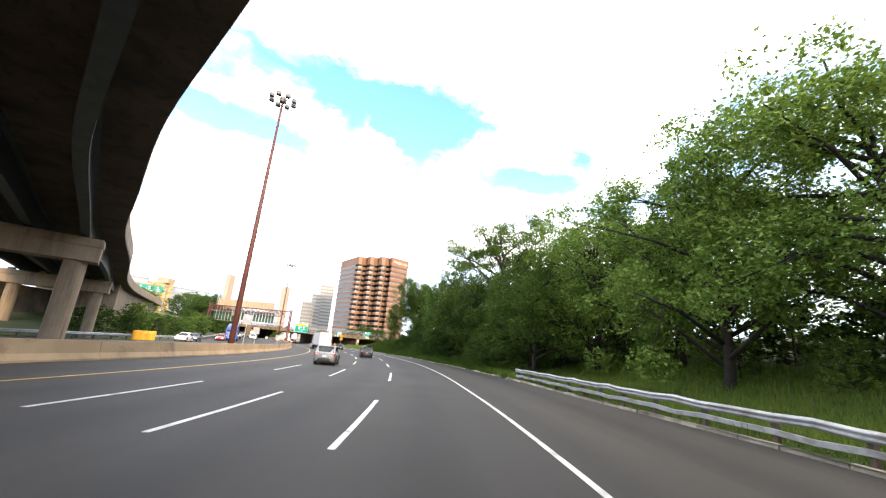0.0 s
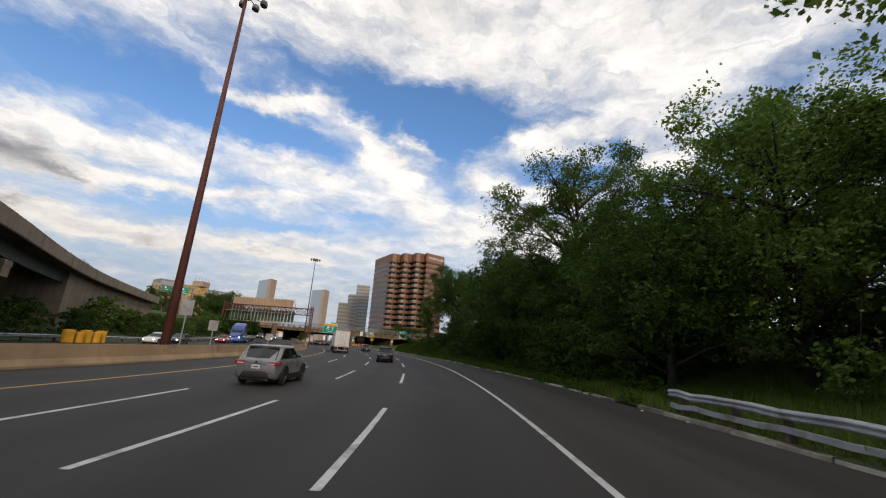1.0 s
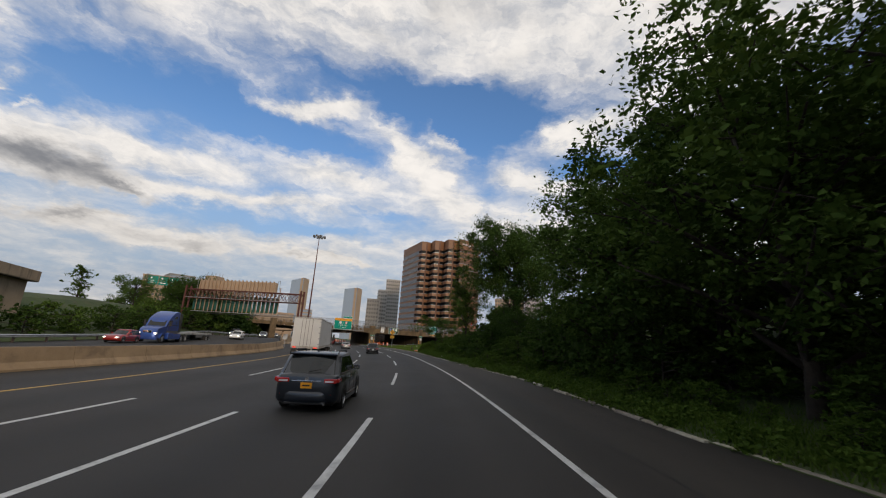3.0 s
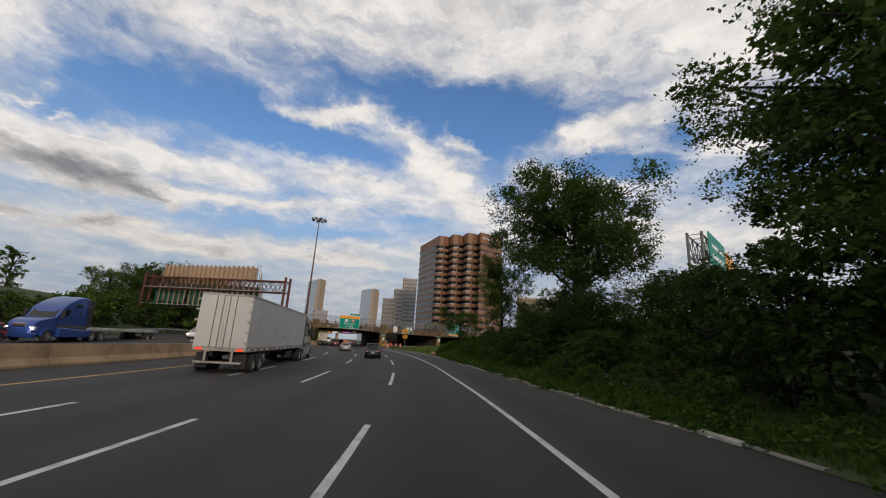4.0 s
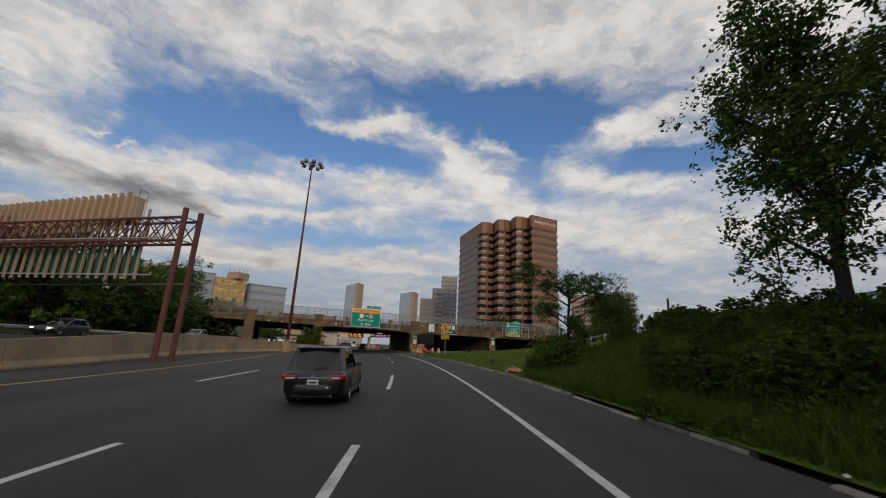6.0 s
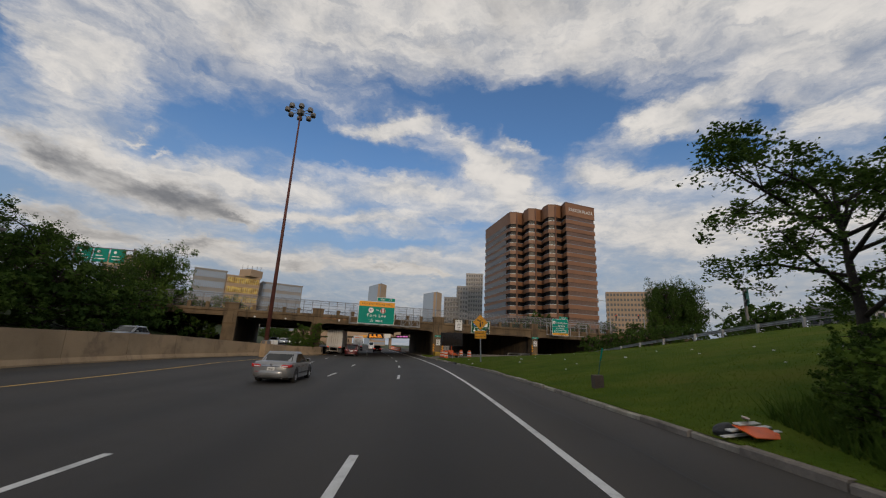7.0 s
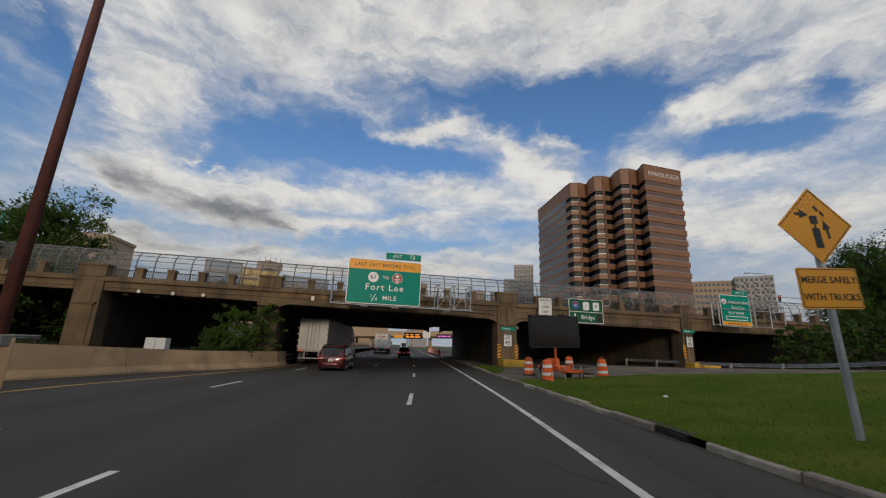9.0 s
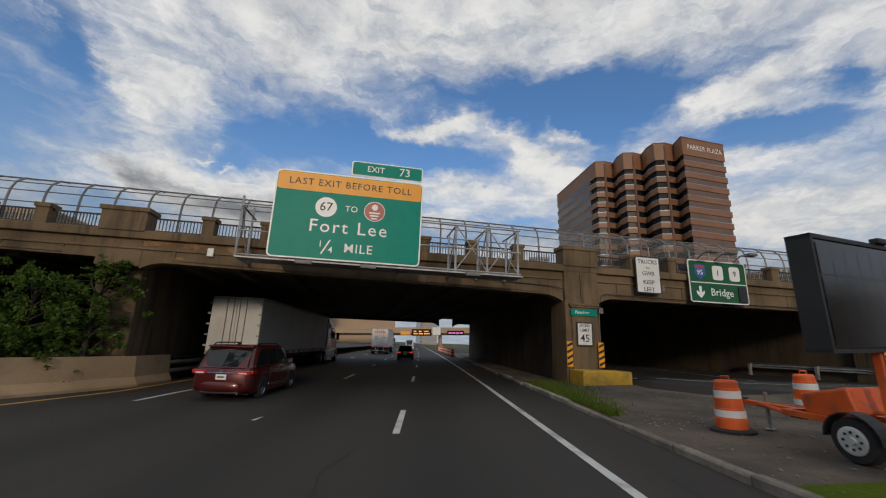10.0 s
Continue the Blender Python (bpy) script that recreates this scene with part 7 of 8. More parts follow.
        for i in range(17):
            f = -1 + i / 8
            x, y = w * 0.985 * f, y_end + sgn * (-0.05 + 0.46 * abs(f) ** 4.5)
            rows.append([Vector((x, y + sgn * a, z)) for a, z in ((0.10, 0.26), (0.02, 0.30), (-0.005, 0.40), (0.0, 0.53), (0.03, 0.60), (0.12, 0.64), (0.25, 0.60), (0.25, 0.30))])
        auto_smooth(part(nm, Shape().loft(rows), M["trim"] if clad else paint_mat, t), 50)
    part("diffuser", Shape().rounded(-w * 0.62, w * 0.62, y0 - 0.02, y0 + 0.2, 0.24, 0.32, 0.03), M["trim"], t)
    part("under_tray", Shape().rounded(-w * 0.8, w * 0.8, y0 + 0.35, y1 - 0.3, 0.17, 0.30, 0.04), M["trim"], t)
    part("number_plate", Shape().rounded(-0.17, 0.17, y0 - 0.02, y0 + 0.12, tail - 0.42, tail - 0.25, 0.01), plate_mat or M["sign_white"], t)
    part("plate_bar", Shape().box(-0.11, 0.11, y0 - 0.024, y0 - 0.02, tail - 0.355, tail - 0.315), M["trim"], t)
    part("rear_trim", Shape().rounded(-w * 0.45, w * 0.45, y0 - 0.022, y0 + 0.1, tail - 0.225, tail - 0.19, 0.008), M["chrome"], t)
    part("emblem", Shape().turned([(0.06, -0.008), (0.06, 0.008)], 14, Matrix.Translation((0, y0 - 0.01, tail - 0.15)) @ Euler((radians(90), 0, 0)).to_matrix().to_4x4()), M["chrome"], t)
    part("grille", Shape().rounded(-w * 0.5, w * 0.5, y1 - 0.12, y1 + 0.012, 0.38, hood - 0.42, 0.03), M["trim"], t)
    part("exhaust", Shape().tube([(w * 0.6, y0 - 0.04, 0.26), (w * 0.6, y0 + 0.3, 0.26)], 0.035, 8), M["chrome"], t)
    part("wiper", Shape().tube([(0.0, yb0 - 0.09, belt + 0.06), (0.36, yb0 - 0.03, belt + 0.14)], 0.012, 5), M["trim"], t)
    if rails:
        for side in (1, -1):
            x = side * (k1 - 0.1)
            part("roof_rail", Shape().tube([(x, yr0 + 0.15, H - 0.02), (x, yr0 + 0.3, H + 0.055), (x, yr1 - 0.5, H + 0.055), (x, yr1 - 0.3, H - 0.03)], 0.024, 6), M["trim"], t)
    part("aerial_fin", Shape().prism([(-0.02, H - 0.01), (0.02, H - 0.01), (0.008, H + 0.07), (-0.008, H + 0.07)], yr0 + 0.3, yr0 + 0.48), paint_mat, t)
    return t


car("minivan", facing(196.0, -7.1, 0), "dark red minivan with roof rails and chrome side strip", M["paint_maroon"], L=5.1, W=1.99, H=1.80, belt=1.10, hood=1.06, rear_base=0.08, rear_top=0.55, roof_narrow=0.84, front_top=1.95, front_base=0.98, wheelbase=3.03, r=0.345, rails=True, category="car", group="")
car("suv", facing(39.6, -7.9, 0), "silver-grey sport utility car with dark lower cladding", M["paint_silver"], L=4.6, W=1.86, H=1.69, belt=1.12, hood=1.08, roof_narrow=0.83, rear_base=0.16, rear_top=0.78, front_top=2.2, front_base=1.38, wheelbase=2.69, r=0.37, rim=M["rim_dark"], panes=2, rails=True, clad=True, spokes=5)
car("suv", facing(69.6 + 1.4, -3.75, 0), "dark navy sport utility car with a chrome rear strip", M["paint_navy"], L=4.95, W=1.96, H=1.75, belt=1.12, hood=1.08, roof_narrow=0.83, rear_base=0.18, rear_top=0.7, front_top=2.3, front_base=1.45, wheelbase=2.87, r=0.38, panes=3, rails=True, plate_mat=M["sign_yellow"])
car("crossover", facing(228, -2.3, 0), "black compact crossover car with lit tail lamps", M["paint_black"], L=4.5, W=1.84, H=1.62, belt=1.02, hood=1.0, wheelbase=2.66, lit=True, panes=2, clad=True)
car("sedan", facing(152.0, -7.3, 0), "grey saloon car driving in a middle lane", M["paint_sedan"], L=4.85, W=1.85, H=1.45, belt=0.92, hood=0.9, rear_base=0.72, rear_top=1.45, front_top=2.25, front_base=1.35, wheelbase=2.82, r=0.335, trunk=1.0, panes=2)
car("suv", facing(127.0, -3.5, 0), "dark grey sport utility car in a middle lane", M["paint_black"], L=4.7, W=1.9, H=1.72, panes=2)
car("minibus", facing(276, -2.6, 0), "white minibus seen from behind far ahead", M["paint_white_car"], L=6.0, W=2.05, H=2.6, belt=1.35, hood=1.25, rear_base=0.05, rear_top=0.25, front_top=1.3, front_base=0.75, wheelbase=3.6, category="van")
OPP = "cars on the opposite carriageway"
for s, u, paint_mat, lab in ((110, -33.5, "paint_red_car", "red saloon car on the opposite carriageway"), (138, -27.5, "paint_white_car", "white crossover with lit head lamps on the opposite carriageway"), (152, -30.5, "paint_black", "black car on the opposite carriageway"),
                             (90, -35.0, "paint_navy", "dark blue car near the bank of the opposite carriageway"), (82, -34.8, "paint_white_car", "white car near the bank of the opposite carriageway"), (171, -26.6, "paint_sedan", "grey car on the opposite carriageway"), (245, -27, "paint_white_car", "white car beyond the bridge, opposite way"),
                             (226, -25.5, "paint_black", "black car coming through the bridge, opposite way"), (236, -24.0, "paint_sedan", "grey car beyond the bridge, opposite way"), (258, -23.5, "paint_navy", "dark car beyond the bridge, opposite way"), (268, -26.5, "paint_white_car", "white car beyond the bridge, opposite way")):
    c = car("car", facing(s, u, OPPOSITE(s), 180), lab, M[paint_mat], L=4.6, W=1.85, H=1.55, belt=0.97, hood=0.95, panes=2, group=OPP)
    for side in (1, -1):
        part("lit_head_lamp", Shape().rounded(side * 0.62 - 0.13, side * 0.62 + 0.13, 2.16, 2.3, 0.56, 0.68, 0.03), M["head_lit"], c)


# ---------------- lorries ----------------
def trailer(t, y_back, y_front, mat, half=1.3, z0=1.12, z1=4.1, marks=True):
    body = part("box", Shape().rounded(-half, half, y_back, y_front, z0 + 0.16, z1, 0.03), mat, t)
    part("roof_rail", Shape().rounded(-half - 0.012, half + 0.012, y_back - 0.01, y_front + 0.01, z1 - 0.14, z1 + 0.01, 0.02), M["trailer_dirty"], t)
    part("base_rail", Shape().rounded(-half - 0.015, half + 0.015, y_back - 0.01, y_front + 0.01, z0, z0 + 0.26, 0.02), M["trailer_dirty"], t)
    if marks:
        k = 0
        y = y_back + 0.3
        while y < y_front - 0.3:
            for side in (1, -1):
                part("reflector_tape", Shape().box(side * (half + 0.015) - 0.004, side * (half + 0.015) + 0.004, y, y + 0.28, z0 + 0.08, z0 + 0.14), M["tail"] if k % 2 else M["reflective"], t)
            y += 0.62
            k += 1
    for side in (1, -1):
        for x in (side * half * 0.5,):
            door = part("rear_door", Shape().rounded(x - half * 0.49, x + half * 0.49, y_back - 0.05, y_back, z0 + 0.2, z1 - 0.12, 0.015), mat, t)
            for k in (0.12, 0.38):
                part("lock_rod", Shape().tube([(side * half * k, y_back - 0.08, z0 + 0.15), (side * half * k, y_back - 0.08, z1 - 0.08)], 0.02, 6), M["steel"], door)
            for i in range(5):
                z = z0 + 0.45 + i * (z1 - z0 - 0.8) / 4
                part("hinge", Shape().rounded(side * half - 0.14, side * half + 0.02, y_back - 0.075, y_back - 0.04, z - 0.05, z + 0.05, 0.01), M["galv"], door)
        part("tail_lamp", Shape().rounded(side * 1.0 - 0.16, side * 1.0 + 0.16, y_back - 0.04, y_back + 0.02, z0 + 0.03, z0 + 0.14, 0.02), M["tail_lit"], t)
        part("mud_flap", Shape().rounded(side * 0.95 - 0.3, side * 0.95 + 0.3, y_back + 0.5, y_back + 0.53, 0.25, 1.0, 0.005), M["trim"], t)
    part("bumper_bar", Shape().box(-1.15, 1.15, y_back - 0.02, y_back + 0.08, 0.5, 0.6).box(-0.7, -0.6, y_back, y_back + 0.08, 0.55, z0).box(0.6, 0.7, y_back, y_back + 0.08, 0.55, z0), M["trailer_dirty"], t)
    part("chassis", Shape().box(-0.55, -0.4, y_back + 0.3, y_front - 0.2, z0 - 0.3, z0).box(0.4, 0.55, y_back + 0.3, y_front - 0.2, z0 - 0.3, z0), M["trim"], t)
    for i in range(10):
        y = y_back + 3.5 + i * (y_front - y_back - 5) / 9
        part("cross_member", Shape().box(-half + 0.05, half - 0.05, y - 0.05, y + 0.05, z0 - 0.1, z0), M["trim"], t)


def lorry_wheels(t, y, rim_mat, r=0.5, double=True):
    for side in (1, -1):
        wheel(t, side * 1.12, y, r, 0.30 if not double else 0.56, rim_mat, 8, side)
    part("axle", Shape().tube([(-1.0, y, r), (1.0, y, r)], 0.08, 8), M["trim"], t)


def tractor(t, y_steer, paint_mat, lower_mat, dark_mat):
    """A sleeper tractor whose front axle is at y_steer."""
    o = y_steer
    outline = [(-4.15, 1.25), (-4.15, 3.92), (-4.05, 4.02), (-3.5, 4.05), (-2.7, 3.88), (-1.9, 3.52), (-1.25, 3.08), (-0.98, 2.78), (-0.52, 2.05), (0.3, 1.90), (0.85, 1.72), (1.18, 1.45), (1.32, 1.0), (1.34, 0.62), (0.7, 0.58), (-1.0, 0.95), (-1.2, 1.15)]
    rows = []
    for f, shrink in ((1.0, 0.0), (0.93, 0.05), (0.55, 0.09), (-0.55, 0.09), (-0.93, 0.05), (-1.0, 0.0)):
        row = []
        for y, z in outline:
            k = 1.0 if y < -0.6 else 1.0 - 0.20 * ease(-0.6, 1.4, y)
            if z > 3.2:
                k *= 1 - 0.10 * ease(3.2, 4.05, z)
            row.append(Vector((f * 1.22 * k, o + y + (shrink if y > 0.6 else 0), z + (shrink * 0.6 if z > 1.6 else 0))))
        rows.append(row)
    auto_smooth(part("cab", Shape().loft(rows), paint_mat, t), 32)
    part("cab_back", Shape().rounded(-1.15, 1.15, o - 4.22, o - 4.14, 1.3, 3.95, 0.03), dark_mat, t)
    for side in (1, -1):
        x = side * 1.225
        part("side_extender", Shape().rounded(x - 0.03, x + 0.02, o - 4.75, o - 4.1, 1.3, 3.9, 0.02), M["trim"], t)
        part("side_stripe", Shape().box(x - 0.015, x + 0.012, o - 4.1, o - 1.2, 2.20, 2.26), M["trim"], t)
        part("side_band", Shape().box(x - 0.015, x + 0.010, o - 4.1, o - 0.75, 1.26, 1.50), dark_mat, t)
        part("lower_panel", Shape().box(x - 0.015, x + 0.007, o - 4.1, o - 0.78, 1.52, 2.18), lower_mat, t)
        door = part("door", Shape().box(x - 0.015, x + 0.014, o - 1.92, o - 1.90, 1.3, 2.9).box(x - 0.015, x + 0.014, o - 0.86, o - 0.84, 1.3, 2.2), M["trim"], t)
        part("door_handle", Shape().rounded(x - 0.01, x + 0.04, o - 1.85, o - 1.6, 1.60, 1.70, 0.02), M["trim"], door)
        part("side_window", Shape().prism([(o - 1.78, 2.30), (o - 0.98, 2.20), (o - 1.12, 2.62), (o - 1.32, 2.82), (o - 1.78, 2.84)], -0.02, 0.02, Matrix.Translation((x * 0.995, 0, 0)) @ Euler((0, 0, radians(90))).to_matrix().to_4x4() @ Matrix.Diagonal((1, 1, 1, 1))), M["car_glass"], t)
        part("sleeper_window", Shape().prism([(o - 3.25, 3.12), (o - 2.45, 3.08), (o - 2.5, 3.22), (o - 2.8, 3.38), (o - 3.25, 3.45)], -0.02, 0.02, Matrix.Translation((x * 0.985, 0, 0)) @ Euler((0, 0, radians(90))).to_matrix().to_4x4()), M["car_glass"], t)
        part("hatch", Shape().rounded(x - 0.01, x + 0.016, o - 3.65, o - 2.95, 1.58, 2.0, 0.01), lower_mat, t)
        part("vent", Shape().rounded(x - 0.01, x + 0.02, o - 3.2, o - 3.06, 2.42, 2.72, 0.02), M["trim"], t)
        part("tank_fairing", Shape().rounded(x - 0.35, x + 0.02, o - 4.25, o - 1.95, 0.42, 1.16, 0.08), paint_mat, t)
        part("step_fairing", Shape().rounded(x - 0.35, x + 0.03, o - 1.9, o - 0.68, 0.42, 1.24, 0.08), paint_mat, t)
        part("step", Shape().rounded(x - 0.1, x + 0.05, o - 1.75, o - 0.8, 0.95, 1.02, 0.02), dark_mat, t)
        part("filter", Shape().rounded(x - 0.2, x + 0.0, o - 4.75, o - 4.3, 0.55, 1.15, 0.04), lower_mat, t)
        arc = [(o + 0.62 * math.cos(a), 0.52 + 0.62 * math.sin(a), o + 0.53 * math.cos(a), 0.52 + 0.53 * math.sin(a)) for a in [math.pi * i / 12 for i in range(13)]]
        xs = (x - side * 0.4, x + side * 0.03)
        fender = Shape().loft([[Vector((xs[0], a, b)), Vector((xs[1], a, b)), Vector((xs[1], c, d)), Vector((xs[0], c, d))] for a, b, c, d in arc])
        part("fender", fender, paint_mat, t)
        mx = side * 1.48
        mirror = part("mirror", Shape().rounded(mx - 0.14, mx + 0.12, o - 0.85, o - 0.7, 2.05, 2.75, 0.04), M["trim"], t)
        part("mirror_arm", Shape().tube([(side * 1.2, o - 0.75, 2.15), (mx, o - 0.77, 2.15)], 0.03, 6), M["trim"], mirror)
        part("head_lamp", Shape().rounded(side * 0.85 - 0.18, side * 0.85 + 0.14, o + 0.95, o + 1.25, 0.98, 1.25, 0.05), M["head"], t)
        part("frame_rail", Shape().box(side * 0.42 - 0.06, side * 0.42 + 0.06, o - 6.6, o - 0.5, 0.7, 0.98), M["trim"], t)
    part("windscreen", Shape().add([(-1.02, o - 0.50, 2.10), (1.02, o - 0.50, 2.10), (0.98, o - 0.98, 2.82), (-0.98, o - 0.98, 2.82), (-1.02, o - 0.53, 2.06), (1.02, o - 0.53, 2.06), (0.98, o - 1.02, 2.8), (-0.98, o - 1.02, 2.8)], [(0, 1, 2, 3), (7, 6, 5, 4), (0, 4, 5, 1), (3, 2, 6, 7), (0, 3, 7, 4), (1, 5, 6, 2)]), M["car_glass"], t)
    part("grille", Shape().rounded(-0.5, 0.5, o + 1.22, o + 1.36, 0.75, 1.5, 0.04), M["chrome"], t)
    part("bumper", Shape().rounded(-1.12, 1.12, o + 0.95, o + 1.42, 0.32, 0.72, 0.08), paint_mat, t)
    lorry_wheels(t, o, M["rim"], 0.5, False)
    for y in (o - 5.15, o - 6.45):
        lorry_wheels(t, y, M["rim"], 0.5)


lorry = thing("semi_truck", facing(119.0, -11.2, 0), "silver sleeper tractor with a long plain white box trailer", "lorry")
tractor(lorry, 0.0, M["paint_truck"], M["paint_white_car"], M["paint_truck_dark"])
trailer(lorry, -21.2, -5.05, M["trailer_white"])
for y in (-18.6, -19.9):
    lorry_wheels(lorry, y, M["rim"], 0.5)
part("tool_box", Shape().rounded(0.75, 1.25, -10.6, -9.1, 0.42, 0.92, 0.06), M["trim"], lorry)
for x in (-0.8, 0.8):
    part("landing_leg", Shape().box(x - 0.07, x + 0.07, -8.6, -8.46, 0.35, 1.15).tube([(x, -8.5, 0.5), (x, -7.6, 1.1)], 0.04, 6), M["trim"], lorry)
part("placard", Shape().prism([(0, 1.75), (0.17, 1.95), (0, 2.15), (-0.17, 1.95)], -0.005, 0.005, Matrix.Translation((1.31, -13.2, 0)) @ Euler((0, 0, radians(90))).to_matrix().to_4x4()), M["galv"], lorry)

box_lorry = thing("semi_truck", facing(217.0, -10.4, 0), "white box trailer lorry with plain hinged rear doors", "lorry")
tractor(box_lorry, 4.0, M["paint_white_car"], M["paint_white_car"], M["paint_truck_dark"])
trailer(box_lorry, -16.0, -1.0, M["trailer_white"])
for y in (-13.6, -14.9):
    lorry_wheels(box_lorry, y, M["rim"], 0.5)
far_lorry = thing("semi_truck", facing(262.0, -7.2, 0), "white box trailer lorry with orange bars on its rear doors", "lorry")
tractor(far_lorry, 4.0, M["paint_white_car"], M["paint_white_car"], M["paint_truck_dark"])
trailer(far_lorry, -16.0, -1.0, M["trailer_white"])
for y in (-13.6, -14.9):
    lorry_wheels(far_lorry, y, M["rim"], 0.5)
for i in range(6):
    part("letter_bar", Shape().rounded(-0.92 + i * 0.31, -0.70 + i * 0.31, -16.07, -16.05, 3.4, 3.66, 0.01), M["orange"], far_lorry)
part("notice", Shape().rounded(-0.85, -0.35, -16.07, -16.05, 2.3, 2.9, 0.01), M["trailer_dirty"], far_lorry)
part("notice", Shape().rounded(0.35, 0.9, -16.07, -16.05, 2.55, 2.75, 0.01), M["trailer_dirty"], far_lorry)

blue = thing("semi_truck", facing(117, -32.0, OPPOSITE(117), 180), "blue sleeper tractor with a flat-bed trailer, head lamps lit", "lorry")
tractor(blue, 3.0, M["paint_blue_truck"], M["paint_blue_truck"], M["paint_truck_dark"])
part("flat_bed", Shape().rounded(-1.28, 1.28, -14, -1.4, 1.1, 1.35, 0.03), M["trailer_dirty"], blue)
for y in (-11.6, -12.9):
    lorry_wheels(blue, y, M["rim"], 0.5)
for side in (1, -1):
    part("lit_head_lamp", Shape().rounded(side * 0.85 - 0.16, side * 0.85 + 0.16, 4.2, 4.34, 0.95, 1.2, 0.05), M["head_lit"], blue)

# ---------------- work-zone things by the bridge ----------------
def drum(m, label, group):
    t = thing("traffic_drum", m, label, "traffic drum", group)
    part("base", Shape().turned([(0.42, 0.0), (0.42, 0.05), (0.34, 0.08)], 20), M["tyre"], t)
    part("body", Shape().turned([(0.30, 0.05), (0.295, 0.27), (0.28, 0.28), (0.275, 0.47), (0.262, 0.48), (0.258, 0.67), (0.245, 0.68), (0.24, 0.87), (0.225, 0.88), (0.22, 1.0), (0.19, 1.04), (0.06, 1.05)], 24), M["orange"], t)
    for z0, z1, r0, r1 in ((0.30, 0.44, 0.284, 0.280), (0.68, 0.83, 0.249, 0.246)):
        part("reflective_band", Shape().turned([(r0 - 0.01, z0 - 0.001), (r0, z0), (r1, z1), (r1 - 0.01, z1 + 0.001)], 24), M["reflective"], t)
    part("handle", Shape().tube([(-0.09, 0, 1.04), (-0.09, 0, 1.12), (0.09, 0, 1.12), (0.09, 0, 1.04)], 0.018, 6), M["orange"], t)


WORK = "traffic drums by the bridge"
for s, u in ((188.2, 6.15), (184.0, 5.93), (185.3, 9.5), (189.6, 9.3)):
    drum(facing(s, u, 0.13), "orange traffic drum with white reflective bands", WORK)

bx, by = 185.9, 7.0
board = thing("message_board_trailer", facing(bx, by, 0.13, 20), "orange trailer with a dark raised message board", "sign trailer")
part("frame", Shape().box(-1.3, 1.3, -0.5, -0.42, 0.48, 0.58).box(-1.3, 1.3, 0.42, 0.5, 0.48, 0.58).box(-1.3, -1.2, -0.5, 0.5, 0.48, 0.58).box(1.2, 1.3, -0.5, 0.5, 0.48, 0.58), M["orange_steel"], board)
part("tow_bar", Shape().box(-2.6, -1.3, -0.06, 0.06, 0.46, 0.55).tube([(-1.3, -0.45, 0.52), (-2.3, 0, 0.52)], 0.04, 6).tube([(-1.3, 0.45, 0.52), (-2.3, 0, 0.52)], 0.04, 6), M["orange_steel"], board)
part("hitch", Shape().rounded(-2.8, -2.58, -0.07, 0.07, 0.45, 0.6, 0.02), M["trim"], board)
part("jack", Shape().tube([(-2.2, 0.12, 0.0), (-2.2, 0.12, 0.75)], 0.035, 8).turned([(0.1, 0.0), (0.1, 0.02)], 10, P3(-2.2, 0.12, 0)), M["galv"], board)
part("battery_box", Shape().rounded(-1.0, -0.15, -0.36, 0.36, 0.56, 1.0, 0.05, P3(-0.55, 0, 0.75) @ Euler((0, radians(-14), 0)).to_matrix().to_4x4() @ P3(0.55, 0, -0.75)), M["orange_steel"], board)
part("engine_box", Shape().rounded(0.35, 1.15, -0.4, 0.4, 0.56, 0.72, 0.04), M["orange_steel"], board)
for side in (1, -1):
    h = new("wheel")
    h.parent = board
    mm = Matrix.Translation((0.1, side * 0.72, 0.34)) @ Euler((radians(-90 * side), 0, 0)).to_matrix().to_4x4()
    auto_smooth(part("tyre", Shape().turned([(0.2, -0.1), (0.31, -0.1), (0.34, -0.06), (0.34, 0.06), (0.31, 0.1), (0.2, 0.1)], 24, mm), M["tyre"], h))
    part("rim", Shape().turned([(0.21, 0.09), (0.21, 0.112), (0.175, 0.12), (0.06, 0.11), (0.05, 0.14)], 24, mm), M["litter_white"], h, "white steel rim")
    for i in range(8):
        part("rim_hole", Shape().turned([(0.024, 0.10), (0.024, 0.122)], 8, mm @ P3(0.125 * math.cos(math.pi * i / 4), 0.125 * math.sin(math.pi * i / 4), 0)), M["tyre"], h)
    part("mudguard", Shape().loft([[Vector((0.1 + r * math.cos(a), side * 0.72 + dy, 0.34 + r * math.sin(a))) for r, dy in ((0.4, -0.13), (0.42, -0.13), (0.42, 0.13), (0.4, 0.13))] for a in [math.pi * i / 10 for i in range(11)]]), M["trim"], board)
part("mast", Shape().box(0.04, 0.14, -0.05, 0.05, 0.5, 2.0), M["orange_steel"], board)
face = part("display", Shape().rounded(-1.55, 1.75, -0.16, 0.14, 1.72, 3.45, 0.04), M["board_black"], board)
part("display_rim", Shape().box(-1.6, 1.8, -0.18, 0.16, 3.43, 3.5).box(-1.6, 1.8, -0.18, 0.16, 1.68, 1.74).box(-1.6, -1.54, -0.18, 0.16, 1.7, 3.5).box(1.74, 1.8, -0.18, 0.16, 1.7, 3.5), M["trim"], face)
for r_ in range(3):
    for c_ in range(8):
        x0, z0 = -1.47 + c_ * 0.394, 1.80 + r_ * 0.53
        part("display_module", Shape().box(x0, x0 + 0.384, -0.172, -0.162, z0, z0 + 0.50), M["board_black"], face)
part("lamp", Shape().rounded(0.35, 0.75, -0.26, -0.12, 3.5, 3.6, 0.03), M["trim"], board)

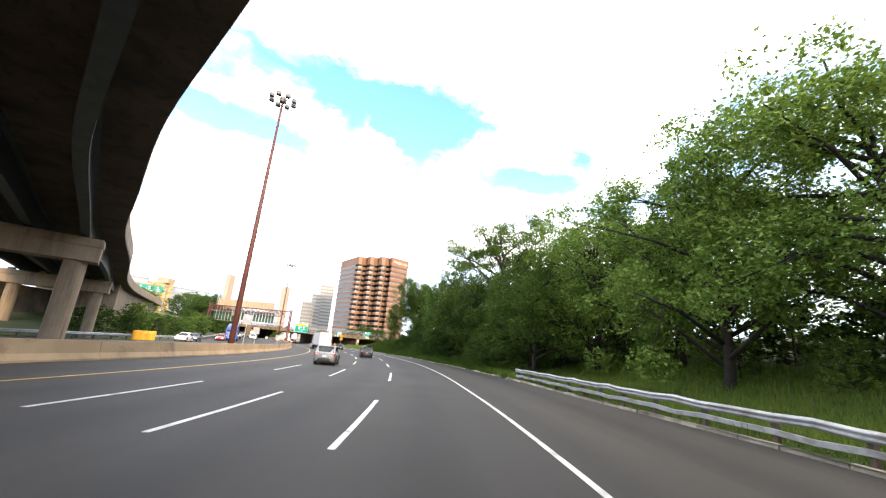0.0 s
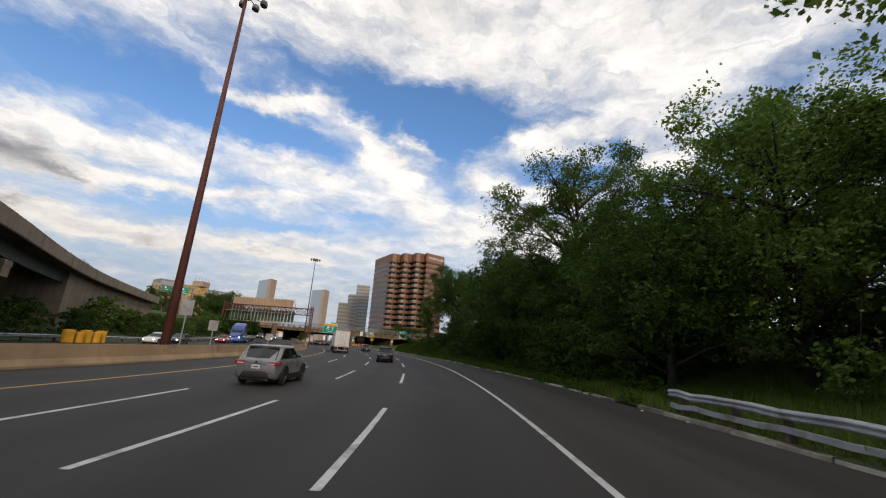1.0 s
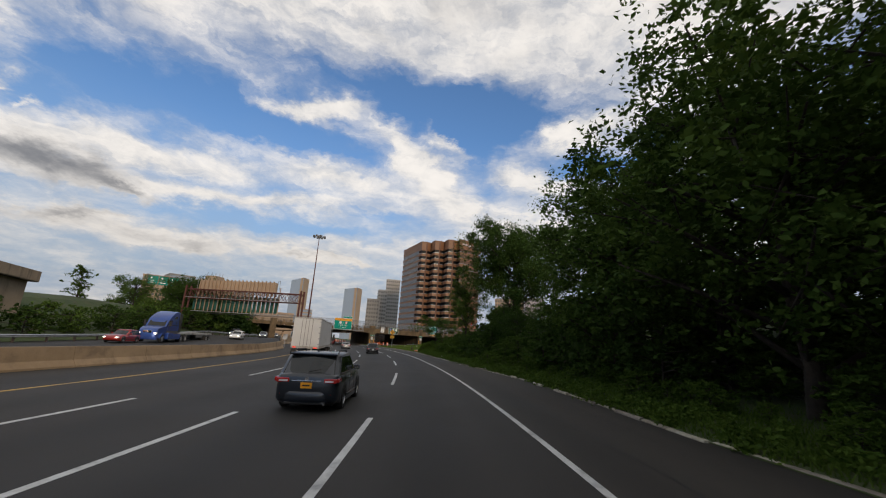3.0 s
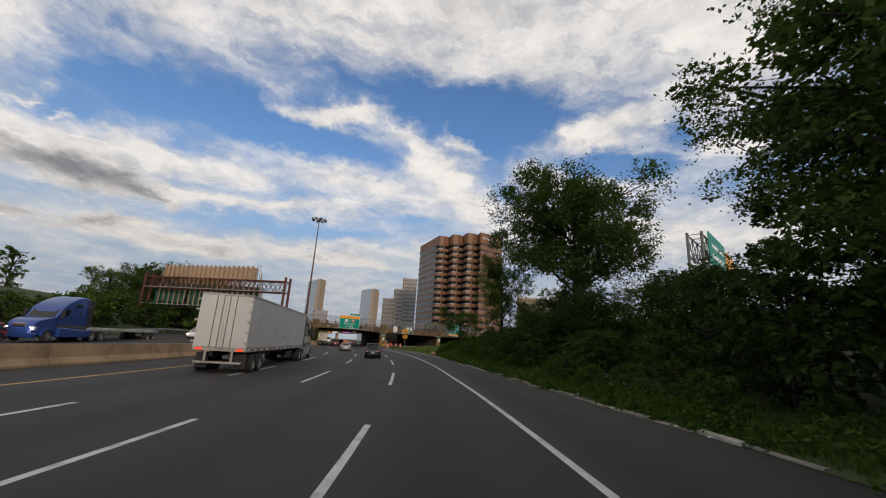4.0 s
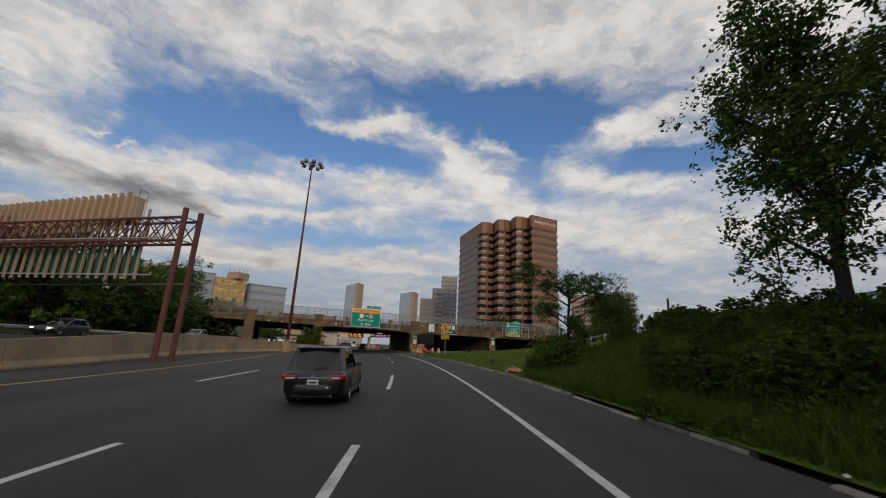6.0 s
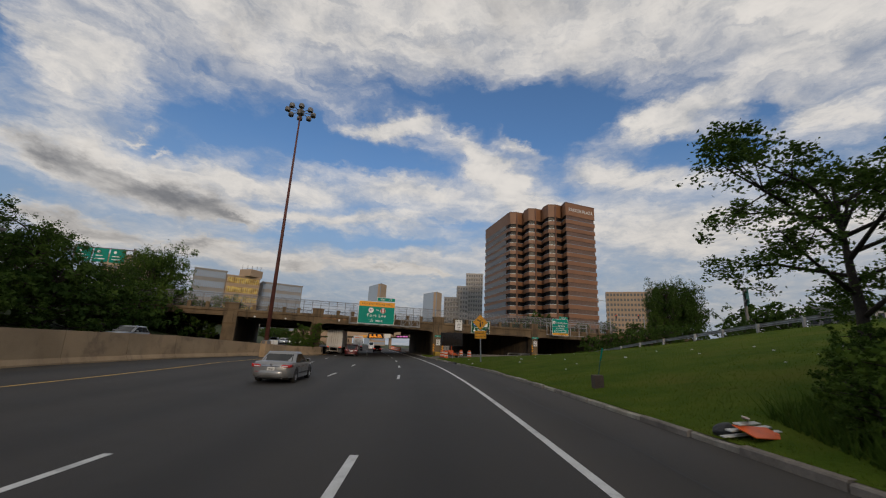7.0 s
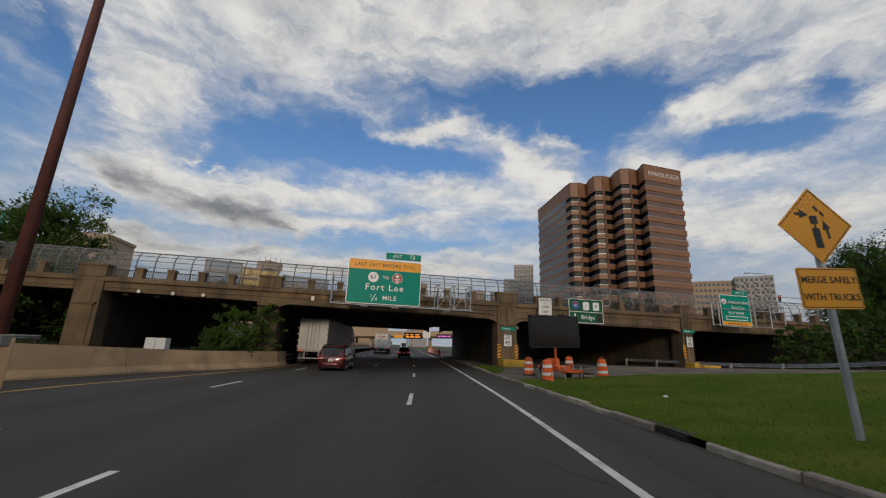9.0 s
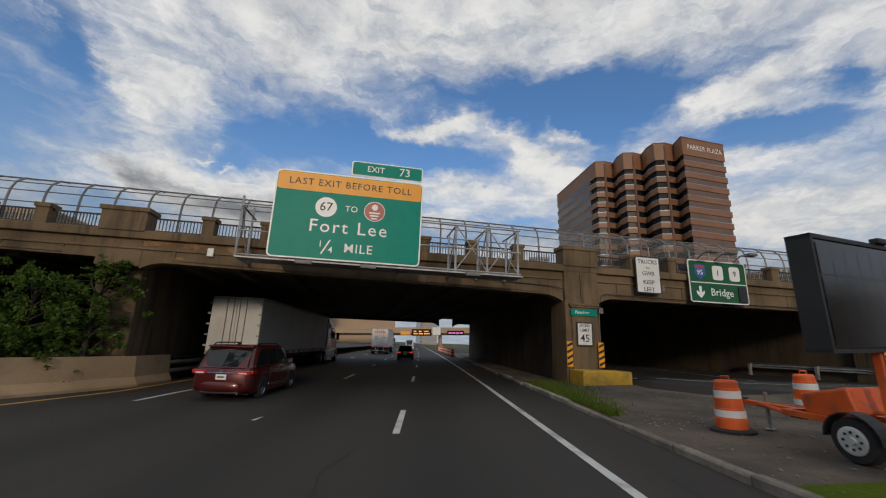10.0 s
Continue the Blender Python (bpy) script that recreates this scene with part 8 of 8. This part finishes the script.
part("rear_bar", Shape().box(1.3, 2.3, -0.5, -0.4, 0.46, 0.56).box(1.3, 2.3, 0.4, 0.5, 0.46, 0.56).box(2.2, 2.3, -0.5, 0.5, 0.46, 0.56), M["orange_steel"], board)
for y in (-0.45, 0.45):
    part("jack", Shape().tube([(2.1, y, 0.0), (2.1, y, 0.8)], 0.035, 8), M["galv"], board)
swing = P3(0.09, 0, 0) @ Euler((0, 0, radians(-105))).to_matrix().to_4x4() @ P3(-0.09, 0, 0)     # the trailer stands askew under its board
for ob in board.children:
    if ob.name.split(".")[0] not in ("mast", "display", "lamp"):
        ob.matrix_basis = swing @ ob.matrix_basis
stack = thing("rubble", facing(184.4, 8.2, 0.14, 30) @ Matrix.Scale(0.75, 4), "weathered grey slabs and planks stacked on the grass", "rubble")
for i in range(4):
    part("slab", Shape().rounded(-0.55, 0.55, -0.3, 0.3, 0, 0.13, 0.02, P3(0.12 * (i % 2), 0.07 * i, 0.12 * i) @ Euler((0.08 * (i - 1), 0.1 * (i % 2), 0.5 * i)).to_matrix().to_4x4()), M["timber_post"] if i % 2 else M["kerb"], stack)
cone = thing("traffic_cone", facing(183.6, 6.0, 0.16, 10), "small crushed orange traffic cone in the grass", "traffic cone")
part("base", Shape().rounded(-0.14, 0.14, -0.14, 0.14, 0, 0.03, 0.01), M["orange"], cone)
part("body", Shape().turned([(0.11, 0.03), (0.07, 0.2), (0.03, 0.36)], 14), M["orange"], cone)
for i in range(6):
    drum(facing(232 + 6.0 * i, 3.6, 0.1), "orange traffic drum lining the road beyond the bridge", "traffic drums beyond the bridge")

for i, (s, u) in enumerate(((66, -36.2), (67.4, -36.0), (69, -36.3), (70.4, -36.1), (71.8, -36.4))):
    t = thing("crash_barrel", facing(s, u, 0), "yellow plastic crash barrel beside the viaduct wall", "barrel", "yellow crash barrels")
    k = 1.0 if i % 2 else 1.18
    part("body", Shape().turned([(0.42 * k, 0.0), (0.45 * k, 0.1), (0.43 * k, 0.5), (0.46 * k, 0.95 * k), (0.40 * k, 1.05 * k)], 18), M["yellow_drum"], t)
    part("lid", Shape().turned([(0.47 * k, 1.05 * k), (0.47 * k, 1.12 * k), (0.1, 1.16 * k)], 18), M["yellow_drum"], t)


# ---------------- slip road rail, street lamp, large sign, far gantry ----------------
guard_rail("guard_rail", [at(208, 23.3, 0.2), at(202, 25.2, 0.25), at(196, 27, 0.3)] + [at(s, 28.2, CREST(s) - 0.02) for s in (190, 183, 176, 168, 158, 146, 132, 116)],
           "galvanised guard rail on thick grey posts along the slip road", post="galv", every=3.2)
lamp = thing("street_lamp", Matrix.Translation((-21.5, 233, 5.5)), "grey curved-arm street lamp on the bridge", "lamp post")
part("pole", Shape().tube([(0, 0, -0.7), (0, 0, 9.0), (-0.5, 0, 9.6), (-2.4, 0, 9.85)], [0.12, 0.08, 0.06, 0.05], 8), M["galv"], lamp)
part("lamp_head", Shape().rounded(-3.1, -2.3, -0.15, 0.15, 9.75, 9.95, 0.05), M["galv"], lamp)
sig = thing("traffic_signal", Matrix.Translation((-13.5, 236, 5.5)), "traffic signal mast arm above the bridge road", "traffic signal")
part("pole", Shape().tube([(0, 0, -0.7), (0, 0, 6.2)], 0.1, 8).tube([(0, 0, 5.6), (-6.5, 0, 6.2)], 0.06, 6), M["galv"], sig)
for x in (-6.4, -1.2):
    h = part("signal_head", Shape().rounded(x - 0.18, x + 0.18, -0.2, 0.1, 5.5, 6.5, 0.03), M["trim"], sig)
    part("red_lens", Shape().turned([(0.11, -0.01), (0.11, 0.01)], 12, Matrix.Translation((x, -0.205, 6.3)) @ Euler((radians(90), 0, 0)).to_matrix().to_4x4()), M["tail_lit"], h)
big = thing("overhead_sign", Matrix.Translation((10.5, 244, 6)) @ Euler((0, 0, radians(78))).to_matrix().to_4x4(), "tall single-post overhead sign seen edge-on beyond the ramp", "road sign")
part("post", Shape().tube([(0, 0, -1.5), (0, 0, 13.5)], [0.4, 0.28], 10), M["steel"], big)
part("arm", Shape().tube([(0, 0, 12.4), (-6, 0, 12.4)], 0.2, 8).tube([(0, 0, 10.2), (-6, 0, 10.2)], 0.2, 8), M["steel"], big)
plate(big, "face", -6.5, 0.4, 9.3, 13.2, -0.3, M["sign_green"], 0.15, 0.06)
for i in range(3):
    part("letter_bar", Shape().box(-5.8, -0.6, -0.37, -0.365, 10.0 + i * 1.0, 10.35 + i * 1.0), M["sign_text"], big)
far_g = thing("sign_gantry", Matrix.Translation((-122.5, 177.8, 3.0)) @ Euler((0, 0, radians(35))).to_matrix().to_4x4(), "steel gantry with green signs above the far bank", "gantry")
for x in (-8.4, 2.6):
    part("gantry_post", Shape().tube([(x, 0, -2), (x, 0, 17)], 0.25, 8), M["steel"], far_g)
part("chord", Shape().tube([(-9, 0, 16.5), (3, 0, 16.5)], 0.15, 6).tube([(-9, 0, 14.5), (3, 0, 14.5)], 0.15, 6), M["steel"], far_g)
for x0, x1 in ((-8, -5.1), (-4.8, -2.0), (-1.7, 1.2)):
    plate(far_g, "sign_face", x0, x1, 13.4, 16.4, -0.3, M["sign_green"], 0.2, 0.08)
    disc(far_g, "route_shield", (x0 + x1) / 2 - 0.55, 15.7, 0.32, -0.385, M["sign_text"], 14)
    for i in range(2):
        part("letter_bar", Shape().box(x0 + 0.45, x1 - 0.55 - 0.5 * i, -0.4, -0.385, 14.0 + i * 0.7, 14.2 + i * 0.7), M["sign_text"], far_g)
# overpass with lit message boards, far beyond the underpass
over = thing("far_overpass", facing(345, 0, 0), "tan concrete overpass carrying lit message boards", "bridge")
part("deck", Shape().rounded(-75, 48, 0, 12, 5.6, 7.0, 0.1), M["stone_tan"], over)
# dark box that paints the deck's shadow along its underside
part("girder", Shape().box(-75, 48, 0.4, 11.6, 4.9, 5.6), M["concrete_dark"], over)
part("parapet", Shape().box(-75, 48, -0.1, 0.3, 7.0, 7.9), M["stone_tan"], over)
for x in (-62, -40, -17.5, 9.5, 30):
    part("pier", Shape().rounded(x - 0.6, x + 0.6, 3, 9, -0.8, 4.9, 0.1), M["stone_tan"], over)
panel = part("message_panel", Shape().rounded(-2.6, 5.4, -0.7, -0.2, 4.5, 7.2, 0.08), M["board_black"], over, "black board with an amber message")
M["amber_message"] = material("amber_message", (1.0, 0.35, 0.03), emit=0.8)
M["pink_message"] = material("pink_message", (0.75, 0.2, 0.62), emit=0.4)
for i in range(2):
    for x0, x1 in ((-1.9, -0.2), (0.2, 2.0), (2.4, 4.7)):
        part("lit_bar", Shape().box(x0, x1 - 0.5 * i, -0.72, -0.705, 5.1 + i * 0.95, 5.55 + i * 0.95), M["amber_message"], panel)
part("amber_sign", Shape().rounded(-7.2, -3.2, -0.5, -0.2, 4.9, 6.2, 0.06), M["sign_yellow"], over)
part("white_sign", Shape().rounded(5.9, 9.2, -0.5, -0.2, 4.8, 7.9, 0.06), M["sign_white"], over)
pink = part("toll_panel", Shape().rounded(12.0, 19.0, -0.7, -0.2, 4.7, 6.6, 0.06), M["board_black"], over, "dark board with a pink message")
for i in range(4):
    part("lit_bar", Shape().box(12.5 + 1.55 * i, 13.8 + 1.55 * i, -0.72, -0.705, 5.35, 5.95), M["pink_message"], pink)
for i in range(9):
    wb = thing("water_barrier", facing(262 + 4.6 * i, 4.4 + 0.25 * i, 0.1), "orange plastic water barrier lining the road", "barrier", "orange water barriers")
    part("body", Shape().prism([(-0.28, 0), (0.28, 0), (0.2, 0.3), (0.1, 0.95), (-0.1, 0.95), (-0.2, 0.3)], -2.1, 2.1), M["orange"], wb)

# ---------------- post, box and litter on the grass ----------------
s, u = 145.8, 6.9
pb = thing("utility_box", facing(s, u, right_height(s, u) - 0.05), "weathered brown utility box with a leaning marker post", "utility box")
part("box", Shape().rounded(-0.19, 0.19, -0.17, 0.17, -0.1, 0.55, 0.02), M["timber_post"], pb)
mk = part("marker_post", Shape().tube([(0.1, 0.1, 0.5), (0.36, 0.2, 1.5)], 0.018, 6), M["sign_green_back"], pb)
part("marker_plate", Shape().box(-0.028, 0.028, -0.008, 0.008, -0.1, 0.42, Matrix.Translation((0.29, 0.16, 1.2)) @ Euler((0, radians(15), 0)).to_matrix().to_4x4()), M["sign_green"], mk)

lit_rng = random.Random(3)


def litter(m, size, label, mat):
    bm = bmesh.new()
    bmesh.ops.create_icosphere(bm, subdivisions=2, radius=size)
    for p in bm.verts:
        p.co = Vector((p.co.x * lit_rng.uniform(0.7, 1.3), p.co.y * lit_rng.uniform(0.7, 1.3), max(-0.01, p.co.z * lit_rng.uniform(0.2, 0.8))))
    ob = part("litter", Shape().take(bm), mat, m=m)
    tagged(ob, label, "litter", "litter on the grass")


for i in range(34):
    s = lit_rng.uniform(122, 181)
    u = KERB(s) + lit_rng.uniform(0.5, 13)
    litter(facing(s, u, right_height(s, u) + 0.01, lit_rng.uniform(0, 360)), lit_rng.uniform(0.04, 0.11), "crumpled white paper litter lying in the grass", M["litter_white"])
for i in range(16):
    s = lit_rng.uniform(30, 120)
    litter(facing(s, KERB(s) - lit_rng.uniform(-0.3, 0.5), 0.01 if i % 2 else 0.15, lit_rng.uniform(0, 360)), lit_rng.uniform(0.03, 0.07), "small pale scrap of litter by the kerb", M["litter_white"])
s, u = 137.6, KERB(137.6) + 0.7
heap = thing("debris", facing(s, u, right_height(s, u)) @ Matrix.Scale(0.75, 4), "bundle of white boards and an orange sheet dumped by the kerb", "debris")
for i in range(4):
    part("board", Shape().rounded(-0.8, 0.8, -0.09, 0.09, 0, 0.04, 0.01, P3(0.1 * i, 0.16 * i, 0.06 + 0.10 * i) @ Euler((0.1 * i, 0.08 * (i - 1), 0.3 * i)).to_matrix().to_4x4()), M["litter_white"], heap)
part("orange_sheet", Shape().rounded(-0.6, 0.55, -0.35, 0.3, 0.05, 0.08, 0.01, P3(0.1, -0.2, 0.1) @ Euler((0.3, 0.1, 0.2)).to_matrix().to_4x4()), M["orange"], heap)
sack = thing("debris", facing(137.9, KERB(137.9) + 0.42, right_height(137.9, KERB(137.9) + 0.42) - 0.03), "slumped black rubbish sack by the kerb", "debris")
bm = bmesh.new()
bmesh.ops.create_icosphere(bm, subdivisions=3, radius=0.22)
for p in bm.verts:
    k = 1 + 0.13 * math.sin(9 * p.co.x + 5 * p.co.z) * math.cos(7 * p.co.y) + lit_rng.uniform(-0.03, 0.03)
    p.co = Vector((p.co.x * 1.25 * k, p.co.y * k, max(-0.02, p.co.z * 0.75 * k + 0.10)))
part("bag", Shape().take(bm), M["trim"], sack)
s, u = 112.8, KERB(112.8) + 0.9
bag = thing("debris", facing(s, u, right_height(s, u)), "crushed white plastic heap lying in the weeds", "debris")
for i in range(5):
    bm = bmesh.new()
    bmesh.ops.create_icosphere(bm, subdivisions=2, radius=0.19)
    for p in bm.verts:
        p.co = Vector((p.co.x * lit_rng.uniform(0.7, 1.4), p.co.y * lit_rng.uniform(0.7, 1.4), max(-0.1, p.co.z * lit_rng.uniform(0.3, 0.9)))) + Vector((0.17 * (i - 2), 0.1 * (i % 2), 0.06))
    part("scrap", Shape().take(bm), M["litter_white"], bag)
elec = thing("electric_cabinet", BRIDGE @ P3(-20.8, -3.6, 0.2), "white electric cabinet behind the median wall", "cabinet")
part("body", Shape().rounded(-0.6, 0.6, -0.4, 0.4, -0.3, 1.5, 0.04), M["trailer_white"], elec)
part("door_seam", Shape().box(-0.01, 0.01, -0.41, -0.4, 0.2, 1.4), M["trim"], elec)
